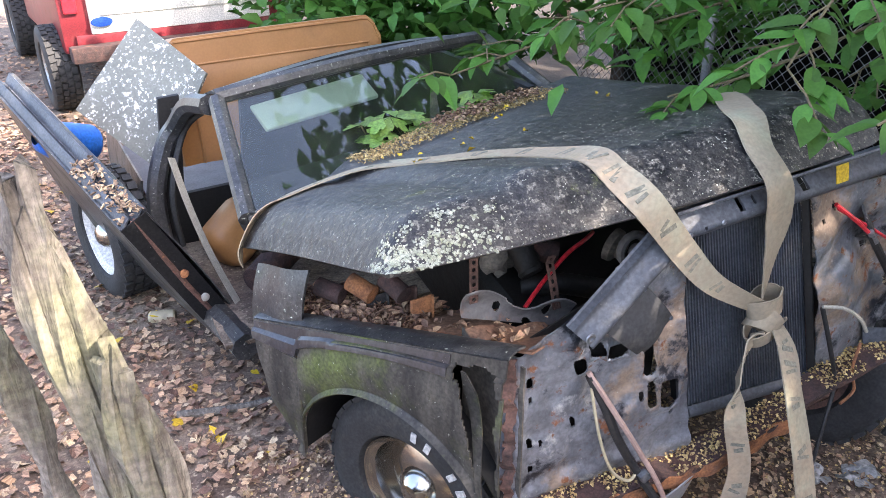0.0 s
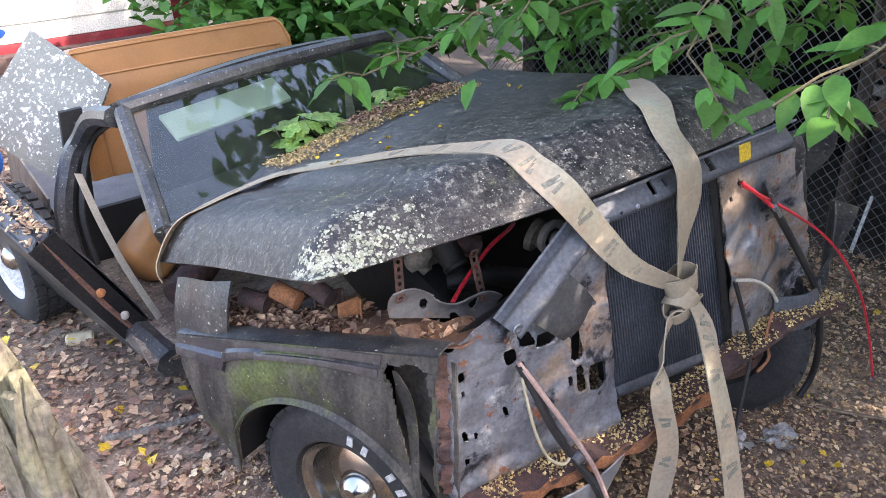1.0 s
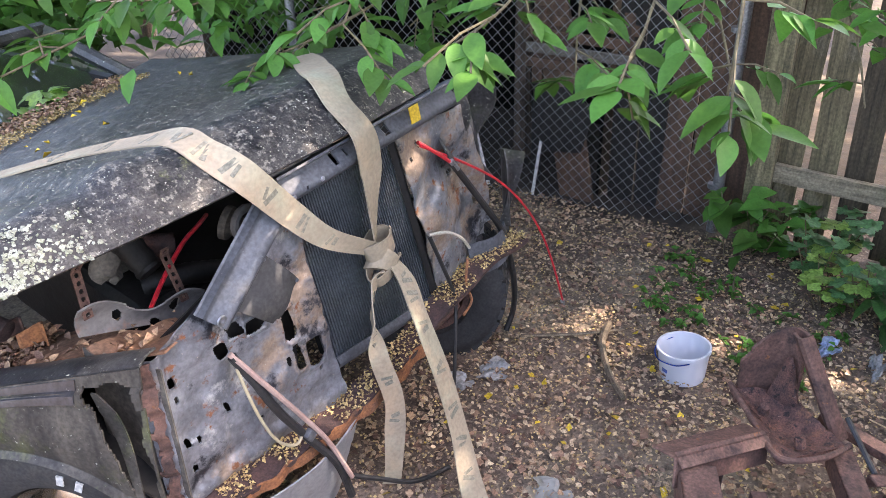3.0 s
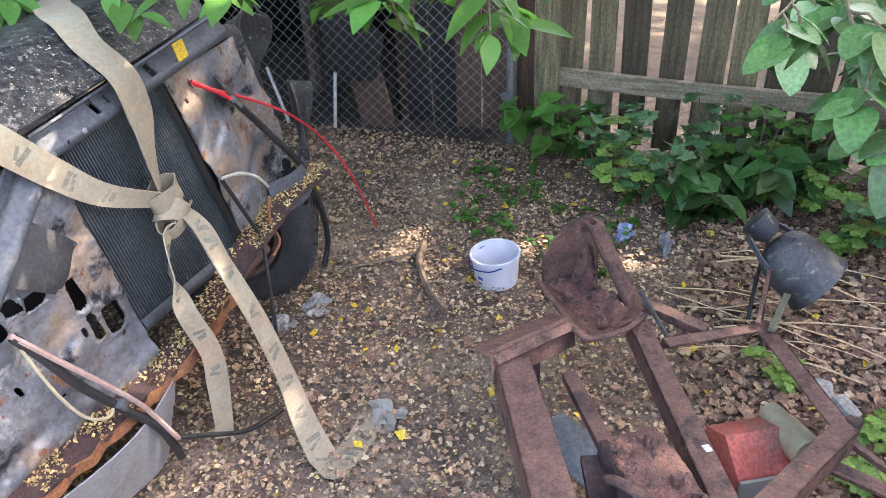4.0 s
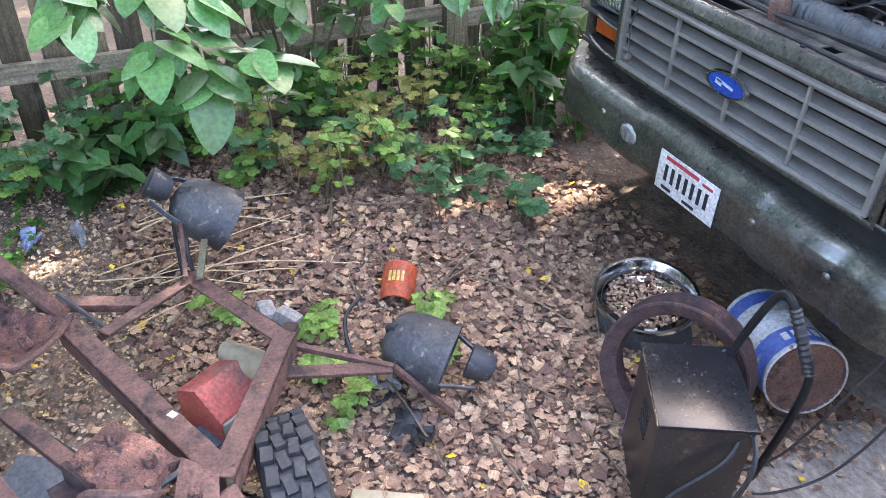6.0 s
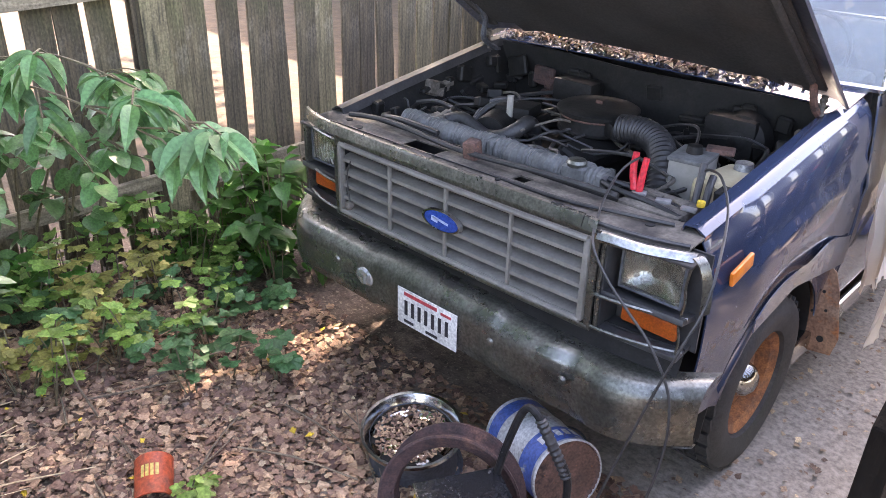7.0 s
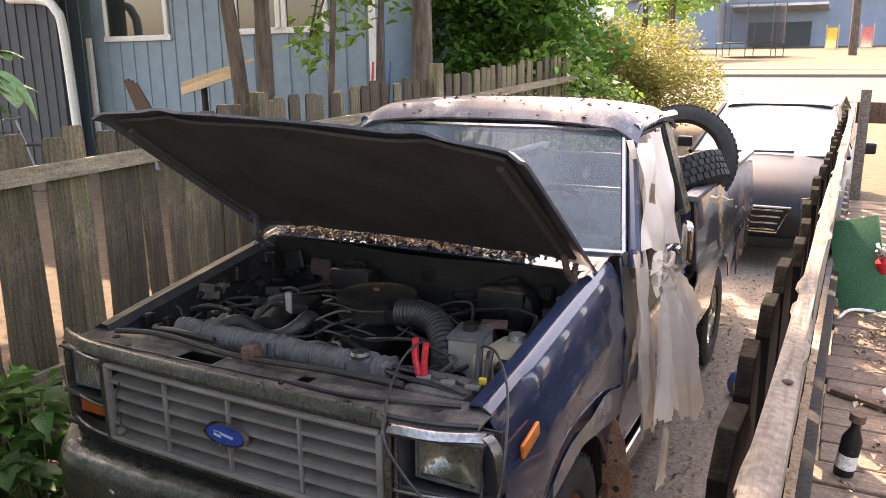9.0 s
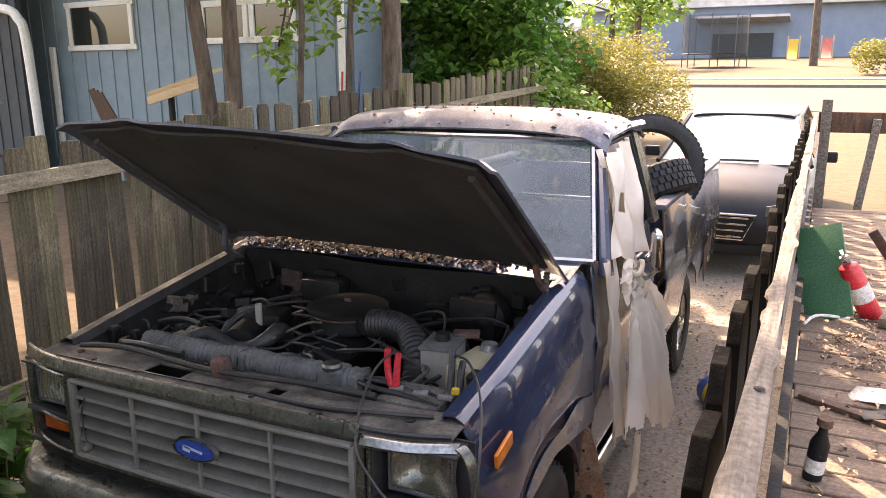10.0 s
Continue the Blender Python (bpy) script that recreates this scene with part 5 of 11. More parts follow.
for pts, r in (([(-0.52, 0.7, 1.0), (-0.47, 0.85, 1.07), (-0.36, 0.98, 1.10), (-0.25, 1.1, 1.08), (-0.2, 1.2, 1.02)], 0.007), ([(-0.47, 0.70, 1.02), (-0.45, 0.78, 1.10), (-0.36, 0.84, 1.12), (-0.28, 0.86, 1.08)], 0.014), ([(-0.43, 0.66, 1.03), (-0.41, 0.74, 1.10), (-0.33, 0.80, 1.12), (-0.26, 0.82, 1.07)], 0.014),
               ([(-0.75, 0.5, 1.04), (-0.66, 0.35, 1.08), (-0.5, 0.3, 1.11), (-0.3, 0.31, 1.1)], 0.012), ([(0.28, 0.5, 1.08), (0.38, 0.42, 1.09), (0.55, 0.44, 1.07), (0.7, 0.4, 1.07)], 0.010),
               ([(0.3, 0.45, 1.08), (0.45, 0.36, 1.09), (0.6, 0.36, 1.08), (0.72, 0.34, 1.07)], 0.010)):
    part("hose", bm_tube(curve_pts(pts), r), M["hose"], truck, "black hose")
for k in range(24):
    part("bracket", bm_box((rnd(0.03, 0.12), 0.03, rnd(0.02, 0.10)), pose(rnd(-0.74, 0.74), 1.245, rnd(1.02, 1.2), rnd(-10, 10), rnd(-20, 20), 0), 0.008, 1), M["engine"] if k % 4 else M["rust_dark"], truck)
for s in (-1, 1):
    for k in range(14):
        y = rnd(0.4, 1.2)
        part("bracket", bm_box((0.04, rnd(0.03, 0.12), rnd(0.02, 0.09)), pose(s * 0.76, y, top_z(y) - rnd(0.06, 0.16), rnd(-20, 20), rnd(-10, 10), 0), 0.008, 1), M["engine"] if k % 9 else M["dusty"], truck)
    part("heater_box", bm_box((0.22, 0.12, 0.18), pose(0.38 * s + 0.1, 1.21, 1.08), 0.03, 2), M["engine"], truck, "dark box on the firewall")
    part("brake_booster", bm_lathe([(0, 0.0), (0.10, 0.0), (0.115, 0.02), (0.10, 0.07), (0.04, 0.10), (0, 0.11)], 24, pose(0.52, 1.25, 1.08, 90, 0, 0)), M["engine"], truck) if s > 0 else None
for k in range(22):
    part("bracket", bm_box((rnd(0.02, 0.07), rnd(0.02, 0.06), rnd(0.015, 0.05)), pose(rnd(-0.76, -0.4), rnd(0.35, 1.15), rnd(1.0, 1.10), rnd(-20, 20), rnd(-20, 20), rnd(0, 90)), 0.006, 1),
         M["engine"] if k % 9 else M["dusty"], truck)
res = part("coolant_tank", bm_box((0.125, 0.165, 0.17), pose(0.552, 0.735, 1.045, 0, 0, 8), 0.010, 3), M["tank_grey"], truck, "grey white coolant tank with cap")
part("tank_cap", bm_lathe([(0, 0.03), (0.026, 0.028), (0.03, 0.0)], 16, pose(0.545, 0.745, 1.138)), M["engine"], res)
part("tank_rim", bm_box((0.135, 0.175, 0.014), pose(0.552, 0.735, 1.132, 0, 0, 8), 0.004), M["shroud"], res)
part("tank_lid", bm_box((0.10, 0.06, 0.02), pose(0.60, 0.835, 1.14, 0, 0, 20), 0.006), M["rust"], res)
was = part("washer_tank", bm_box((0.16, 0.24, 0.17), pose(0.715, 0.690, 1.035, 0, 0, -6), 0.035, 3), M["tank_tan"], truck, "yellowed washer fluid tank")
part("washer_cap", bm_lathe([(0, 0.028), (0.03, 0.026), (0.034, 0.0)], 16, pose(0.722, 0.765, 1.118)), M["galv"], was, "dark screw cap")
part("battery", bm_box((0.22, 0.17, 0.18), pose(0.62, 0.40, 0.985, 0, 0, 0), 0.012), M["dusty"], truck, "dirty battery under cable clamps")
for k in range(5):
    part("battery_cap", bm_box((0.05, 0.03, 0.012), pose(0.54 + 0.045 * k, 0.40 + 0.03 * (k % 2), 1.080, rnd(-6, 6), rnd(-6, 6), rnd(-30, 30)), 0.004), M["dusty"] if k % 2 else M["horn_grey"], truck)
for dx, dz, mt in ((0.0, 0.0, "red"), (0.033, -0.004, "red")):
    part("clamp_handle", bm_tube(curve_pts([(0.520 + dx * 0.5, 0.405, 1.085 + dz), (0.500 + dx * 1.1, 0.415, 1.145 + dz), (0.498 + dx * 1.2, 0.425, 1.205 + 2.5 * dz)]), 0.0135, 10, r_end=0.011), M[mt], truck, "red handle of a battery clamp")
for dx in (0.0, 0.035):
    part("clamp_handle", bm_tube(curve_pts([(0.695 + dx, 0.485, 1.04), (0.685 + dx, 0.52, 1.11), (0.672 + dx * 1.1, 0.56, 1.178 - dx)]), 0.0125, 10), M["hose"], truck, "black handle of a battery clamp")
part("yellow_plug", bm_box((0.025, 0.02, 0.022), pose(0.772, 0.365, 1.125, 0, 0, 20), 0.006), M["leaf_yellow"], truck, "small yellow plug")
for pts in ([(0.520, 0.41, 1.195), (0.512, 0.36, 1.185), (0.505, 0.30, 1.150), (0.556, 0.15, 1.112), (0.631, 0.005, 1.066), (0.709, -0.03, 0.996), (0.796, -0.05, 0.937), (0.900, -0.065, 0.857), (0.985, -0.08, 0.72), (1.0, -0.12, 0.50), (0.95, -0.22, 0.20), (0.86, -0.34, 0.06), (0.78, -0.42, 0.06)],
            [(0.690, 0.54, 1.165), (0.722, 0.50, 1.186), (0.805, 0.40, 1.209), (0.905, 0.25, 1.177), (0.985, 0.06, 1.103), (0.995, 0.0, 0.997), (0.977, -0.05, 0.898), (0.93, -0.10, 0.70), (0.88, -0.16, 0.45), (0.82, -0.26, 0.15), (0.76, -0.38, 0.06), (0.72, -0.42, 0.06)]):
    tagged(part("jumper_cable", bm_tube(curve_pts(pts, 8), 0.0042, 8), M["hose"], None, ""), "black charger cable hanging over the grille", "cable", "charger cables")

# cowl and hood
cowl = part("cowl", bm_sheet(lambda u, v: (-0.86 + 1.72 * u, 1.255 + 0.22 * v, 1.262 + 0.035 * v + 0.012 * math.sin(u * math.pi)), 30, 6, 0.006), M["blue_paint"], truck, "blue cowl with vents under dry leaves")
for k in range(28):
    part("cowl_vent", bm_box((0.014, 0.10, 0.006), pose(-0.70 + k * 0.052, 1.38, 1.296 + 0.010 * math.sin((k + 2) / 30 * math.pi), 9, 0, 12), 0.002, 1), M["grille"], cowl)
HA, HB = Vector((0, 1.255, 1.30)), Vector((0, 0.375, 1.895))
def hood_fn(u, v):
    """u across, v from the hinge to the lip."""
    x = (-0.866 + 1.732 * u)
    p = HA.lerp(HB, v)
    n = Vector((0, -0.54, -0.84))
    e = abs(x) / 0.866
    lip = max(0.0, (v - 0.93) / 0.07)
    p = p + n * (-0.045 * (1 - e ** 2.5)) + n * 0.02 * lip * lip + n * 0.025 * max(0, (e - 0.93) / 0.07) ** 2
    p = p + Vector((0, -0.54, 0.0)) * 0.06 * (1 - e * e) * v
    ridge = -0.014 * math.exp(-((e - 0.62) / 0.07) ** 2)
    p = p + n * ridge
    return (x * (1.0 + 0.03 * v), p.y, p.z + (0.02 + 0.055 * v) * (0.5 - u))


hood = part("hood", bm_sheet(hood_fn, 40, 24, 0.010), M["hood_top"], truck, "raised hood, black and dirty underneath")
part("hood_lining", bm_sheet(lambda u, v: Vector(hood_fn(0.035 + 0.93 * u, 0.03 + 0.92 * v)) + Vector((0, -0.54, -0.84)) * (0.022 + 0.008 * math.sin(u * 16) * math.sin(v * 12)), 36, 22, 0.012,
                             keep=lambda u, v: v > 0.06 + 0.05 * math.sin(u * 23) ** 2 or 0.1 < u < 0.9), M["hood_under"], hood, "sooty black hood underside")
for s in (0.055, 0.945):
    part("hood_rail", bm_tube([Vector(hood_fn(s, v / 10)) + Vector((0, -0.54, -0.84)) * 0.035 for v in range(2, 10)], 0.014, 8), M["hood_under"], hood)
for k in (1, 4, 6):
    part("hood_rivet", bm_lathe([(0, 0.006), (0.006, 0.004), (0.008, 0)], 8, Matrix.Translation(Vector(hood_fn(0.15 + 0.085 * k, 0.90)) + Vector((0, -0.54, -0.84)) * 0.03) @ Matrix.Rotation(radians(147), 4, 'X')), M["engine"], hood)
for s in (-1, 1):
    part("hood_hinge", bm_tube(curve_pts([(s * 0.80, 1.26, 1.20), (s * 0.79, 1.12, 1.28), (s * 0.77, 1.10, 1.38), (s * 0.77, 1.02, 1.46)]), 0.014, 8), M["rust"] if s > 0 else M["dark_metal"], truck, "rusty hood hinge arm")
    part("hinge_spring", bm_tube(curve_pts([(s * 0.81, 1.20, 1.16), (s * 0.80, 1.16, 1.24), (s * 0.80, 1.17, 1.32)], 10), 0.013, 8, ridges=0.15), M["dusty"], truck)

# cab
BL, BRr, TL, TR = Vector((-0.84, 1.47, 1.305)), Vector((0.91, 1.47, 1.305)), Vector((-0.70, 1.98, 1.78)), Vector((0.75, 1.98, 1.78))
def ws_fn(u, v):
    a, c = BL.lerp(BRr, u), TL.lerp(TR, u)
    p = a.lerp(c, v)
    p.y -= 0.09 * math.sin(u * math.pi) * (1 - 0.3 * v)
    return p


wind = part("windscreen", bm_sheet(ws_fn, 16, 8, 0.006), M["glass"], truck, "windscreen with bright trim, sky reflection put into its film")
wind.visible_shadow = False
for a in ("b", "t", "l", "r"):
    pts = [ws_fn(k / 16, 0.0 if a == "b" else 1.0) for k in range(17)] if a in "bt" else [ws_fn(0.0 if a == "l" else 1.0, k / 8) for k in range(9)]
    part("windscreen_trim", bm_tube(pts, 0.014, 6), M["chrome"], wind, "bright window trim")
for s in (-1, 1):
    e = (BL if s < 0 else BRr), (TL if s < 0 else TR)
    part("a_pillar", bm_tube([e[0] + Vector((s * 0.045, 0.03, -0.06)), e[0] + Vector((s * 0.04, 0.035, 0)), e[1] + Vector((s * 0.030, 0.03, -0.02)), e[1] + Vector((s * 0.028, 0.06, 0.0))], 0.034, 10, r_end=0.024), M["blue_paint"], truck, "blue windscreen pillar")
def roof_fn(u, v):
    x = -0.76 + 1.57 * u + 0.02
    e = abs(u - 0.5) * 2
    y = 1.93 + 0.85 * v
    z = 1.825 + 0.05 * (1 - e ** 3) - 0.05 * max(0, (e - 0.88) / 0.12) + 0.03 * math.sin(min(1, v * 1.2) * math.pi) - 0.06 * max(0, 0.12 - v) / 0.12 - 0.05 * max(0, v - 0.9) / 0.1
    return (x * (1 + 0.0 * v), y, z)
part("roof", bm_sheet(roof_fn, 28, 18, 0.012), M["roof_paint"], truck, "faded patchy cab roof with dead leaves")
for s in (-1, 1):
    xr = 0.035 + s * 0.775
    part("roof_rail", bm_tube([(xr - s * 0.01, 2.0, 1.782), (xr + s * 0.01, 2.35, 1.812), (xr + s * 0.01, 2.74, 1.805)], 0.024, 8), M["blue_paint"], truck)
    part("b_pillar", bm_sheet(lambda u, v: (s * (0.93 - 0.16 * v) + 0.02 * v, 2.62 - 0.03 * v + 0.14 * u, 1.27 + 0.51 * v), 3, 6, 0.03), M["bumper"], truck, "dull metal rear cab pillar")
    door = part("door", bm_sheet(lambda u, v: (s * (0.875 + 0.068 * math.sin((0.15 + 0.75 * v) * 3.0) + (0.01 if abs(v - 0.62) < 0.04 else 0)), 1.44 + 1.20 * u, 0.36 + 0.93 * v), 12, 16, 0.008), M["worn_reflect_side"], truck, "scraped blue door, wear and reflected ground put into its tan")
    part("door_handle", bm_box((0.025, 0.14, 0.03), pose(s * 0.955, 2.45, 1.12), 0.008), M["chrome"], door)
    part("rocker_panel", bm_box((0.05, 1.75, 0.10), pose(s * 0.90, 2.05, 0.25), 0.015), M["chrome"] if s > 0 else M["blue_paint"], truck, "dull metal rocker panel")
    part("window_frame", bm_tube([(s * 0.90, 1.52, 1.30), (s * 0.775 + 0.02, 2.0, 1.745), (s * 0.765 + 0.02, 2.58, 1.755), (s * 0.91, 2.62, 1.30)], 0.016, 6), M["black"], door)
part("cab_back", bm_sheet(lambda u, v: (-0.92 + 1.84 * u, 2.76, 0.4 + 0.87 * v), 6, 6, 0.01), M["blue_paint"], truck, "rear wall of the cab")
part("rear_window_frame", bm_sheet(lambda u, v: (-0.76 + 1.54 * u, 2.765 - 0.03 * v, 1.27 + 0.50 * v), 14, 10, 0.02, keep=lambda u, v: not (0.12 < u < 0.88 and 0.2 < v < 0.8)), M["blue_paint"], truck)
part("dashboard", bm_box((1.6, 0.35, 0.22), pose(0, 1.62, 1.18, 8, 0, 0), 0.05, 3), M["engine"], truck, "dark dashboard")
st = part("steering_wheel", bm_tube([(0.42 + 0.19 * math.cos(a), 1.95 + 0.08 * math.sin(a), 1.30 + 0.17 * math.sin(a)) for a in [2 * math.pi * k / 32 for k in range(33)]], 0.013, 8), M["black"], truck, "black steering wheel")
part("bench_seat", bm_box((1.5, 0.16, 0.55), pose(0, 2.58, 1.10, -12, 0, 0), 0.06, 4), M["dusty"], truck, "grey bench seat in the cab")
part("seat_cushion", bm_box((1.5, 0.5, 0.18), pose(0, 2.3, 0.85), 0.06, 4), M["engine"], truck)
part("cab_floor", bm_box((1.7, 1.3, 0.04), pose(0, 2.1, 0.45)), M["black"], truck)
mi = part("door_mirror", bm_box((0.05, 0.15, 0.19), pose(1.085, 1.93, 1.275, 0, 0, 14), 0.03, 4), M["chrome"], truck, "chrome door mirror on bent arm")
part("mirror_arm", bm_tube(curve_pts([(0.93, 1.97, 1.10), (1.03, 1.98, 1.12), (1.085, 1.96, 1.18), (1.085, 1.94, 1.25)]), 0.011, 8), M["chrome"], mi)

# bed
def bed_fn(s):
    def fn(u, v):
        y = 2.84 + 2.58 * u
        zt = 1.315
        zb = 0.46
        d = y - 4.05
        if abs(d) < 0.46:
            zb = max(zb, 0.257 + math.sqrt(0.46 ** 2 - d * d))
        rag = 0.10 * abs(math.sin(u * 31) * math.sin(u * 17)) if u > 0.72 else 0
        z = zt + (zb + rag - zt) * v
        return (s * (0.945 + 0.035 * math.sin(v * 2.9) + (0.012 if abs(z - 0.86) < 0.035 else 0)), y, z)
    return fn
for s in (-1, 1):
    bs = part("bed_side", bm_sheet(bed_fn(s), 54, 18, 0.008), M["worn_reflect_side"], truck, "rusted and dented cargo bed side")
    part("bed_rail", bm_box((0.09, 2.58, 0.035), pose(s * 0.92, 4.13, 1.322), 0.012), M["roof_paint"], bs, "scuffed bed rail")
    part("bed_inner", bm_box((0.01, 2.5, 0.55), pose(s * 0.83, 4.12, 0.98)), M["dark_metal"], bs)
b = bm_sheet(lambda u, v: (0.978, 4.62 + 0.72 * u, 1.10 - (0.50 + 0.12 * math.sin(u * 14)) * v * (0.6 + 0.4 * math.sin(u * 5 + 0.4)) - 0.1), 14, 6, 0.006)
part("rust_hole", b, M["rust"], truck, "rusted out rear quarter")
part("bed_floor", bm_box((1.7, 2.5, 0.03), pose(0, 4.12, 0.70)), M["rust"], truck)
part("bed_front", bm_box((1.86, 0.02, 0.75), pose(0, 2.86, 0.90)), M["blue_paint"], truck)
part("tailgate", bm_box((1.84, 0.05, 0.62), pose(0, 5.40, 0.95), 0.015), M["blue_paint"], truck, "blue tailgate")
part("rear_bumper", bm_box((1.8, 0.14, 0.14), pose(0, 5.52, 0.48), 0.02), M["bumper"], truck)
part("chassis", bm_box((0.9, 4.6, 0.14), pose(0, 2.9, 0.38), 0.01), M["black"], truck)

# tyres lying in the bed
def loose_tyre(m, label, R=0.38, w=0.24, rim=None, blocks=34, group="tyres in the bed"):
    ob = thing("tyre", label, "tyre", m, group)
    part("carcass", bm_tyre(R, rim or R * 0.58, w), M["rubber"], ob)
    tagged(part("tread", bm_tread(R, w, blocks), M["rubber"], ob), kind="stuff")
    return ob
def lean(p, axis):
    """A tyre's place: its axle along the given line."""
    q = Vector((1, 0, 0)).rotation_difference(Vector(axis)).to_matrix().to_4x4()
    return Matrix.Translation(p) @ q
loose_tyre(lean((0.63, 3.98, 1.40), (0.22, -0.95, 0.16)), "worn smooth black tyre standing in the truck bed", 0.385, 0.20, 0.27, 60)
loose_tyre(lean((0.745, 3.43, 1.335), (-0.45, 0.20, 0.87)), "dusty truck tyre with chunky tread in the bed", 0.295, 0.20, 0.17, 40)

# plastic sheeting over the door
def sheet_fn(u, v):
    z = 1.74 - 1.34 * v
    q = max(0.0, 1.2 - z) / 0.80
    if z < 1.2:
        half = 0.07 + 0.40 * q ** 0.7
        yc = 1.92 + 0.04 * q
        bx = 0.99 + 0.15 * q + 0.15 * q * (u - 0.35)
    else:
        w = (z - 1.2) / 0.54
        half = 0.055 + 0.22 * w ** 0.6
        yc = 1.87 + 0.28 * w
        bx = 0.99 - 0.20 * w
    y = yc + (u - 0.5) * 2 * half
    open_ = min(1.0, abs(z - 1.2) / 0.35)
    fold = 0.020 * math.sin(u * 13 + 0.5 * math.sin(v * 5)) + 0.010 * math.sin(u * 37 + v * 3) + 0.004 * math.sin(v * 19 + u * 9)
    crumple = 0.022 * math.sin(u * 27 + v * 60) * math.sin(v * 85) * (1 - open_)
    return (bx + fold * (0.35 + 0.65 * open_) + crumple, y + 0.02 * math.sin(v * 11) * u, z + 0.06 * math.sin(u * 7 + 0.6) * v * v)
sh = thing("plastic_sheeting", "torn translucent plastic sheeting tied over the truck door", "plastic sheet", pose(0, 0, 0))
part("main_sheet", bm_sheet(sheet_fn, 70, 80, 0.0012, keep=lambda u, v: v < 0.985 - 0.06 * abs(math.sin(u * 5 + 0.5)) - 0.015 * math.sin(u * 41) - 0.24 * max(0, u - 0.66) / 0.34), M["plastic_sheet"], sh)
def strip_fn(u, v):
    z = 1.32 - 0.92 * v
    return (0.965 + 0.055 * v + 0.016 * math.sin(u * 11 + v * 3) + 0.005 * math.sin(v * 23 + u * 6), 1.52 + 0.15 * v + 0.012 * math.sin(v * 8) + (u - 0.5) * (0.20 + 0.12 * v + 0.03 * math.sin(v * 13 + 1)), z)
part("torn_strip", bm_sheet(strip_fn, 12, 34, 0.0012, keep=lambda u, v: v < 0.96 - 0.04 * math.sin(u * 8)), M["plastic_sheet"], sh)
def flap_up(u, v):
    a = Vector((0.965, 1.50, 1.315)).lerp(Vector((0.835, 1.90, 1.765)), v)
    c = Vector((1.010, 2.02, 1.230)).lerp(Vector((0.815, 2.42, 1.775)), v)
    p = a.lerp(c, u)
    p.x += 0.012 + 0.016 * math.sin(u * 15 + v * 4) + 0.010 * math.sin(u * 7 - v * 9) + 0.02 * math.sin(v * 3.1) * u
    p.z += 0.02 * math.sin(u * 9) * (1 - v)
    return p
part("upper_flap", bm_sheet(flap_up, 40, 30, 0.0012, keep=lambda u, v: v < 0.96 - 0.25 * max(0.0, 0.4 - u) and not (0.30 < u < 0.38 and 0.35 < v < 0.52)), M["plastic_sheet"], sh)
def tuft_fn(u, v):
    return (0.98 + 0.05 * v + 0.02 * math.sin(u * 17 + v * 8), 1.84 - 0.30 * v + 0.03 * math.sin(u * 9), 1.22 - 0.03 * v + (u - 0.5) * (0.05 + 0.13 * v) + 0.02 * math.sin(v * 13))
part("torn_tuft", bm_sheet(tuft_fn, 16, 16, 0.0012, keep=lambda u, v: v < 0.92 - 0.2 * abs(math.sin(u * 9))), M["plastic_sheet"], sh)
part("hanging_scrap", bm_sheet(lambda u, v: (1.08 + 0.012 * math.sin(u * 8 + v * 5), 1.72 + (u - 0.5) * (0.07 + 0.10 * v), 0.44 - 0.30 * v + 0.02 * math.sin(u * 6)), 8, 12, 0.0012), M["plastic_sheet"], sh)
part("twist_tie", bm_tube([(1.0 + 0.035 * math.cos(a), 1.86 + 0.075 * math.sin(a), 1.20 + 0.02 * math.sin(2 * a)) for a in [0.35 * k for k in range(19)]], 0.012, 8), M["plastic_sheet"], sh)

# ---- the stripped black pickup ----
wreck = thing("wrecked_pickup", "stripped black pickup front, mossy and rusting, nose held by a strap", "pickup truck")
FA, FD, FN = Vector((0.943, -3.423, 0)), Vector((0.398, -0.917, 0)), Vector((0.917, 0.398, 0))

def fender_point(s, z, out=0.0):
    p = FA + FD * s + FN * out
    return (p.x, p.y, z)


def side_fn(u, v):
    s = 1.0 * u
    zt = 0.95 - 0.25 * s
    d = s - 0.40
    zb = 0.45 + 0.05 * math.sin(s * 40) * 0.3
    if abs(d) < 0.39:
        zb = 0.24 + math.sqrt(max(0.0, 0.41 ** 2 - d * d))
    if s > 0.77:
        zb = 0.26 + (s - 0.77) * 0.95
    if s < 0.05:
        zb = 0.46
    z = zt + (zb - zt) * v
    s2 = s - max(0.0, u - 0.93) * 1.2 * v
    out = 0.03 * math.sin(v * 2.6) + (0.012 if abs(v - 0.16) < 0.05 else 0.0) + (0.02 * max(0, v - 0.92) / 0.08 if 0.05 < s < 0.8 else 0)
    return fender_point(s2, z, out)


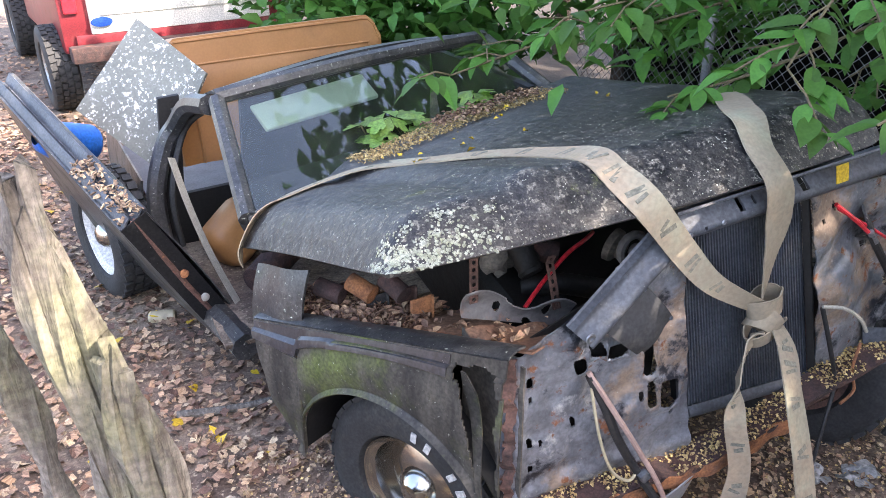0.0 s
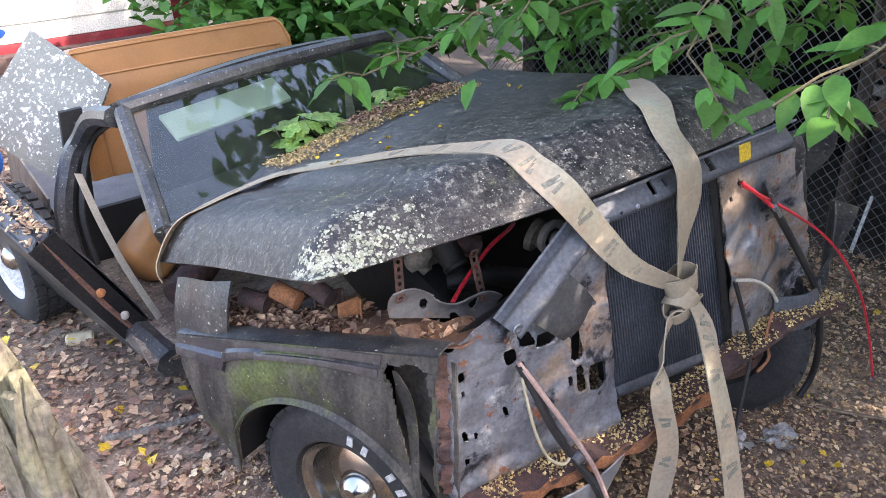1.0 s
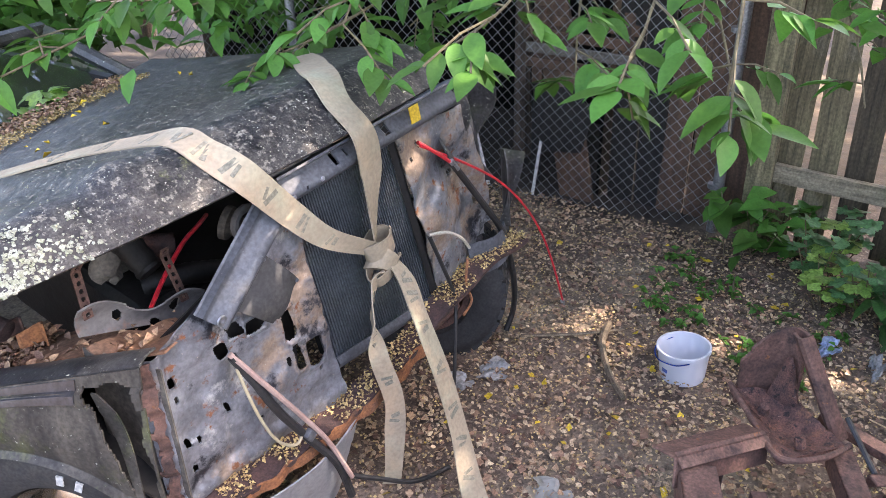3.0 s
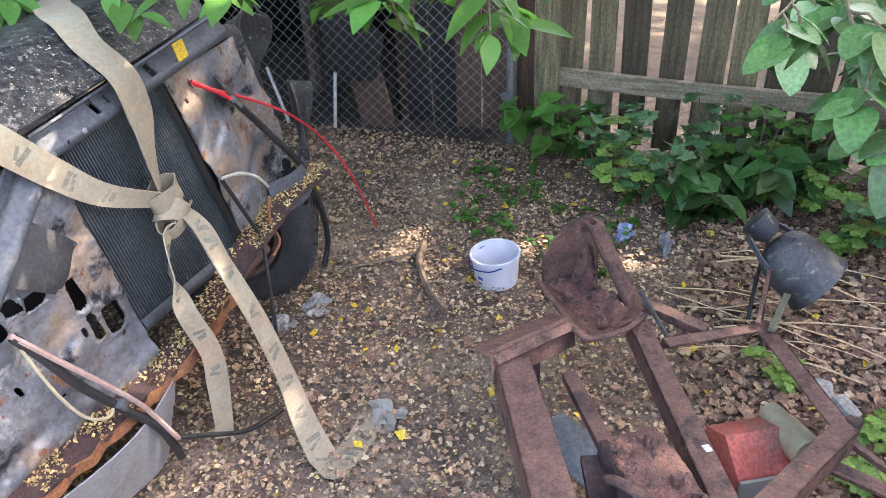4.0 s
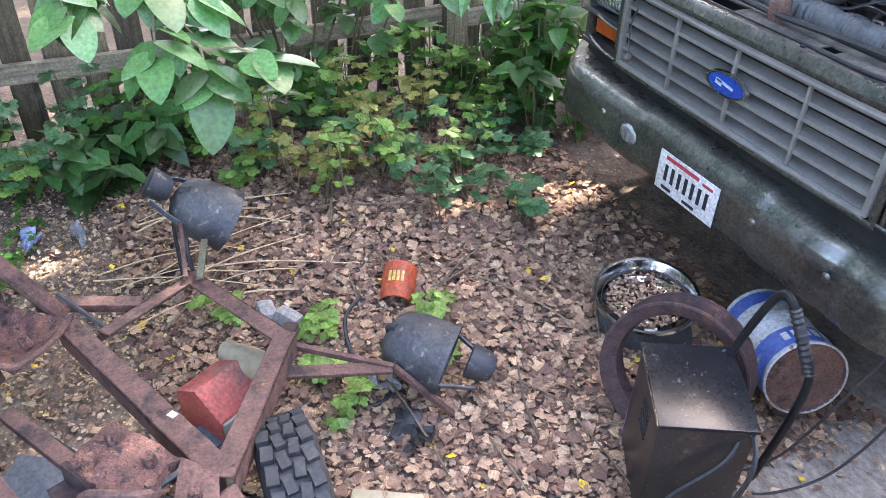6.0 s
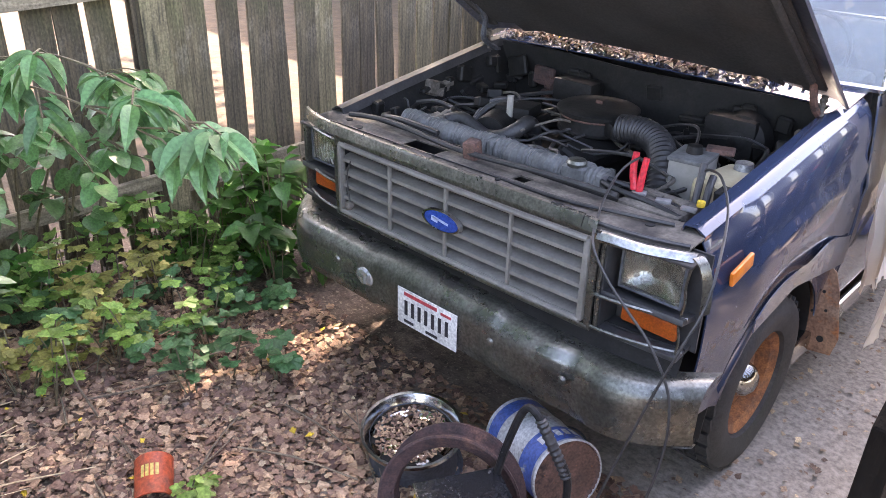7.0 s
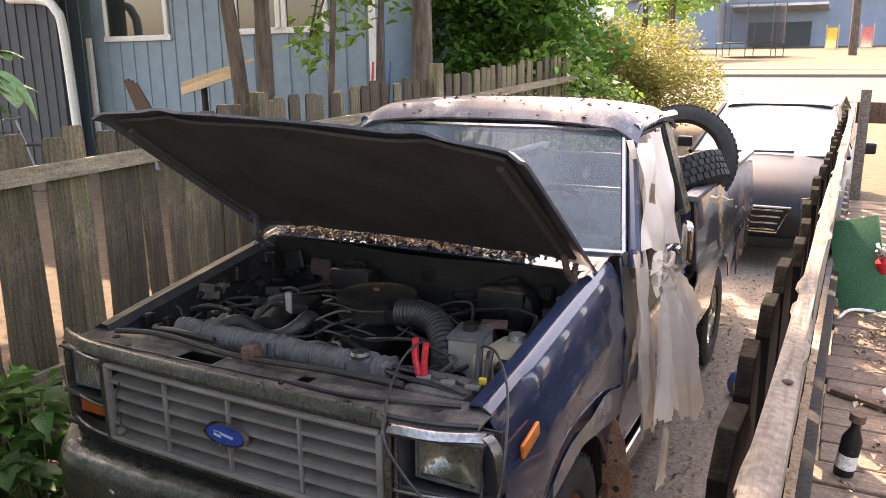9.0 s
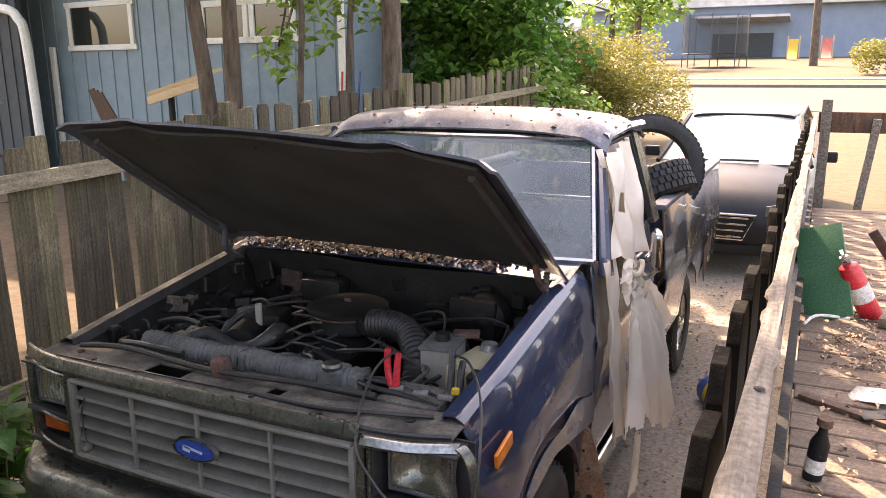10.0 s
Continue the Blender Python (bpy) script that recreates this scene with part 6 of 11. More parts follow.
fen = part("fender", bm_sheet(side_fn, 180, 70, 0.006, keep=lambda u, v: not (0.022 + 0.006 * math.sin(v * 19) - 0.02 * v < u < 0.165 - 0.10 * v + 0.008 * noise.noise((v * 9, 2.0, 0.0)) and 0.07 + 0.02 * math.sin(u * 60) < v < 0.95)), M["fender_paint"], wreck,
           "mossy black fender with rust holes")
part("fender_lip", bm_sheet(lambda u, v: Vector(fender_point(1.0 * u, 0.952 - 0.25 * u + 0.008 * math.sin(v * 3.1), -0.075 * v)), 40, 3, 0.006), M["black_paint"], fen, "chipped black fender top edge")
part("torn_flap", bm_sheet(lambda u, v: fender_point(0.128 - 0.075 * v + 0.035 * (u - 0.5) * (1 - 0.7 * v) * (0.4 + min(1.0, v * 6)), 0.872 - 0.40 * v, 0.012 - 0.02 * math.sin(v * 5)), 5, 24, 0.004), M["fender_paint"], fen, "torn mossy strip with rusty edge")
part("upper_band", bm_sheet(lambda u, v: Vector(side_fn(0.172 + 0.82 * u, 0.012 + (0.17 + 0.05 * u) * v)) + FN * 0.005, 60, 8, 0.004), M["band_paint"], fen, "smooth black upper fender band")
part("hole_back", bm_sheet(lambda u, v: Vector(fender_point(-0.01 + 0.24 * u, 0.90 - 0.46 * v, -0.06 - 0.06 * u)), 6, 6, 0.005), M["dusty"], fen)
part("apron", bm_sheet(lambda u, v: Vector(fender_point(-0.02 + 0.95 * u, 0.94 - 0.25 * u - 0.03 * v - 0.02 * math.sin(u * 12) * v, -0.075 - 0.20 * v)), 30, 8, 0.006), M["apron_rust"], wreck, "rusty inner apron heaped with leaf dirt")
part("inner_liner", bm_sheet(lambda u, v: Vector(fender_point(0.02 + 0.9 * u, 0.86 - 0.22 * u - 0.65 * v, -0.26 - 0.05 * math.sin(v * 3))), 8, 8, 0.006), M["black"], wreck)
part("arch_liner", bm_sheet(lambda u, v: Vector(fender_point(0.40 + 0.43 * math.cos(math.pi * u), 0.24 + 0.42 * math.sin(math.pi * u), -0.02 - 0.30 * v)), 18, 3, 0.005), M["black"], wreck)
part("cowl_side", bm_sheet(lambda u, v: Vector(fender_point(0.78 + 0.26 * u, 0.72 - 0.06 * u + 0.20 * v, -0.02 - 0.05 * v * v + 0.010 * math.sin(u * 5))), 14, 8, 0.01), M["black_paint"], wreck, "crumpled black cowl side")
wheel(wreck, Matrix.Translation(fender_point(0.395, 0.255, -0.15)) @ Matrix.Rotation(math.atan2(0.398, 0.917), 4, 'Z'), 0.345, 0.22, 0.20, M["chrome"], M["chrome"], True, "wheel with white raised sidewall marks")
wheel(wreck, pose(-0.46, -3.64, 0.40, 0, 0, 205), 0.345, 0.20, 0.20, M["rust"], M["rust"], False, "far wheel, sunk in leaf litter")

# hood
HFL, HFR, HRL, HRR = Vector((1.235, -3.44, 1.262)), Vector((-0.40, -3.40, 1.33)), Vector((1.30, -4.58, 0.87)), Vector((-0.42, -4.92, 1.10))
def bhood_fn(u, v):
    """u: from its left to its right side, v: from the lip to the cowl."""
    p = HFL.lerp(HFR, u).lerp(HRL.lerp(HRR, u), v)
    e = abs(u - 0.5) * 2
    p.z += 0.085 + 0.03 * (1 - e ** 3) - 0.10 * max(0.0, (e - 0.86) / 0.14) ** 1.6
    lip = max(0.0, 1 - v / 0.10)
    p.z -= (0.10 + 0.03 * (1 - e ** 3) - 0.10 * max(0.0, (e - 0.86) / 0.14) ** 1.6) * lip ** 1.5
    p.y += 0.045 * lip - 0.05 * (e ** 2) * lip - 0.14 * max(0.0, (u - 0.88) / 0.12) ** 2 * lip
    p.z += (0.016 * math.exp(-((u - 0.26) / 0.035) ** 2) - 0.012 * math.exp(-((u - 0.2) / 0.03) ** 2)) * (1 - lip)
    p.z += 0.010 * math.sin(u * 9 + v * 4) * v
    return p


bh = part("hood", bm_sheet(bhood_fn, 60, 40, 0.009), M["hood_paint"], wreck, "lichen-speckled black hood sitting askew")
random.seed(5)
b = bmesh.new()
clumps = [(abs(random.gauss(0.05, 0.045)), abs(random.gauss(0.03, 0.028)), rnd(0.004, 0.016)) for k in range(70)]
for k in range(1900):
    if k < 800:
        cu, cv, cr = clumps[k % 70]
        u, v = cu + random.gauss(0, cr * 0.6), cv + random.gauss(0, cr * 0.7)
    else:
        u, v = rnd(0, 1), rnd(0, 0.6) ** 1.5
    u, v = min(abs(u), 0.995), min(abs(v), 0.95)
    p = Vector(bhood_fn(u, v))
    n = (Vector(bhood_fn(min(u + 0.01, 1), v)) - p).cross(Vector(bhood_fn(u, min(1, v + 0.01))) - p)
    n = n.normalized() if n.length > 0 else Vector((0, 0, 1))
    if n.z < 0:
        n = -n
    r = rnd(0.0015, 0.0055) if k < 800 else rnd(0.0007, 0.0022)
    sides = 5
    t1 = n.orthogonal().normalized()
    t2 = n.cross(t1)
    c = b.verts.new(p + n * 0.0068)
    ring = [b.verts.new(p + n * 0.0050 + (t1 * math.cos(6.283 * j / sides) + t2 * math.sin(6.283 * j / sides)) * r * rnd(0.5, 1.5)) for j in range(sides)]
    for j in range(sides):
        b.faces.new((c, ring[j], ring[(j + 1) % sides]))
tagged(part("lichen_crust", b, M["lichen"], bh, "pale crust of lichen"), kind="stuff")
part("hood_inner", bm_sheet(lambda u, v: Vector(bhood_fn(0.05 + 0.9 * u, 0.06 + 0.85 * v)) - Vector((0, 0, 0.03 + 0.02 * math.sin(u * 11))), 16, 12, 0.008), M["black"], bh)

# front sheet metal
def fy(x):
    return -3.387 - 0.085 * x


def ease(k):
    k = min(1.0, max(0.0, k))
    return k * k * (3 - 2 * k)


def boss(x, z, cx, cz, r):
    return math.exp(-((x - cx) ** 2 + (z - cz) ** 2) / (r * r))


# openings of the support: centre, half width, half height, slant
HOLES = ((0.484, 0.802, 0.020, 0.050, 0.10), (0.400, 0.668, 0.034, 0.046, 0.12), (0.468, 0.688, 0.016, 0.044, 0.10), (0.655, 0.880, 0.022, 0.026, 0.4), (0.590, 0.862, 0.032, 0.022, -0.3), (0.701, 0.838, 0.020, 0.026, 0.3),
         (0.502, 0.689, 0.008, 0.014, 0.0), (0.718, 0.667, 0.008, 0.016, 0.2), (0.853, 0.83, 0.011, 0.020, 0.3), (0.850, 0.775, 0.006, 0.010, 0.0), (0.852, 0.64, 0.009, 0.015, 0.2), (0.820, 0.632, 0.006, 0.012, 0.0), (0.845, 0.55, 0.008, 0.012, 0.0),
         (0.62, 0.57, 0.006, 0.008, 0.0), (0.385, 0.60, 0.007, 0.010, 0.0), (0.56, 0.955, 0.007, 0.008, 0.0))
def panel_fn(u, v):
    x = 0.912 - 0.497 * u - 0.12 * u * (1 - v)
    z = 0.435 + (0.480 + 0.235 * u ** 1.05) * v
    y = fy(x) + 0.016 * boss(x, z, 0.79, 0.60, 0.075) - 0.018 * boss(x, z, 0.64, 0.73, 0.07) + 0.014 * boss(x, z, 0.54, 0.62, 0.09) - 0.014 * boss(x, z, 0.77, 0.77, 0.05) - 0.012 * boss(x, z, 0.45, 0.95, 0.08)
    y += 0.010 * noise.noise((x * 13, z * 13, 3.0)) + 0.004 * noise.noise((x * 34, z * 34, 7.0)) + 0.012 * math.exp(-((v - 0.06) / 0.05) ** 2)
    y += 0.012 * boss(x, z, 0.62, 0.50, 0.03) + 0.010 * math.exp(-((u - 0.06) / 0.03) ** 2) - 0.035 * max(0.0, 0.04 - u) / 0.04
    for hx, hz, w, h, k in HOLES[:5]:
        y += 0.006 * math.exp(-((max(abs(x - hx) / w, abs(z - hz) / h) - 1.15) / 0.22) ** 2)
    return (x, y, z)
def open_at(u, v):
    p = panel_fn(u, v)
    for hx, hz, w, h, k in HOLES:
        a, c = (p[0] - hx - k * (p[2] - hz)) / w, (p[2] - hz) / h
        if abs(a) < 1.1 and abs(c) < 1.1 and a ** 4 + c ** 4 < 1.1:
            return True
    return False
clip = part("radiator_support", bm_sheet(panel_fn, 230, 200, 0.005, keep=lambda u, v: not open_at(u, v)), M["clip_metal"], wreck, "bare grey radiator support with punched holes")
# black sheet added behind the panel so that its openings look dark
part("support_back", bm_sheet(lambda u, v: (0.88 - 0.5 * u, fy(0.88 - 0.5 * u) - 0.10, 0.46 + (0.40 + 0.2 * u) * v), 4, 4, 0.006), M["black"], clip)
part("corner_flange", bm_sheet(lambda u, v: (0.925 - 0.03 * u + 0.006 * math.sin(v * 30) + 0.004 * math.sin(v * 71), fy(0.93) - 0.012 + 0.022 * u, 0.92 - 0.46 * v), 4, 36, 0.008, keep=lambda u, v: u > 0.35 * abs(math.sin(v * 21)) * (v > 0.35)), M["rust"], clip, "flaking rusty corner edge")
tie = part("tie_bar", bm_sheet(lambda u, v: (0.47 - 0.74 * u, fy(0.46 - 0.74 * u) + 0.004 + 0.018 * math.sin(v * 6.2) + 0.02 * (v > 0.9), 1.150 + 0.081 * u + 0.092 * v), 90, 16, 0.007,
                         keep=lambda u, v: not (0.275 < u < 0.305 and 0.40 < v < 0.72) and not (0.345 < u < 0.36 and 0.45 < v < 0.65) and not (0.56 < u < 0.585 and 0.35 < v < 0.7) and not (0.12 < u < 0.13 and 0.2 < v < 0.3)), M["dark_metal"], wreck, "dark upper tie bar with square holes")
for u in (0.05, 0.2, 0.42, 0.7):
    part("spot_weld", bm_lathe([(0, 0.004), (0.006, 0.003), (0.008, 0)], 10, pose(0.47 - 0.74 * u, fy(0.2) + 0.016, 1.176 + 0.081 * u, -90, 0, 0)), M["clip_metal"], tie)
brace = part("brace", bm_sheet(lambda u, v: Vector((0.735, -3.405, 0.955)).lerp(Vector((0.468, -3.40, 1.190)), u) + Vector((0.058, 0.0, 0.064)) * (v - 0.5) + Vector((0, 0.016 * math.sin(v * 6.2) - 0.03 * (v > 0.86), 0)), 24, 14, 0.007), M["dark_metal"], wreck, "dark diagonal brace bar")
part("brace_bolt", bm_lathe([(0.006, 0.004), (0.014, 0.004), (0.016, 0.0)], 14, pose(0.722, -3.392, 0.962, -90, 0, 0)), M["galv"], brace)
def flap_fn(u, v):
    p = Vector((0.700, 0, 0.988)).lerp(Vector((0.552, 0, 1.066)), u).lerp(Vector((0.566, 0, 0.868)).lerp(Vector((0.458, 0, 0.948)), u), v)
    p.y = fy(p.x) + 0.030 + 0.030 * math.sin(v * 2.4) + 0.012 * math.sin(u * 5) * v
    p.z += 0.012 * math.sin(u * 3.1) * v
    return p
defl = part("air_deflector", bm_sheet(flap_fn, 20, 16, 0.005, keep=lambda u, v: v < 0.96 or 0.12 < u < 0.9), M["rubber"], wreck, "bent dark rubber flap")
for u, v in ((0.93, 0.05), (0.95, 0.93), (0.42, 0.07), (0.08, 0.12)):
    part("rivet", bm_lathe([(0, 0.005), (0.005, 0.004), (0.007, 0)], 10, Matrix.Translation(Vector(flap_fn(u, v)) + Vector((0, 0.003, 0))) @ Matrix.Rotation(radians(-90), 4, 'X')), M["dark_metal"], defl)
RC = [Vector((0.300, 0, 0.560)), Vector((-0.185, 0, 0.552)), Vector((0.418, 0, 1.160)), Vector((0.008, 0, 1.212))]
def core(u, v, d=0.0):
    p = RC[0].lerp(RC[1], u).lerp(RC[2].lerp(RC[3], u), v)
    p.y = fy(p.x) - 0.035 + d
    return p
radi = part("radiator", bm_sheet(lambda u, v: core(u, v, -0.03), 4, 4, 0.05), M["black"], wreck, "dusty dark radiator core with fine fins")
b = bmesh.new()
for k in range(46):
    bm_strip([core((k + 0.5) / 46, v / 4, 0.0) for v in range(5)], (0, 1, 0), 0.012, 0.0036, b)
for k in range(120):
    bm_strip([core(u / 2, (k + 0.5) / 120, -0.003) for u in range(3)], (0, 1, 0), 0.008, 0.0018, b)
tagged(part("fin_core", b, M["dark_metal"], radi, "fine dusty grey fins"), kind="stuff")
part("side_channel", bm_sheet(lambda u, v: core(0.985 + 0.05 * u, 0.02 + 0.98 * v, 0.012 + 0.01 * math.sin(u * 3)), 4, 20, 0.012), M["black"], radi, "black rubber side strip")
part("side_channel", bm_sheet(lambda u, v: core(-0.05 + 0.05 * u, 0.02 + 0.96 * v, 0.006), 3, 20, 0.010), M["clip_metal"], radi)
part("bottom_tank", bm_sheet(lambda u, v: core(u, -0.05 + 0.06 * v, 0.008 + 0.01 * math.sin(v * 3)), 12, 4, 0.02), M["dark_metal"], radi)
def rpanel_fn(u, v):
    xl, xr = -0.19 + 0.19 * v, -0.60 + 0.22 * v
    x = xl + (xr - xl) * u
    z = 0.575 + 0.04 * u + (0.625 - 0.03 * u) * v
    y = fy(x) - 0.005 + 0.022 * math.sin(u * 6 + v * 3) * (0.3 + u) - 0.05 * u * u + 0.02 * boss(x, z, -0.22, 0.86, 0.09) - 0.016 * boss(x, z, -0.34, 0.98, 0.07) + 0.018 * noise.noise((x * 9, z * 9, 1.0)) + 0.005 * noise.noise((x * 30, z * 30, 5.0))
    return (x, y, z)
part("radiator_support", bm_sheet(rpanel_fn, 70, 80, 0.005, keep=lambda u, v: all(((u - a) / c) ** 2 + ((v - d) / e) ** 2 > 1 for a, d, c, e in ((0.62, 0.62, 0.035, 0.022), (0.12, 0.85, 0.02, 0.018), (0.28, 0.90, 0.03, 0.02), (0.85, 0.35, 0.04, 0.04))) and not (u > 0.9 and v < 0.12)), M["clip_metal"], wreck, "warped grey support panel on the far side")
part("far_fender", bm_sheet(lambda u, v: (-0.26 - 0.40 * u + 0.03 * math.sin(v * 5), -3.40 - 0.07 * u + 0.035 * math.sin(v * 7 + u * 9) + 0.02 * math.sin(u * 21 + v * 3), 1.235 - 0.03 * u - (0.22 + 0.16 * u) * (1 - v) + 0.02 * math.sin(u * 13)), 40, 24, 0.006, keep=lambda u, v: ((u - 0.3) / 0.04) ** 2 + ((v - 0.5) / 0.06) ** 2 > 1 and ((u - 0.7) / 0.03) ** 2 + ((v - 0.7) / 0.06) ** 2 > 1), M["black_paint"], wreck, "crumpled black far fender edge")
part("far_bracket", bm_sheet(lambda u, v: (-0.60 - 0.11 * u - 0.03 * v, -3.37 + 0.03 * math.sin(u * 5 + v * 3), 0.66 + 0.30 * v - 0.04 * u), 10, 14, 0.006), M["black_paint"], wreck, "torn black fender brace")
part("far_valance", bm_sheet(lambda u, v: (-0.36 - 0.34 * u, -3.335 + 0.05 * math.sin(u * 4) - 0.03 * v, 0.555 + 0.04 * u + (0.13 - 0.05 * u) * v), 16, 8, 0.006, keep=lambda u, v: v > 0.5 * max(0.0, u - 0.55)), M["dark_metal"], wreck, "torn dark valance corner")
def ledge_z(x):
    return 0.435 + 0.195 * ease((0.38 - x) / 0.85)
led = part("crossmember", bm_sheet(lambda u, v: (0.88 - 1.50 * u, fy(0.88 - 1.5 * u) + 0.085 * v, ledge_z(0.88 - 1.5 * u) - 0.012 * v + 0.006 * math.sin(u * 31)), 60, 6, 0.016), M["rust_dark"], wreck, "rusty crossmember ledge full of debris")
part("crossmember_lip", bm_sheet(lambda u, v: (0.84 - 0.86 * u, fy(0.84 - 0.86 * u) + 0.086 + 0.006 * math.sin(u * 40), ledge_z(0.84 - 0.86 * u) - 0.006 - (0.030 + 0.022 * u) * v + 0.004 * math.sin(u * 57)), 60, 4, 0.006), M["rust_orange"], led, "orange rusted front lip")
random.seed(6)
DEBRIS = []
for k in range(2200):
    u, v = rnd(0.03, 1) ** 0.9, rnd(0.0, 1.0)
    x = 0.88 - 1.5 * u
    if math.sin(u * 37) + math.sin(u * 13 + 2) < -0.9 and v > 0.35:
        continue
    DEBRIS.append(((x, fy(x) + 0.085 * v, ledge_z(x) - 0.012 * v + 0.010 + rnd(0, 0.010)), (rnd(-0.7, 0.7), rnd(-0.7, 0.7), rnd(0, 6.28)), rnd(0.5, 1.4)))
part("lower_rail", bm_tube([(0.52, -3.52, 0.34), (0.1, -3.46, 0.36), (-0.35, -3.42, 0.42)], 0.03, 8), M["rust"], wreck, "rusty lower rail")
part("valance", bm_sheet(lambda u, v: (0.80 - 0.47 * u, -3.345 + 0.045 * math.sin(u * 3.0) - 0.05 * v + 0.012 * math.sin(u * 11) * v, 0.405 - (0.21 + 0.03 * math.sin(u * 3.1)) * v), 30, 20, 0.005, keep=lambda u, v: u < 0.78 or ((u - 0.78) / 0.22) ** 2 + (max(0.0, v - 0.3) / 0.7) ** 2 < 1), M["valance_metal"], wreck, "pale bent lower valance")
for pts, r, mt in (([(0.700, -3.41, 0.835), (0.665, -3.38, 0.74), (0.620, -3.36, 0.62), (0.555, -3.33, 0.49), (0.49, -3.29, 0.36), (0.465, -3.27, 0.22)], 0.013, "hose"), ([(0.705, -3.41, 0.845), (0.655, -3.36, 0.74), (0.585, -3.33, 0.61), (0.51, -3.30, 0.46), (0.465, -3.26, 0.30)], 0.008, "pink_rod"),
                   ([(0.700, -3.40, 0.80), (0.690, -3.36, 0.66), (0.655, -3.34, 0.55), (0.60, -3.33, 0.50), (0.57, -3.335, 0.52), (0.585, -3.34, 0.56)], 0.0045, "tank_tan"), ([(-0.100, -3.345, 0.84), (-0.150, -3.325, 0.70), (-0.200, -3.315, 0.56), (-0.175, -3.30, 0.44), (-0.13, -3.28, 0.25), (-0.10, -3.27, 0.12)], 0.007, "hose"),
                   ([(-0.100, -3.345, 0.845), (-0.17, -3.32, 0.83), (-0.24, -3.31, 0.78), (-0.29, -3.31, 0.72)], 0.006, "strap_pale"), ([(0.46, -3.26, 0.30), (0.38, -3.22, 0.24), (0.26, -3.18, 0.15), (0.12, -3.14, 0.118)], 0.008, "hose"), ([(-0.31, -3.33, 0.66), (-0.25, -3.30, 0.60), (-0.27, -3.29, 0.52), (-0.20, -3.28, 0.50)], 0.005, "rust_orange")):
    part("loose_wire", bm_tube(curve_pts(pts), r, 7), M[mt], wreck, "loose hanging wire")
part("wire_clamp", bm_box((0.03, 0.02, 0.035), pose(0.555, -3.32, 0.505, 0, 30, 0), 0.006), M["dark_metal"], wreck)
part("red_cable", bm_tube(curve_pts([(-0.126, -3.385, 1.137), (-0.295, -3.345, 1.035), (-0.504, -3.33, 0.897), (-0.663, -3.315, 0.754), (-0.80, -3.30, 0.584), (-0.909, -3.285, 0.385), (-1.016, -3.27, 0.125)], 8), 0.0046, 8), M["red"], wreck, "red battery cable drooping to the ground")
part("cable_lug", bm_box((0.02, 0.012, 0.035), pose(-1.020, -3.27, 0.112, 10, 20, 0), 0.004), M["galv"], wreck)
part("red_cable_stub", bm_tube(curve_pts([(-0.120, -3.39, 1.150), (-0.18, -3.36, 1.10), (-0.245, -3.345, 1.045)], 5), 0.0065, 8), M["red"], wreck)
part("black_cable", bm_tube(curve_pts([(-0.245, -3.345, 1.045), (-0.45, -3.335, 0.80), (-0.56, -3.33, 0.655), (-0.645, -3.335, 0.48), (-0.695, -3.345, 0.33), (-0.715, -3.36, 0.21), (-0.685, -3.375, 0.118)], 8), 0.0125, 8), M["hose"], wreck, "black battery cable")
part("cable_joint", bm_tube([(-0.235, -3.343, 1.058), (-0.268, -3.340, 1.018)], 0.010, 8), M["galv"], wreck)
part("sticker", bm_box((0.042, 0.003, 0.050), pose(-0.040, fy(-0.04) + 0.045, 1.275, 8, 6, -4)), M["leaf_yellow"], wreck, "small yellow sticker")

# what lies under the hood
part("horn", bm_lathe([(0.0, 0.0), (0.03, 0.005), (0.032, 0.02), (0.050, 0.03), (0.052, 0.05), (0.04, 0.055), (0.02, 0.052)], 28, pose(0.395, -3.66, 1.01, 75, 15, 20)), M["dusty"], wreck, "snail-shaped grey horn")
part("horn_spiral", bm_tube([(0.415 + (0.008 + 0.0026 * k) * math.cos(k * 0.5), -3.598 - 0.0012 * k, 1.035 + (0.008 + 0.0026 * k) * math.sin(k * 0.5)) for k in range(24)], 0.013, 8), M["horn_grey"], wreck, "coiled grey horn trumpet")
part("horn_mouth", bm_tube([(0.395, -3.61, 0.98), (0.385, -3.60, 0.95), (0.375, -3.59, 0.93)], 0.018, 10, r_end=0.032, caps=False), M["horn_grey"], wreck)
def tray_fn(u, v):
    p = Vector((0.928, -3.675, 1.000)).lerp(Vector((0.560, -3.675, 0.862)), u)
    return p + Vector((-0.012, -0.035 * math.sin(v * 2.2), -0.085 * v + 0.02 * math.sin(u * 9) * (1 - v)))
part("old_battery_tray", bm_sheet(tray_fn, 90, 24, 0.005, keep=lambda u, v: all(((u - a) / c) ** 2 + ((v - d) / e) ** 2 > 1 for a, d, c, e in ((0.30, 0.48, 0.038, 0.22), (0.76, 0.42, 0.045, 0.24), (0.09, 0.35, 0.02, 0.10), (0.58, 1.0, 0.05, 0.25), (0.5, 0.0, 0.16, 0.18)))), M["horn_grey"], wreck, "perforated grey bracket")
part("tray_foot", bm_sheet(lambda u, v: (0.93 - 0.26 * u, -3.66 + 0.06 * v, 0.905 - 0.06 * u - 0.012 * v + 0.008 * math.sin(u * 9)), 20, 6, 0.006), M["apron_rust"], wreck)
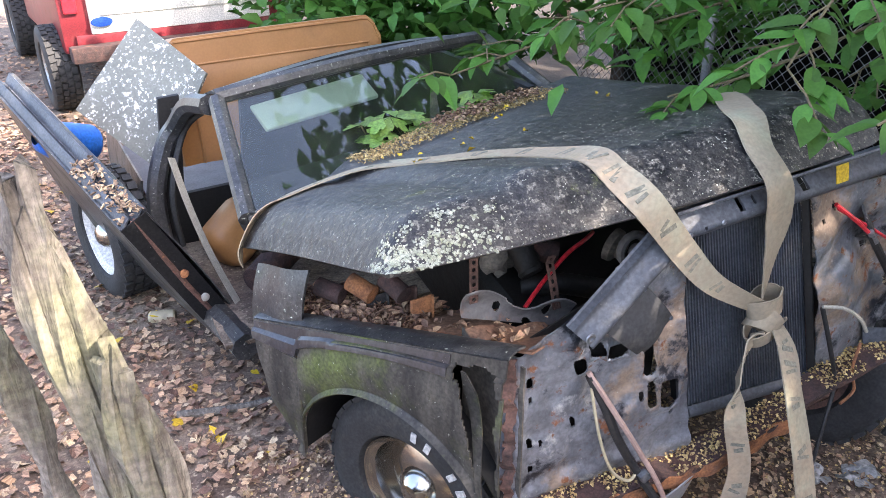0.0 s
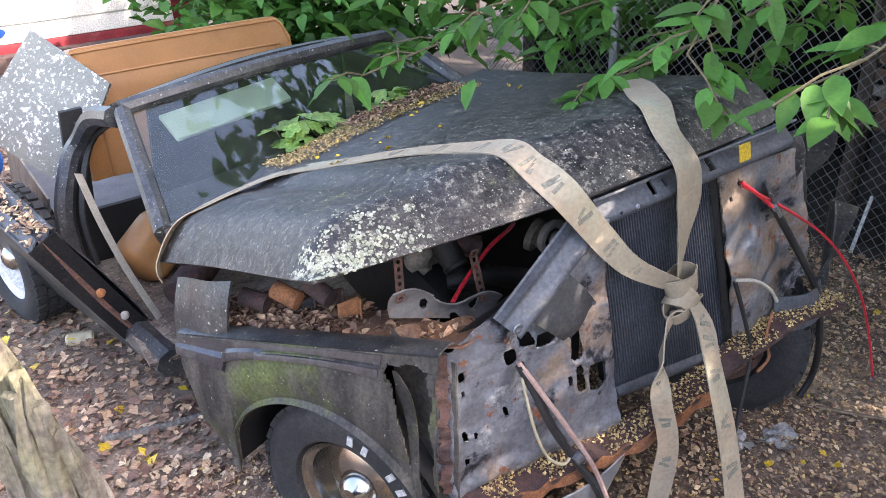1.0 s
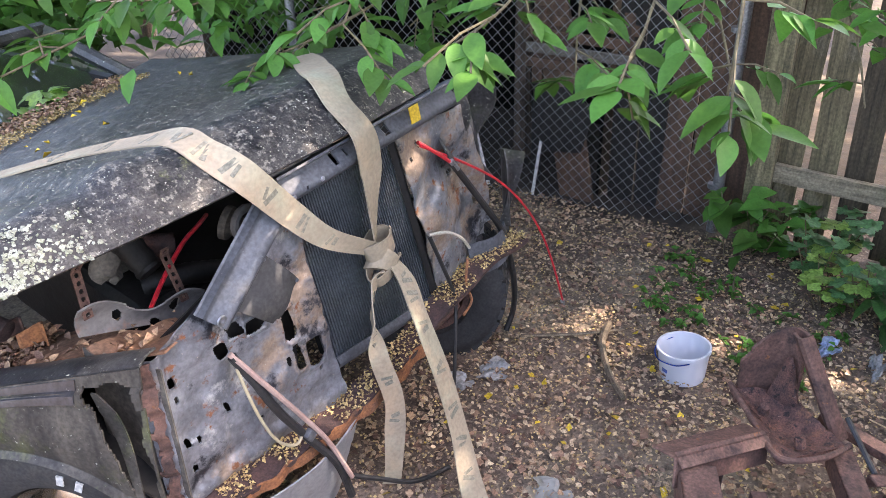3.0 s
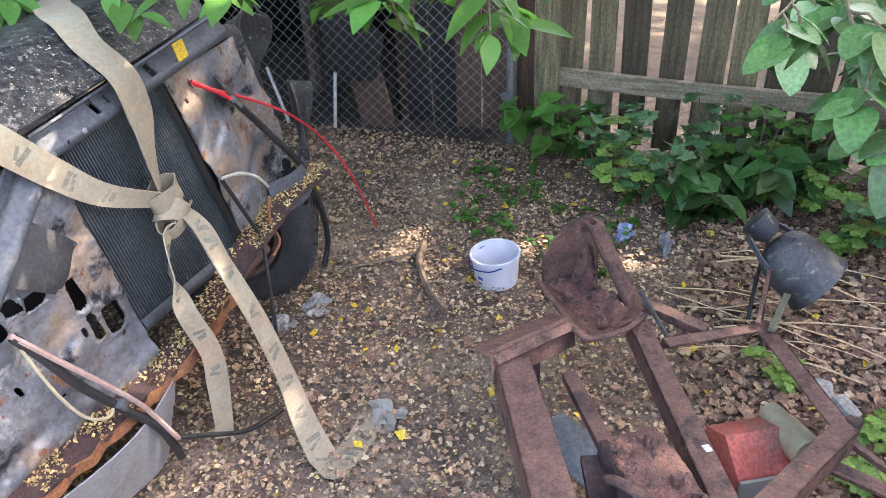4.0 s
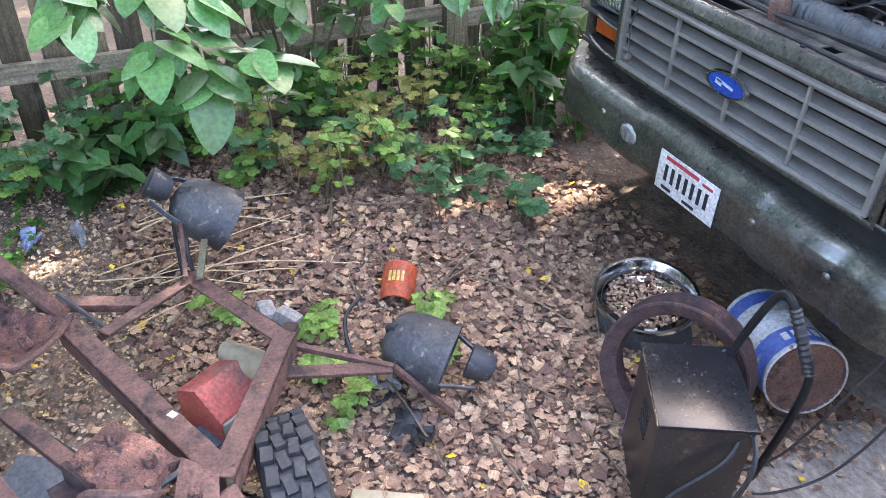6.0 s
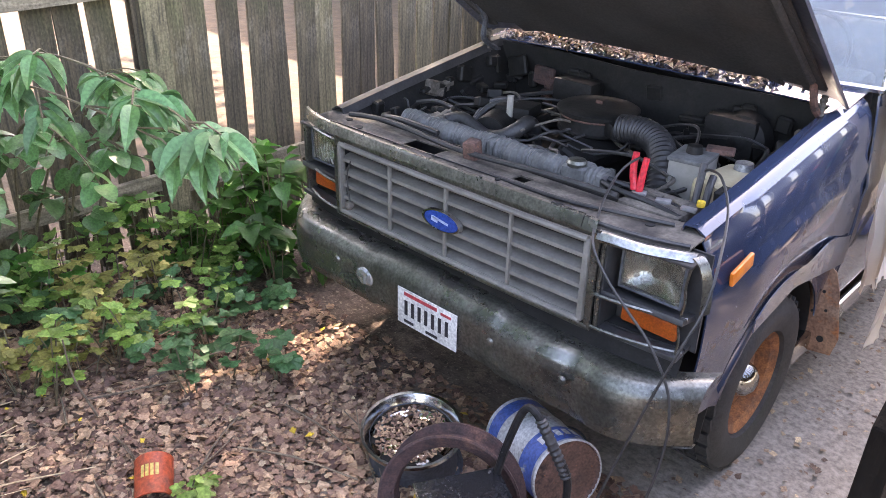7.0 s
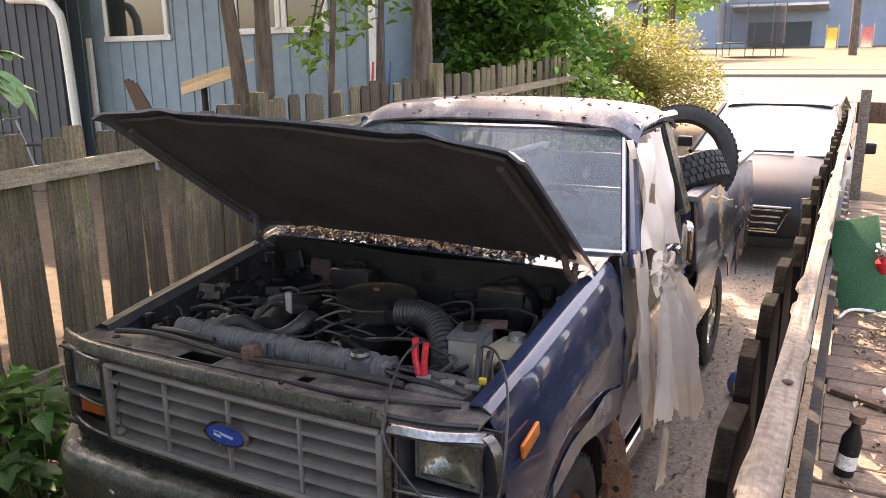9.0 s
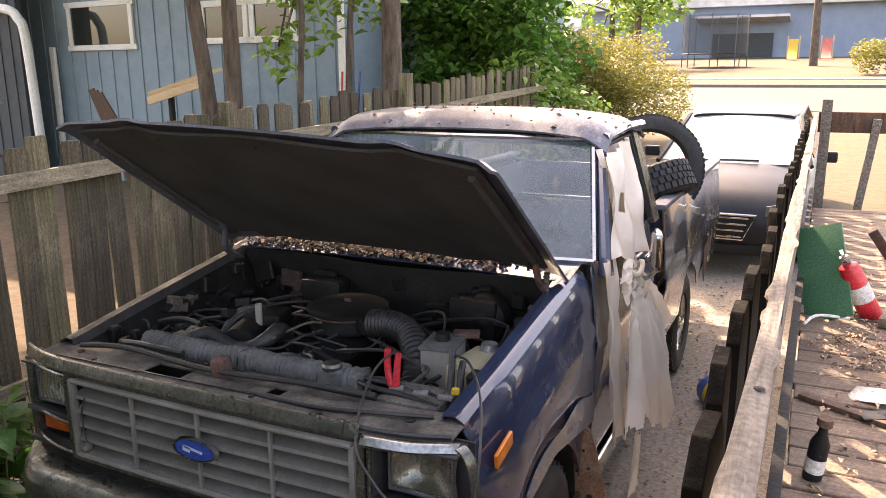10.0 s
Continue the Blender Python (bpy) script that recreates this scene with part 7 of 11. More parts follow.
for x0, x1, z0, z1 in ((0.890, 0.885, 0.965, 1.115), (0.612, 0.645, 0.868, 1.050)):
    ps = part("perforated_strap", bm_sheet(lambda u, v: (x0 + (x1 - x0) * u + 0.026 * (v - 0.5), -3.682 - 0.012 * u + 0.02 * max(0, u - 0.85) / 0.15, z0 + (z1 - z0) * u), 84, 14, 0.004, keep=lambda u, v: (((u * 7) % 1 - 0.5) / 0.30) ** 2 + ((v - 0.5) / 0.25) ** 2 > 1), M["rust"], wreck, "rusty perforated strap")
part("red_battery_lead", bm_tube(curve_pts([(0.685, -3.74, 0.862), (0.60, -3.77, 0.915), (0.50, -3.80, 0.965), (0.42, -3.82, 0.985), (0.34, -3.88, 0.97)]), 0.0068, 8), M["red"], wreck, "red battery lead")
part("coil_can", bm_cyl(0.036, 0.036, 0.11, pose(0.49, -3.86, 0.94, 80, 0, 60), 20), M["rust_dark"], wreck, "dull brown coil can")
part("hose_bend", bm_tube(curve_pts([(0.62, -3.86, 0.86), (0.52, -3.80, 0.87), (0.42, -3.78, 0.84), (0.34, -3.80, 0.80)], 8), 0.034, 12, ridges=0.04), M["engine"], wreck, "black radiator hose")
part("duct_boot", bm_sheet(lambda u, v: (0.70 - 0.13 * u + 0.02 * math.sin(v * 9), -3.93 + 0.03 * math.sin(u * 7), 0.90 + 0.17 * v + 0.015 * math.sin(u * 15)), 14, 14, 0.03), M["dusty"], wreck, "crumpled brown rubber boot")
for k in range(5):
    part("apron_bracket", bm_sheet(lambda u, v: Vector(fender_point(0.40 + 0.09 * k + 0.07 * u, 0.83 - 0.022 * k + 0.07 * v * (1 - 0.4 * u) + 0.012 * math.sin(k * 2.0), -0.20 - 0.03 * (k % 2) - 0.02 * math.sin(u * 5))), 8, 6, 0.005), (M["rust_orange"], M["rust"], M["black_paint"])[k % 3], wreck, "rusty bent bracket")
part("heater_hose", bm_tube(curve_pts([(0.62, -3.80, 0.93), (0.64, -3.90, 1.02), (0.72, -4.0, 1.04), (0.78, -4.1, 0.98)], 8), 0.04, 12, ridges=0.06), M["engine"], wreck)
part("engine_mass", bm_box((0.7, 0.7, 0.35), pose(0.35, -4.15, 0.74, -12, 0, 0), 0.06, 3), M["engine"], wreck, "dark engine lump")
for k in range(3):
    part("starter_relay", bm_cyl(0.03, 0.03, 0.09, pose(0.96 + 0.07 * k, -3.98 - 0.08 * k, 0.86 - 0.02 * k, 70, 30 * k, 20)), M["rust_orange"] if k == 1 else M["rust_dark"], wreck, "rusty relay box")
random.seed(8)
APRON = []
for k in range(1500):
    q = 0.42 + 0.55 * rnd(0.0, 1.0) if k % 9 else rnd(0.05, 0.9)
    w = rnd(0.085, 0.28)
    APRON.append((fender_point(q, 0.925 - 0.25 * q + rnd(0, 0.014) + (0.03 * ease((q - 0.4) / 0.4)), -w), (rnd(-0.7, 0.7), rnd(-0.7, 0.7), rnd(0, 6.28)), rnd(0.5, 1.4)))

# windscreen and cab
WBL, WBR, WTL, WTR = Vector((1.255, -4.62, 0.93)), Vector((-0.25, -4.92, 1.09)), Vector((1.19, -5.20, 1.205)), Vector((-0.12, -5.34, 1.285))
def bws(u, v):
    p = WBL.lerp(WBR, u).lerp(WTL.lerp(WTR, u), v)
    p.y += 0.07 * math.sin(u * math.pi) * (1 - 0.4 * v)
    p.z += 0.03 * math.sin(u * math.pi)
    return p
gl = part("windscreen", bm_sheet(bws, 14, 8, 0.006), M["glass_dirty"], wreck, "dirty windscreen reflecting leaves")
gl.visible_shadow = False
for name, pts in (("bottom", [bws(k / 14, 0) for k in range(15)]), ("top", [bws(k / 14, 1) + Vector((0, -0.01, 0.01)) for k in range(15)]), ("left", [bws(0, k / 8) for k in range(9)]), ("right", [bws(1, k / 8) for k in range(9)])):
    part("windscreen_frame", bm_tube(pts, 0.034 if name != "bottom" else 0.02, 8), M["black_paint"], wreck, "black windscreen frame")
part("header", bm_sheet(lambda u, v: WTL.lerp(WTR, u) + Vector((0.0, -0.02 - 0.16 * v, 0.02 + 0.045 * math.sin(u * 3.14) + 0.01 * math.sin(v * 3) - 0.04 * v)), 20, 6, 0.012), M["black_paint"], wreck, "black roof header under leaf dust")
RBL, RBR = Vector((1.30, -5.70, 1.06)), Vector((-0.05, -5.85, 1.14))
part("roof", bm_sheet(lambda u, v: (WTL + Vector((0, -0.17, -0.01))).lerp(WTR + Vector((0, -0.17, -0.01)), u).lerp(RBL.lerp(RBR, u), v) + Vector((0, 0, 0.05 * math.sin(u * 3.14))), 16, 8, 0.01), M["black_paint"], wreck, "black cab roof")
part("side_frame", bm_tube(curve_pts([WTL + Vector((0.03, -0.02, -0.02)), WTL + Vector((0.07, -0.25, -0.07)), RBL + Vector((0.0, 0.08, -0.05)), RBL + Vector((0.06, 0.06, -0.14)), Vector((1.44, -5.58, 0.72)), Vector((1.45, -5.52, 0.50))], 5), 0.042, 8), M["black_paint"], wreck, "black door opening frame")
part("pillar_seal", bm_tube(curve_pts([WTL + Vector((0.0, -0.10, -0.05)), RBL + Vector((-0.03, 0.10, -0.07)), Vector((1.38, -5.50, 0.74)), Vector((1.38, -5.46, 0.50))], 5), 0.014, 6), M["rubber"], wreck)
part("sun_visor", bm_box((0.52, 0.02, 0.15), Matrix.Translation(bws(0.30, 0.78) + Vector((0, -0.07, -0.045))) @ Euler((radians(62), radians(6), radians(7))).to_matrix().to_4x4(), 0.009, 3), M["visor"], wreck, "pale sun visor behind the glass")
part("sill", bm_tube([(1.30, -4.75, 0.34), (1.44, -5.60, 0.36)], 0.06, 8), M["black_paint"], wreck, "black door sill")
part("cab_floor", bm_sheet(lambda u, v: (1.38 - 1.4 * u, -4.75 - 1.0 * v, 0.36 + 0.02 * math.sin(v * 9)), 8, 8, 0.02), M["earth"], wreck, "dirt covered cab floor")
# Black walls added to keep the inside dark behind the windscreen.
part("cab_back", bm_sheet(lambda u, v: (1.42 - 1.50 * u - 0.08 * v * (1 - u), -5.80 - 0.08 * u + 0.02 * v, 0.30 + (0.80 + 0.06 * u) * v), 30, 20, 0.03, keep=lambda u, v: not (0.05 < u < 0.26 and v > 0.42)), M["black"], wreck, "black rear wall, mostly closed to keep the cab dark")
part("far_door", bm_sheet(lambda u, v: (-0.10 - 0.12 * (1 - v), -4.90 - 0.95 * u, 0.30 + 0.86 * v), 6, 6, 0.03), M["black"], wreck, "dark far door")
part("dash", bm_box((1.4, 0.25, 0.2), pose(0.52, -4.95, 0.86, -15, 4, 6), 0.05), M["black"], wreck)
part("seat_belt", bm_strip(curve_pts([(1.37, -5.42, 0.93), (1.35, -5.28, 0.75), (1.31, -5.16, 0.56), (1.25, -5.05, 0.37)]), (0.6, 0.8, 0), 0.045, 0.002), M["strap_pale"], wreck, "dusty grey seat belt")
part("hinge", bm_box((0.05, 0.04, 0.05), pose(1.275, -4.98, 0.26, 10, 20, 30), 0.01), M["tank_grey"], wreck, "bare metal hinge")
part("bed_side", bm_sheet(lambda u, v: (1.46 + 0.03 * math.sin(v * 3), -5.85 - 1.6 * u, 0.15 + 0.55 * v - 0.12 * u), 12, 6, 0.01), M["black_paint"], wreck, "black bed side sloping to the ground")
part("bed_side", bm_sheet(lambda u, v: (-0.15, -5.9 - 1.6 * u, 0.2 + 0.55 * v - 0.12 * u), 6, 4, 0.01), M["black_paint"], wreck)
part("bed_floor", bm_sheet(lambda u, v: (1.42 - 1.55 * u, -5.9 - 1.6 * v, 0.50 - 0.12 * v), 4, 4, 0.01), M["dark_metal"], wreck)
wheel(wreck, pose(1.62, -6.02, 0.40, 0, 0, 14), 0.33, 0.21, 0.20, M["plate"], M["chrome"], False, "rear wheel with white rim")

# its door, hanging open
D0, D1 = Vector((1.60, -4.98, 0.86)), Vector((1.95, -6.35, 1.13))
E0, E1 = Vector((1.27, -5.06, 0.20)), Vector((1.72, -6.42, 0.42))
dr = thing("truck_door", "black truck door hanging open, rusty edged, full of leaf dirt", "door")
dn = (D1 - D0).cross(E0 - D0).normalized() * 0.055
def door_fn(u, v):
    w = 0.04 * math.sin(v * 3.14)
    p = D0.lerp(D1, u).lerp(E0.lerp(E1, u), v)
    return p - dn * (1 + w * 8) + Vector((0, 0, 0.0))
part("outer_skin", bm_sheet(door_fn, 20, 14, 0.006), M["black_paint"], dr, "dull black outer skin")
part("inner_skin", bm_sheet(lambda u, v: D0.lerp(D1, u).lerp(E0.lerp(E1, u), v) + dn, 20, 14, 0.006), M["black_paint"], dr)
part("hinge_face", bm_sheet(lambda u, v: D0.lerp(E0, v) - dn * 1.0 + dn * 2.0 * u + Vector((0, 0.008, 0.0)), 6, 14, 0.006), M["black_gloss"], dr, "glossy black hinge face")
part("sill_edge", bm_sheet(lambda u, v: D0.lerp(D1, u) - dn + dn * 2 * v + Vector((0, 0, 0.015 * math.sin(v * 12))), 20, 8, 0.008, keep=lambda u, v: not (0.08 < u < 0.95 and 0.45 < v < 0.62)), M["dark_metal"], dr, "window slot along the door top")
b = bmesh.new()
for k in range(160):
    p = D0.lerp(D1, rnd(0.0, 0.35)) + dn * rnd(-0.8, 1.0)
    bm_box((rnd(0.006, 0.03), rnd(0.006, 0.02), 0.004), Matrix.Translation(p + Vector((0, 0, 0.018))) @ Euler((rnd(-1, 1), rnd(-1, 1), rnd(0, 6))).to_matrix().to_4x4(), bm=b)
tagged(part("leaf_dirt", b, M["leaf_tan"], dr, "tan leaf dirt"), kind="stuff")
for k, mt in ((0.42, "rust_orange"), (0.62, "tank_grey")):
    p = D0.lerp(E0, k) - dn * 0.2 + Vector((0, 0.012, 0))
    part("screw", bm_lathe([(0, 0.012), (0.014, 0.010), (0.02, 0.0)], 12, Matrix.Translation(p) @ Matrix.Rotation(radians(-90), 4, 'X')), M[mt], dr)
part("door_edge", bm_tube([D0 + Vector((0, 0.0, 0)), D0.lerp(E0, 0.5) + Vector((0.01, 0.01, 0)), E0], 0.012, 6), M["rust"], dr)
part("door_edge", bm_tube([D0 - dn, D1 - dn], 0.012, 6), M["black_paint"], dr)

# bench seat standing in the bed
sb = thing("bench_seat", "tan vinyl bench seat back standing in the bed", "seat")
def seat_fn(u, v):
    x = 1.225 - 1.19 * u
    e = max(0.0, abs(u - 0.5) * 2 - 0.88) / 0.12
    top = 1.255 - 0.12 * e ** 2.5 + 0.03 * u
    return (x, -6.22 - 0.10 * v - 0.015 * math.sin(u * 3) + 0.02 * e, 0.62 + (top - 0.62) * v)
part("backrest", bm_sheet(seat_fn, 40, 16, 0.11), M["seat"], sb)
def inset(u, v):
    q = Vector(seat_fn(0.10 + 0.84 * u, 0.02 + 0.78 * v))
    return q + Vector((0, 0.062 + 0.012 * math.sin(min(1, 6 * min(u, 1 - u, 1 - v)) * 1.57), 0))
part("backrest_pad", bm_sheet(inset, 40, 16, 0.02), M["seat"], sb)
part("piping", bm_tube([Vector(seat_fn(k / 40, 1.0)) + Vector((0, 0.058, -0.01)) for k in range(41)], 0.008, 6), M["seat"], sb)
part("seam", bm_tube([Vector(inset(0, k / 10)) + Vector((0, 0.012, 0)) for k in range(11)] + [Vector(inset(k / 20, 1)) + Vector((0, 0.012, 0)) for k in range(21)] + [Vector(inset(1, 1 - k / 10)) + Vector((0, 0.012, 0)) for k in range(11)], 0.007, 6), M["seat"], sb)
single("torn_cushion", bm_box((0.30, 0.22, 0.24), None, 0.09, 5), M["seat"], "torn tan seat cushion in the cab", "cushion", pose(1.13, -5.50, 0.50, 20, 30, 25))
single("wood_log", bm_cyl(0.07, 0.075, 0.42, None, 18), M["rust_dark"], "dark round log lying in the cab", "log", pose(1.16, -5.05, 0.45, 78, 0, -50))
pg = thing("flaking_panel", "grey panel with flaking white paint leaning in the bed", "panel", pose(0, 0, 0))
part("sheet", bm_sheet(lambda u, v: Vector((1.66, -6.35, 0.95)).lerp(Vector((1.29, -6.38, 1.36)), u).lerp(Vector((1.34, -6.02, 0.66)).lerp(Vector((1.05, -6.06, 1.12)), u), v), 8, 8, 0.02), M["panel_grey"], pg)
single("blue_jug", bm_lathe([(0.0, 0), (0.075, 0.0), (0.085, 0.02), (0.085, 0.22), (0.06, 0.27), (0.03, 0.29)], 20), M["blue_plastic"], "blue plastic jug lying in the bed", "jug", pose(1.63, -6.05, 0.86, 70, 0, 120))

# strap
st = thing("tow_strap", "tan webbing strap knotted over the hood, faded print", "strap")
def band(pts, sides, width=0.085, name="webbing", marks=0, th=0.004):
    P = curve_pts(pts, 10)
    n = len(P)
    if isinstance(sides, list):
        S = []
        for i in range(n):
            k = i / (n - 1) * (len(sides) - 1)
            a = min(int(k), len(sides) - 2)
            S.append(Vector(sides[a]).lerp(Vector(sides[a + 1]), k - a))
    else:
        S = [Vector(sides)] * n
    W = [width] * n if not isinstance(width, list) else [width[min(int(i / (n - 1) * (len(width) - 1)), len(width) - 2)] * (1 - (i / (n - 1) * (len(width) - 1)) % 1) + width[min(int(i / (n - 1) * (len(width) - 1)) + 1, len(width) - 1)] * ((i / (n - 1) * (len(width) - 1)) % 1) for i in range(n)]
    b = bm_strip(P, S, W, th)
    ob = part(name, b, M["strap"], st)
    if marks:
        for k in range(marks):
            i = int((k + 1.2) / (marks + 1.5) * n)
            i = min(max(i, 1), n - 3)
            d = (P[i + 1] - P[i]).normalized()
            s = (S[i] - d * S[i].dot(d)).normalized()
            up = s.cross(d).normalized()
            m = Matrix((( *d, 0), (*s, 0), (*up, 0), (0, 0, 0, 1))).transposed()
            q = bmesh.new()
            for e in range(2):
                bm_box((0.010 + 0.005 * ((k + e) % 2), W[i] * (0.62 if (k + e) % 3 else 0.42), th + 0.0016), Matrix.Translation(P[i] + d * (0.021 * e)) @ m @ pose(0, 0, 0, 0, 0, 16 * ((k + 2 * e) % 3 - 1)), bm=q)
            part("print_mark", q, M["strap_mark"], ob, "faded dark print")
    return ob
KN = Vector((0.160, -3.352, 0.912))
hp = lambda u, v, dz=0.010: Vector(bhood_fn(u, v)) + Vector((0, 0, dz))
band([hp(0.0, 0.97) + Vector((0.012, 0, -0.06)), hp(0.0, 0.97) + Vector((0.004, 0, 0.006)), hp(0.05, 0.975), hp(0.125, 0.955), hp(0.235, 0.82), hp(0.290, 0.58), hp(0.355, 0.42), hp(0.378, 0.24), hp(0.372, 0.10), hp(0.376, 0.05, 0.014), Vector((0.590, -3.378, 1.296)), Vector((0.462, -3.372, 1.146)), Vector((0.344, -3.365, 1.026)), KN + Vector((0.02, 0.012, 0.012))],
     [(0.2, 0.9, 0), (0.5, 0.8, 0), (0.75, 0.65, 0.05), (0.75, 0.65, 0.05), (0.85, 0.5, 0.02), (0.92, 0.38, 0), (0.92, 0.35, 0), (0.92, 0.3, -0.05), (0.9, 0.25, -0.15), (0.85, 0.2, -0.3), (0.70, 0.0, -0.70), (0.66, -0.1, -0.75), (0.58, -0.3, -0.72), (0.45, -0.55, -0.6)], [0.088] * 9 + [0.086, 0.082, 0.074, 0.062, 0.05], "webbing", 15)
band([hp(0.90, 0.42, 0.004), hp(0.80, 0.26), hp(0.738, 0.175), hp(0.675, 0.085), hp(0.645, 0.035, 0.014), Vector((0.185, -3.352, 1.285)), Vector((0.160, -3.352, 1.17)), Vector((0.166, -3.350, 1.07)), KN + Vector((0.004, 0.0, 0.03))], [(1, 0.1, 0), (1, 0.1, 0), (1, 0.1, 0), (1, 0.1, 0), (1, 0.1, 0), (1, 0.05, 0), (1, 0.0, 0), (0.95, 0.3, 0), (0.8, 0.6, 0)],
     [0.100, 0.100, 0.100, 0.100, 0.100, 0.098, 0.094, 0.08, 0.055], "webbing", 0)
def wrap(c, axis, a, d, w, turn, ripple):
    """One turn of webbing round the knot."""
    axis = Vector(axis).normalized()
    e1 = axis.cross(Vector((0, 1, 0))).normalized()
    e2 = axis.cross(e1)
    pts = []
    for k in range(15):
        q = 2 * math.pi * k / 14
        pts.append(KN + Vector(c) + e1 * a * math.cos(q) + e2 * d * math.sin(q) + axis * (turn * (k / 14 - 0.5) + ripple * math.sin(2 * q)))
    band(pts, tuple(axis), [w, w * 1.1, w * 0.9, w * 1.05, w * 0.85, w], "knot_loop")
wrap((0.0, 0.006, 0.014), (0.30, 0.05, 0.95), 0.054, 0.034, 0.075, 0.02, 0.006)
wrap((-0.008, 0.010, -0.040), (-0.55, 0.10, 0.83), 0.056, 0.036, 0.062, 0.03, 0.008)
wrap((0.012, 0.014, -0.062), (0.62, 0.15, 0.76), 0.046, 0.030, 0.050, -0.03, 0.006)
band([KN + Vector((0.030, 0.030, -0.055)), Vector((0.225, -3.318, 0.835)), Vector((0.268, -3.300, 0.735)), Vector((0.272, -3.282, 0.61)), Vector((0.242, -3.262, 0.45)), Vector((0.252, -3.256, 0.33)), Vector((0.290, -3.250, 0.128))],
     [(0.9, 0.5, 0), (1, 0.3, 0), (0.6, 0.8, 0), (0.75, -0.7, 0), (0.9, -0.4, 0), (0.8, -0.6, 0), (0.6, -0.8, 0)], [0.05, 0.055, 0.055, 0.06, 0.066, 0.07, 0.05], "loose_tail", 4)
band([KN + Vector((-0.030, 0.020, -0.035)), Vector((0.132, -3.270, 0.815)), Vector((0.165, -3.200, 0.725)), Vector((0.165, -3.124, 0.533)), Vector((0.185, -3.055, 0.359)), Vector((0.235, -2.987, 0.237)), Vector((0.275, -2.918, 0.135)), Vector((0.300, -2.868, 0.114)), Vector((0.18, -2.840, 0.114)), Vector((0.045, -2.832, 0.116))],
     [(0.8, 0.5, 0), (1, 0.2, 0), (1, 0.2, 0.1), (1, 0.1, 0.1), (1, 0.1, 0), (0.95, -0.2, 0.1), (0.8, -0.5, 0.1), (0.3, 0.95, 0), (0, 1, 0), (0, 1, 0)], [0.06, 0.075, 0.085, 0.088, 0.088, 0.09, 0.09, 0.09, 0.09, 0.09], "loose_tail", 12)
# ---- parked cars ----
def bm_loft(rings, close=True):
    b = bmesh.new()
    R = [[b.verts.new(p) for p in r] for r in rings]
    n = len(R[0])
    for a, c in zip(R, R[1:]):
        for i in range(n):
            j = (i + 1) % n
            b.faces.new((a[i], a[j], c[j], c[i]))
    if close:
        b.faces.new(R[0][::-1])
        b.faces.new(R[-1])
    return b


def ring(y, w, z0, z1, k=3.2, n=24):
    out = []
    for i in range(n):
        a = 2 * math.pi * i / n
        c, s = math.cos(a), math.sin(a)
        out.append((w * math.copysign(abs(c) ** (2 / k), c), y, (z0 + z1) / 2 + (z1 - z0) / 2 * math.copysign(abs(s) ** (2 / k), s)))
    return out


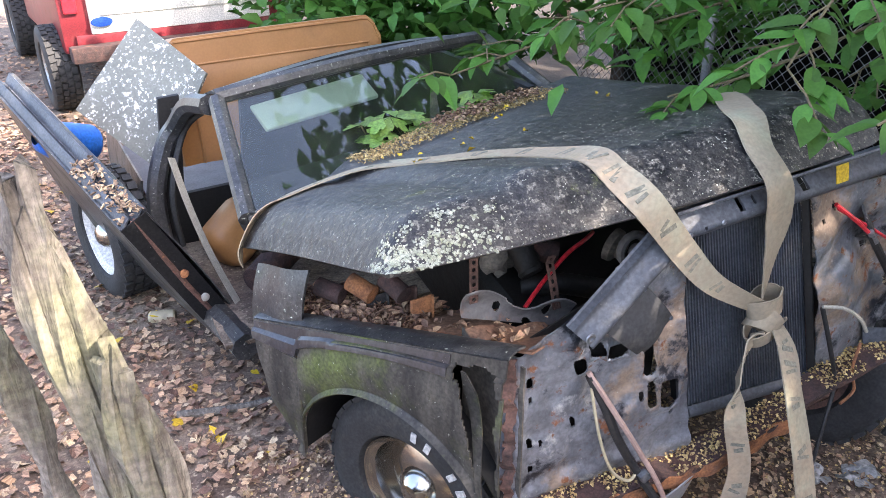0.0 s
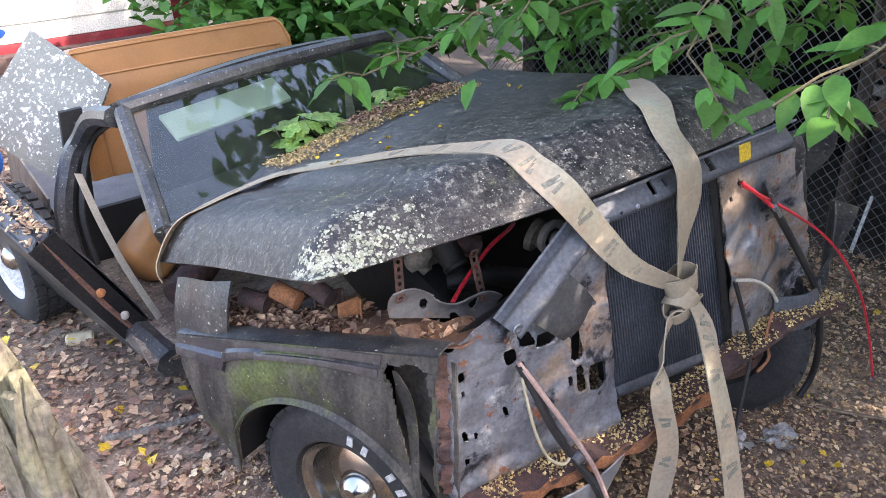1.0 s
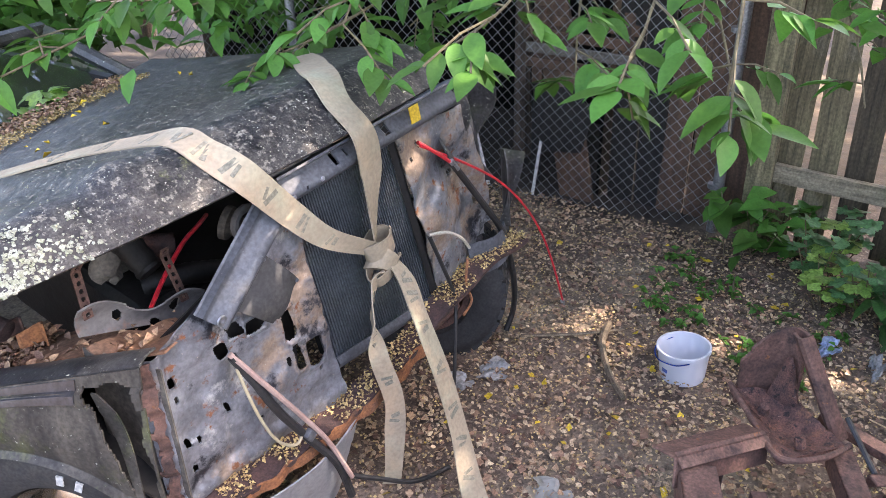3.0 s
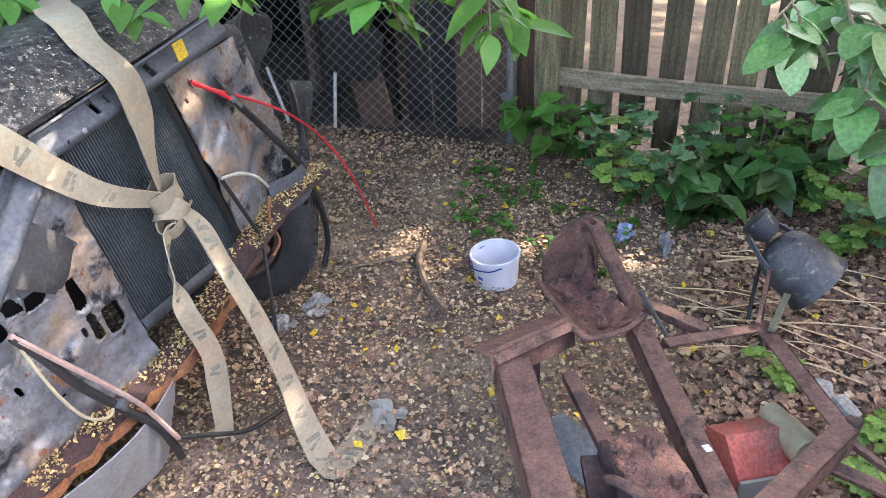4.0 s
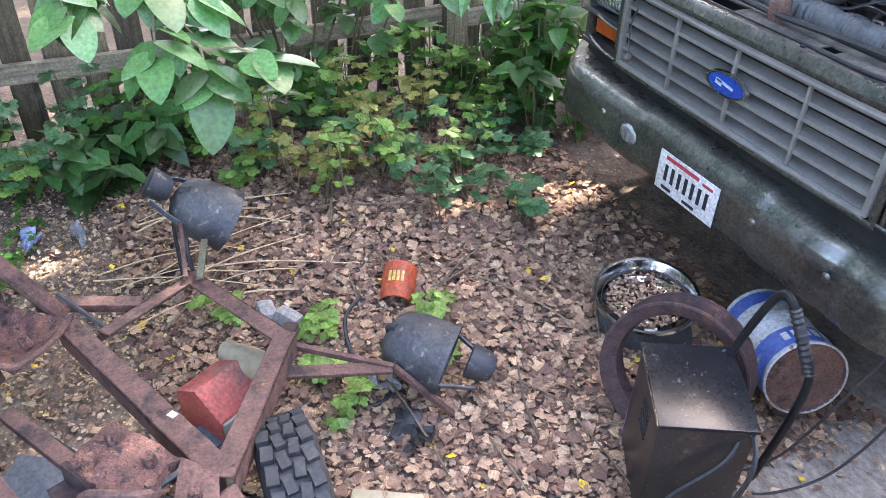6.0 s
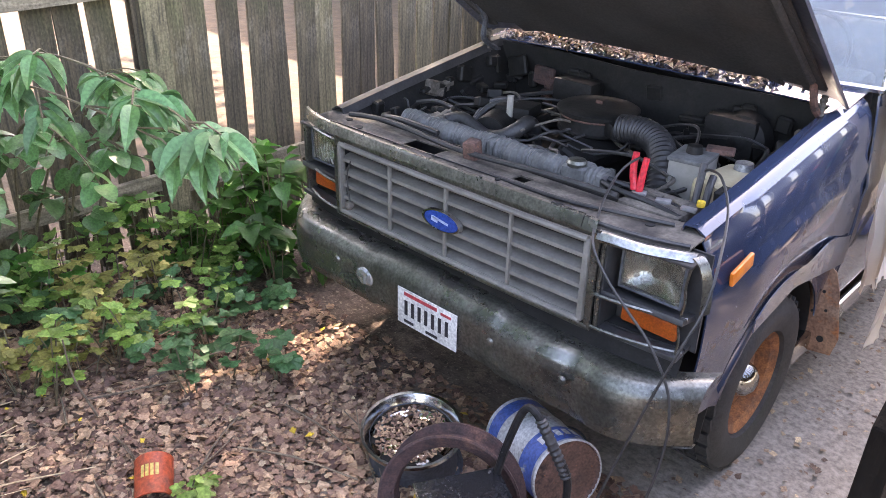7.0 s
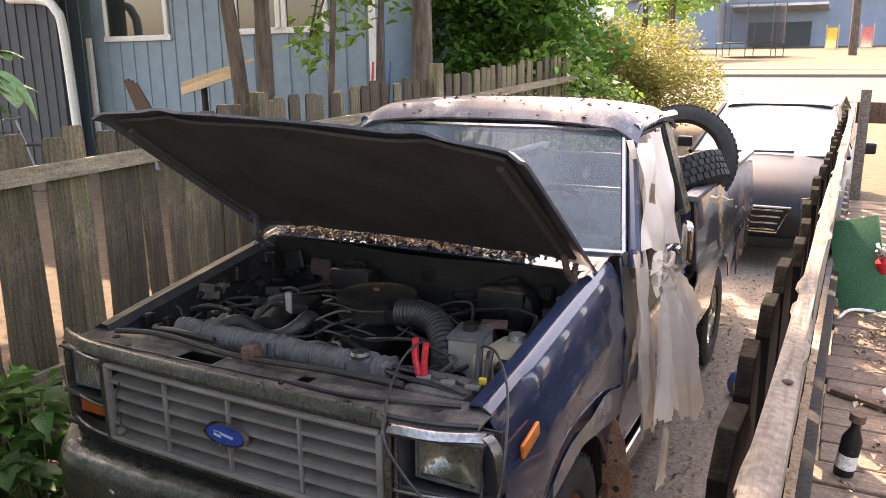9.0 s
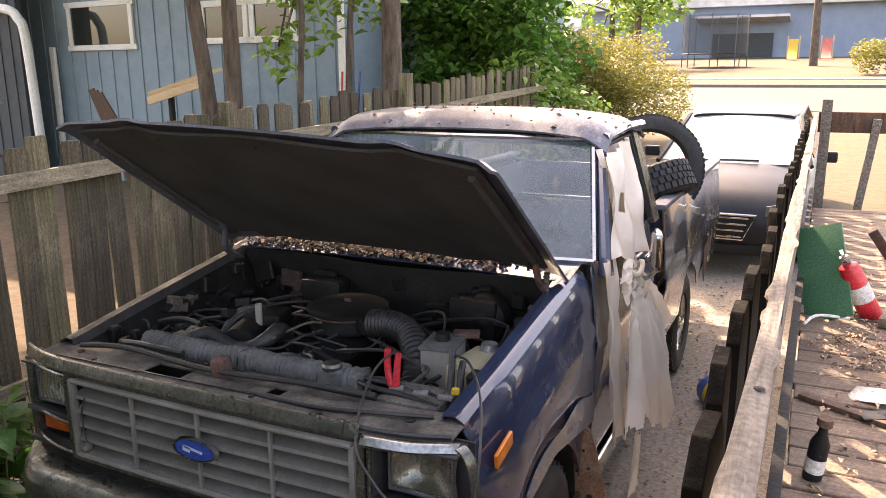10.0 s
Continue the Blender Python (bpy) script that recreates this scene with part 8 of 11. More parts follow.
def sedan(m):
    t = thing("sedan", "dark grey sedan parked behind the pickup", "car", m)
    part("body", bm_loft([ring(y, w, z0, z1) for y, w, z0, z1 in ((0.0, 0.72, 0.28, 0.62), (0.06, 0.84, 0.22, 0.74), (0.30, 0.92, 0.20, 0.88), (0.8, 0.94, 0.20, 0.97), (1.35, 0.95, 0.20, 1.04), (2.4, 0.95, 0.2, 1.06), (3.6, 0.95, 0.2, 1.08), (4.5, 0.93, 0.22, 1.08), (4.95, 0.86, 0.28, 1.0), (5.02, 0.78, 0.34, 0.9))]), M["car_paint"], t)
    part("roof", bm_loft([ring(y, w, z0, z1, 3.5) for y, w, z0, z1 in ((2.15, 0.60, 1.40, 1.50), (2.35, 0.66, 1.38, 1.535), (2.9, 0.68, 1.38, 1.55), (3.5, 0.66, 1.36, 1.52), (3.75, 0.60, 1.34, 1.47))]), M["car_paint"], t)
    part("windscreen", bm_sheet(lambda u, v: ((-0.80 + 1.60 * u) * (1 - 0.22 * v), 1.28 + 0.95 * v - 0.10 * math.sin(u * 3.14), 1.01 + 0.46 * v), 12, 6, 0.01), M["glare_pane"], t, "windscreen, sky glare put into its pale colour")
    part("rear_window", bm_sheet(lambda u, v: ((-0.78 + 1.56 * u) * (1 - 0.2 * v), 4.5 - 0.8 * v, 1.03 + 0.42 * v), 8, 4, 0.01), M["pane"], t)
    for s in (-1, 1):
        part("side_window", bm_sheet(lambda u, v: (s * (0.86 - 0.20 * v), 1.75 + 2.4 * u + (0.55 - 0.9 * u) * v * 0.9, 1.03 + 0.40 * v), 8, 4, 0.012), M["pane"], t)
        part("pillar", bm_tube([(s * 0.85, 1.25, 1.0), (s * 0.66, 2.2, 1.46), (s * 0.66, 3.6, 1.48), (s * 0.80, 4.5, 1.04)], 0.03, 6), M["car_paint"], t)
        mr = part("mirror", bm_box((0.18, 0.09, 0.13), pose(s * 1.02, 1.75, 1.05), 0.03, 3), M["car_paint"], t)
        part("headlight", bm_sheet(lambda u, v: (s * (0.50 + 0.34 * u), 0.05 + 0.28 * u * u - 0.02, 0.66 + 0.10 * v + 0.06 * u), 8, 4, 0.02), M["lens"], t, "clear headlight")
        for y in (0.95, 3.85):
            wheel(t, pose(s * 0.84, y, 0.33, 0, 0, 0 if s > 0 else 180), 0.33, 0.22, 0.22, M["galv"], M["chrome"])
    g = part("grille", bm_sheet(lambda u, v: ((-0.40 + 0.80 * u) * (1 - 0.25 * (1 - v)), -0.025, 0.42 + 0.24 * v), 6, 4, 0.03), M["black"], t, "chrome-barred grille")
    for k in range(4):
        part("grille_bar", bm_box((0.70 - 0.04 * (3 - k), 0.03, 0.018), pose(0, -0.045, 0.44 + 0.066 * k), 0.004), M["chrome"], g)
    part("grille_rim", bm_tube([(-0.42, -0.04, 0.67), (0.42, -0.04, 0.67), (0.30, -0.04, 0.41), (-0.30, -0.04, 0.41), (-0.42, -0.04, 0.67)], 0.014, 6), M["chrome"], g)
    part("lower_intake", bm_box((1.1, 0.05, 0.10), pose(0, 0.0, 0.30), 0.01), M["black"], t)
    part("wiper", bm_tube([(-0.5, 1.22, 1.03), (0.3, 1.24, 1.05)], 0.012, 6), M["black"], t)
    return t


sedan(pose(0.80, 6.75, ground_z(0, 6.75), SLOPE, 0, -1))

rt = thing("red_pickup", "old red and white pickup seen from behind", "pickup truck", pose(0.55, -9.5, 0.1, 0, 0, 5))
part("bed", bm_box((2.0, 2.4, 0.75), pose(0, -1.2, 0.92), 0.04), M["red_paint"], rt)
tg = part("tailgate", bm_box((1.58, 0.05, 0.56), pose(-0.02, 0.02, 0.98), 0.015), M["white_paint"], rt, "chalky white tailgate with blue oval")
part("tailgate_panel", bm_box((1.40, 0.02, 0.34), pose(-0.02, 0.05, 1.02), 0.01), M["white_paint"], tg)
part("badge", bm_lathe([(0, 0.012), (0.085, 0.008), (0.09, 0)], 28, pose(0.68, 0.06, 0.80, -90, 0, 0) @ Matrix.Diagonal((1, 0.45, 1, 1))), M["badge"], tg, "blue oval badge")
for s in (-1, 1):
    part("tail_light", bm_box((0.11, 0.06, 0.34), pose(s * 0.90, 0.0, 1.05), 0.012), M["red"], rt, "red tail light")
    wheel(rt, pose(s * 1.03, -0.42, 0.38, 0, 0, 0 if s > 0 else 180), 0.37, 0.24, 0.22, M["galv"], M["chrome"])
    wheel(rt, pose(s * 1.0, -3.2, 0.38, 0, 0, 0 if s > 0 else 180), 0.37, 0.24, 0.22, M["galv"], M["chrome"])
part("rear_bumper", bm_box((1.95, 0.16, 0.13), pose(0, 0.10, 0.56), 0.02), M["rust_dark"], rt, "rusty dark step bumper")
part("lower_panel", bm_box((1.8, 0.04, 0.12), pose(0, 0.02, 0.64), 0.01), M["red_paint"], rt)
part("cab", bm_box((1.9, 1.6, 0.9), pose(0, -3.2, 0.95), 0.05), M["red_paint"], rt)
part("cab_top", bm_box((1.6, 1.2, 0.55), pose(0, -3.3, 1.65), 0.1, 3), M["white_paint"], rt)

# ---- trampoline and play things across the street ----
tr = thing("trampoline", "netted round trampoline on the dry lawn", "trampoline", pose(-6.2, 63, ground_z(0, 63)))
part("mat", bm_lathe([(0, 1.0), (2.3, 1.0), (2.4, 1.05), (2.45, 1.0)], 24), M["black"], tr)
for k in range(8):
    a = 2 * math.pi * k / 8
    part("pole", bm_tube([(2.4 * math.cos(a), 2.4 * math.sin(a), 0), (2.4 * math.cos(a), 2.4 * math.sin(a), 3.9)], 0.04, 6), M["dark_metal"], tr)
part("net", bm_lathe([(2.4, 1.05), (2.4, 3.85)], 24), M["tramp"], tr)
for x, y, mt, lab in ((-1.2, 78, "leaf_yellow", "yellow plastic play slide"), (1.6, 78, "red_metal", "red and white play house"), (-13.2, 60, "wood_new", "wooden play set slide")):
    p = thing("play_set", lab + " on the far lawn", "play equipment", pose(x, y, ground_z(0, y)), "play equipment across the street")
    part("slide", bm_sheet(lambda u, v: (-0.4 + 0.8 * v, -1.2 + 2.2 * u, 1.8 * u * u + 0.1), 8, 3, 0.06), M[mt], p)
    for s in (-0.5, 0.5):
        part("post", bm_box((0.1, 0.1, 2.2), pose(s, 1.1, 1.1)), M["wood_new"], p)
bh_ = thing("basketball_hoop", "basketball hoop on a dark pole", "basketball hoop", pose(-16.0, 57, ground_z(0, 57)))
part("pole", bm_tube([(0, 0, 0), (0, 0, 3.3)], 0.08, 8), M["dark_metal"], bh_)
part("backboard", bm_box((1.4, 0.06, 0.9), pose(0.3, -0.3, 3.4)), M["trim"], bh_)
part("net", bm_lathe([(0.22, 0.0), (0.14, -0.4)], 12, pose(0.3, -0.6, 3.05)), M["trim"], bh_)

# bits beside the house
bnch = thing("saw_bench", "pale new wooden plank box on a stand by the house", "bench", pose(-6.9, 7.2, 0))
part("top", bm_box((1.15, 0.42, 0.06), pose(0.1, 0, 1.97, 12, -14, 0), 0.008), M["wood_new"], bnch)
part("side", bm_box((1.15, 0.03, 0.12), pose(0.1, -0.20, 1.83, 0, -14, 0), 0.006), M["wood_new"], bnch)
for x in (-0.2, 0.45):
    part("leg", bm_box((0.07, 0.07, 1.75), pose(x, 0.0, 0.88), 0.006), M["bucket_blue"] if x > 0 else M["wood_dark"], bnch)
for k in range(3):
    single("propped_plank", bm_box((0.12, 0.03, 1.9), None, 0.005), M["wood_brown"], "brown plank propped against the house", "plank", pose(-8.6 + 0.18 * k, 7.4, 0.95, 8, -16 - 6 * k, 0), "propped planks")
bi = thing("bicycle", "dark bicycle parked beside the house", "bicycle", pose(-11.2, 6.35, ground_z(-11.2, 6.35), 0, 0, 35) @ Matrix.Scale(1.25, 4))
for x in (-0.52, 0.52):
    part("wheel", bm_tube([(x + 0.33 * math.cos(a), 0, 0.33 + 0.33 * math.sin(a)) for a in [2 * math.pi * k / 28 for k in range(29)]], 0.022, 6), M["rubber"], bi)
part("frame", bm_tube([(-0.52, 0, 0.33), (-0.18, 0, 0.80), (0.38, 0, 0.85), (-0.05, 0, 0.33), (-0.18, 0, 0.80)], 0.018, 6), M["black_gloss"], bi)
part("fork", bm_tube([(0.52, 0, 0.33), (0.38, 0, 0.85), (0.34, 0, 1.0)], 0.016, 6), M["galv"], bi)
part("handlebar", bm_tube([(0.30, -0.28, 1.02), (0.34, 0, 1.0), (0.30, 0.28, 1.02)], 0.014, 6), M["galv"], bi)
part("saddle", bm_box((0.24, 0.12, 0.05), pose(-0.22, 0, 0.93), 0.02), M["black"], bi)
for k, (x, mt) in enumerate(((-4.9, "red"), (-4.6, "badge"))):
    single("tool_handle", bm_tube([(0, 0, 0), (0.08, 0.1, 1.9)], 0.018, 6), M[mt], "long coloured tool handle leaning on the house", "tool", pose(x, HWY - 0.4, 0.2, 0, 0, 0), "garden tools by the house")

# ---- rusty axle frame ----
ax = thing("steel_frame", "rusty brown steel frame with bolted plates lying in the yard", "steel frame")
def bar(p, q, w, h, name="bar", mt="rust", roll=0.0, lab=""):
    p, q = Vector(p), Vector(q)
    d = (q - p)
    m = Matrix.Translation((p + q) / 2) @ d.to_track_quat('X', 'Z').to_matrix().to_4x4() @ pose(0, 0, 0, roll, 0, 0)
    return part(name, bm_box((d.length, w, h), m, min(w, h) * 0.12, 2), M[mt], ax, lab)
def angle_iron(p, q, w, t=0.008, roll=0.0, mt="rust"):
    p, q = Vector(p), Vector(q)
    d = (q - p)
    m = Matrix.Translation((p + q) / 2) @ d.to_track_quat('X', 'Z').to_matrix().to_4x4() @ pose(0, 0, 0, roll, 0, 0)
    b = bm_box((d.length, w, t), m @ pose(0, 0, 0), 0.002, 1)
    bm_box((d.length, t, w), m @ pose(0, -w / 2 + t / 2, -w / 2 + t / 2), 0.002, 1, b)
    return part("angle_iron", b, M[mt], ax)
FZ = 0.40
def on(x, y, dz=0.0):
    """A point on the tilted top of the frame, which rests on tyres at its near end."""
    return Vector((x, y, 0.294 + 0.177 * x - 0.088 * y + dz))
def quad_sheet(a, c, d, e, nu, nv, thick, rough=0.0, sag=0.0, keep=None):
    def fn(u, v):
        p = Vector(a).lerp(Vector(c), u).lerp(Vector(d).lerp(Vector(e), u), v)
        p.z += rough * noise.noise(p * 26) + 0.4 * rough * noise.noise(p * 70) - sag * math.sin(u * 3.14) * math.sin(v * 3.14)
        return p
    return bm_sheet(fn, nu, nv, thick, keep=keep)
angle_iron(on(0.115, -2.360), on(0.715, -2.095), 0.098)
angle_iron(on(0.150, -2.440, 0.02), on(-0.150, -2.268, 0.02), 0.088, roll=-16)
part("channel_lip", bm_strip([on(0.165, -2.395, 0.026), on(-0.120, -2.232, 0.026)], (0.2, 0.9, -0.5), 0.045, 0.008), M["rust"], ax)
angle_iron(on(-0.262, -2.055), on(0.535, -1.763), 0.064)
angle_iron(on(0.548, -1.768), on(0.030, -1.487), 0.062)
angle_iron(on(0.062, -1.497), on(-0.442, -1.690), 0.056)
angle_iron(on(-0.425, -1.668), on(-0.172, -1.962), 0.042)
bar(on(-0.42, -2.13), on(-0.332, -1.845, -0.02), 0.045, 0.03)
bar(on(0.562, -1.756, -0.035), on(0.045, -1.472, -0.035), 0.014, 0.075, "mossy_edge", "moss")
bar(on(0.085, -2.205, -0.03), on(0.385, -2.045, -0.03), 0.040, 0.026, "inner_bar", "rust")
bar(on(0.10, -2.155, -0.10), on(0.36, -1.99, -0.12), 0.018, 0.018, "rod", "black")
part("spring_hanger", bm_sheet(lambda u, v: (-0.345 - 0.075 * math.sin(u * 2.6), -2.372 + 0.165 * u, 0.405 + 0.02 * u + (0.175 + 0.095 * math.sin(u * 1.9)) * v), 16, 14, 0.010, keep=lambda u, v: (u - 0.05) ** 2 + (1 - v) ** 2 > 0.004), M["rust"], ax, "curved rusty spring hanger")
part("hanger_arm", bm_sheet(lambda u, v: Vector((-0.39, -2.228, 0.690)).lerp(Vector((-0.350, -2.070, 0.405)), u) + Vector((0.012, -0.045, 0.0)) * (v - 0.5) + Vector((0.03 * math.sin(v * 3.1), 0, 0)), 16, 6, 0.010), M["rust"], ax, "rusty hanger arm")
hg = part("hanger_plate", quad_sheet(on(-0.325, -2.385, 0.02), on(-0.050, -2.185, 0.01), on(-0.430, -2.250, 0.03), on(-0.250, -2.040, 0.02), 30, 26, 0.012, 0.010, 0.05), M["rust_pit"], ax, "pitted rusty hanger plate")
part("plate_rim", bm_tube(curve_pts([on(-0.33, -2.39, 0.035), on(-0.18, -2.275, 0.015), on(-0.05, -2.185, 0.025), on(-0.13, -2.09, 0.03), on(-0.25, -2.035, 0.035)], 6), 0.009, 7), M["rust"], hg)
part("hanger_horn", bm_sheet(lambda u, v: (-0.375 + 0.02 * (u - 0.5), -2.300 + 0.12 * u + (0.5 - u) * 0.105 * v, 0.41 + 0.185 * v + 0.01 * math.sin(u * 6)), 10, 14, 0.012), M["rust_pit"], ax, "pointed rusty horn")
part("clamp_plate", quad_sheet(on(0.405, -2.065, 0.035), on(0.312, -1.962, 0.035), on(0.585, -1.968, 0.02), on(0.475, -1.842, 0.02), 26, 22, 0.026, 0.009, -0.01), M["rust_pit"], ax, "thick pitted rusty clamp plate")
part("clamp_side", quad_sheet(on(0.395, -2.072, 0.035), on(0.575, -1.972, 0.02), on(0.395, -2.080, -0.06), on(0.575, -1.985, -0.08), 16, 8, 0.012, 0.006), M["rust_dark"], ax)
part("u_bolt", bm_tube(curve_pts([on(0.49, -2.045, 0.0), on(0.535, -2.015, 0.045), on(0.585, -1.94, 0.06), on(0.575, -1.895, 0.04)], 6), 0.012, 8), M["rust"], ax, "rusty bolt strap")
part("end_plate", quad_sheet(on(0.470, -1.838, 0.022), on(0.552, -1.772, 0.012), on(0.645, -1.885, 0.0), on(0.640, -1.795, -0.01), 12, 12, 0.012, 0.006, -0.012), M["rust"], ax, "bent rusty end plate")
part("mossy_plate", quad_sheet(on(0.665, -1.895, 0.0), on(0.575, -1.748, -0.005), on(0.725, -1.845, -0.11), on(0.640, -1.715, -0.10), 12, 10, 0.014, 0.006), M["rust"], ax, "bent lower end plate")
angle_iron(on(0.79, -2.16, -0.01), on(0.600, -1.975, -0.01), 0.085)
angle_iron(on(0.62, -1.99, -0.03), on(0.735, -1.88, -0.05), 0.07)
part("spring_leaf", bm_strip([on(0.40, -2.09, -0.03), on(0.52, -2.05, -0.05), on(0.62, -1.97, -0.04)], (0.3, 1, 0), 0.06, 0.02), M["rust_dark"], ax)
for x, y, z in ((-0.265, -2.275, 0.03), (-0.165, -2.150, 0.025), (0.385, -1.965, 0.06), (0.575, -1.905, 0.05), (0.48, -1.90, 0.05), (0.44, -2.02, 0.055), (0.60, -1.83, 0.02)):
    bo = part("bolt", bm_cyl(0.017, 0.014, 0.030, Matrix.Translation(on(x, y, z - 0.012)) @ pose(0, 0, 0, rnd(-15, 15), rnd(-15, 15), 0), 6), M["rust_pit"], ax)
bar((0.04, -1.50, FZ - 0.0), (0.165, -1.21, 0.30), 0.018, 0.018, "arm")
bar((0.165, -1.21, 0.30), (0.27, -1.06, 0.13), 0.018, 0.018, "arm")
bar((0.14, -1.54, FZ - 0.01), (0.165, -1.22, 0.30), 0.045, 0.012, "arm")
bar(on(0.05, -1.50, -0.02), on(-0.03, -1.455, -0.03), 0.04, 0.04, "stub", "rust_dark")
bar((-0.38, -1.70, FZ), (-0.70, -1.66, 0.40), 0.014, 0.014, "arm")
bar((-0.36, -1.66, FZ), (-0.62, -1.60, 0.36), 0.022, 0.010, "arm", "moss")
part("black_rod", bm_tube([on(-0.34, -2.06, 0.07), on(-0.205, -1.945, -0.02)], 0.008, 6), M["hose"], ax)
part("paint_spot", bm_box((0.024, 0.018, 0.002), Matrix.Translation(on(0.290, -1.835, 0.007)) @ pose(0, 0, 0, 0, -10, 30)), M["plate"], ax)
for p in ((-0.10, -2.35, 0), (0.56, -2.12, 0), (0.40, -1.78, 0)):
    part("block", bm_box((0.05, 0.05, 0.34), pose(p[0], p[1], 0.26), 0.01), M["rust_dark"], ax)
loose_tyre(lean((0.515, -1.60, 0.258), (0.06, 0.995, 0.05)), "black tyre with knobbly tread under the steel frame", 0.26, 0.145, 0.15, 26, "tyres round the frame")
loose_tyre(pose(0.50, -2.00, 0.17, 0, 88, 20), "dirty black tyre lying flat beneath the frame", 0.23, 0.15, 0.12, 22, "tyres round the frame")
single("grey_board", bm_box((0.10, 0.34, 0.012), None, 0.002), M["slate"], "grey slate coloured board under the frame", "board", pose(0.10, -1.88, 0.125, 3, 4, 22))
single("grey_board", bm_box((0.14, 0.30, 0.012), None, 0.002), M["slate"], "grey slate coloured board under the frame", "board", pose(0.20, -2.13, 0.29, -4, 4, -30))
rb = thing("red_tool_box", "faded red and grey metal box under the frame", "tool box", pose(-0.03, -1.69, 0.10, 0, 0, 28))
part("body", bm_prism([(-0.10, 0), (0.10, 0), (0.10, 0.12), (0.0, 0.19), (-0.10, 0.13)], 0.19, pose(0, -0.09, 0), None, 0.008), M["red_metal"], rb)
part("side_plate", bm_box((0.012, 0.17, 0.11), pose(0.106, 0, 0.06), 0.003), M["tank_grey"], rb)
part("flange", bm_box((0.22, 0.06, 0.05), pose(-0.02, 0.14, 0.10, 0, 0, 14), 0.008), M["red_metal"], rb)
single("grey_pipe", bm_lathe([(0.0, 0), (0.036, 0.0), (0.038, 0.05), (0.046, 0.09), (0.05, 0.20), (0.046, 0.205), (0.0, 0.20)], 20), M["tank_tan"], "short mossy grey pipe lying by the red box", "pipe", pose(-0.17, -1.64, 0.24, 80, 0, 118))

# bucket and cans
bk = thing("bucket", "small white plastic bucket standing on the leaf litter", "bucket", pose(-0.795, -2.648, 0.105, 3, -2, 30) @ Matrix.Scale(0.9, 4))
part("pail", bm_lathe([(0.0, 0.006), (0.086, 0.006), (0.090, 0.0), (0.094, 0.0), (0.108, 0.138), (0.114, 0.138), (0.114, 0.150), (0.105, 0.150), (0.103, 0.132), (0.090, 0.012), (0.0, 0.012)], 40), M["white_plastic"], bk)
part("wire_handle", bm_tube(curve_pts([(0.112, 0.0, 0.13), (0.104, -0.06, 0.12), (0.03, -0.116, 0.11), (-0.06, -0.10, 0.12), (-0.112, 0.0, 0.13)], 8), 0.003, 6), M["badge"], bk)
part("label_marks", bm_sheet(lambda u, v: (0.1005 * math.cos(-1.2 + 0.3 * u), 0.1005 * math.sin(-1.2 + 0.3 * u), 0.050 + 0.018 * v), 8, 2, 0.001), M["bucket_blue"], bk)
b = bmesh.new()
random.seed(41)
for k in range(14):
    a, r = rnd(0, 6.3), rnd(0, 0.07)
    bm_box((rnd(0.006, 0.018), rnd(0.004, 0.012), 0.003), pose(r * math.cos(a), r * math.sin(a), 0.016, rnd(-20, 20), rnd(-20, 20), rnd(0, 360)), bm=b)
tagged(part("seeds", b, M["leaf_dry"], bk), kind="stuff")
cn = thing("food_can", "rusty orange tin can lying in the leaves", "can", pose(-0.43, -0.94, 0.155, 108, 0, 60))
part("tin", bm_lathe([(0.0, 0.004), (0.060, 0.004), (0.064, 0.0), (0.066, 0.004), (0.064, 0.01), (0.064, 0.15), (0.066, 0.155), (0.062, 0.157), (0.060, 0.15), (0.060, 0.02), (0.0, 0.014)], 32), M["can_orange"], cn)
for k in range(4):
    part("printed_bar", bm_sheet(lambda u, v: (0.0652 * math.cos(1.2 + 0.25 * k + 0.16 * u), 0.0652 * math.sin(1.2 + 0.25 * k + 0.16 * u), 0.045 + 0.045 * v), 4, 2, 0.0008), M["can_yellow"], cn)
bc = thing("drink_can", "pale crushed drink can on the ground", "can", pose(1.46, -5.52, 0.125, 90, 0, 70))
part("tin", bm_lathe([(0, 0), (0.024, 0.0), (0.032, 0.008), (0.033, 0.06), (0.031, 0.08), (0.033, 0.11), (0.025, 0.122), (0, 0.12)], 24), M["tank_tan"], bc)
part("lid", bm_lathe([(0, 0.124), (0.024, 0.123), (0.026, 0.118)], 20), M["galv"], bc)

# work lamps
def work_lamp(m, label, back=False):
    t = thing("work_lamp", label, "lamp", m, "work lamps by the frame")
    part("shell", bm_lathe([(0.0, 0.0), (0.04, 0.003), (0.075, 0.018), (0.098, 0.05), (0.110, 0.10), (0.113, 0.19), (0.119, 0.20), (0.119, 0.214), (0.107, 0.214), (0.10, 0.20)], 36), M["grey_plastic"], t)
    part("lens", bm_lathe([(0.0, 0.20), (0.09, 0.203)], 30), M["black"], t)
    part("cable_gland", bm_cyl(0.018, 0.014, 0.04, pose(0, 0.05, 0.01, -50, 0, 0), 12), M["hose"], t)
    s = part("small_lamp", bm_lathe([(0.0, 0.0), (0.035, 0.006), (0.05, 0.03), (0.055, 0.075), (0.058, 0.085), (0.05, 0.09), (0.0, 0.088)], 28, pose(0.02, 0.0, -0.01, 180, 0, 0) if back else pose(0.03, 0.0, 0.36, 180, 0, 0)), M["grey_plastic"], t)
    for dx in (-0.07, 0.07):
        part("bracket", bm_strip([(dx * 1.6, 0, 0.16), (dx * 1.1, 0, 0.25), (dx * 0.75, 0, 0.32)] if not back else [(dx * 1.5, 0, 0.10), (dx * 1.2, 0, 0.0), (dx * 0.8, 0, -0.07)], (0, 1, 0), 0.022, 0.005), M["dark_metal"], t)
    return t
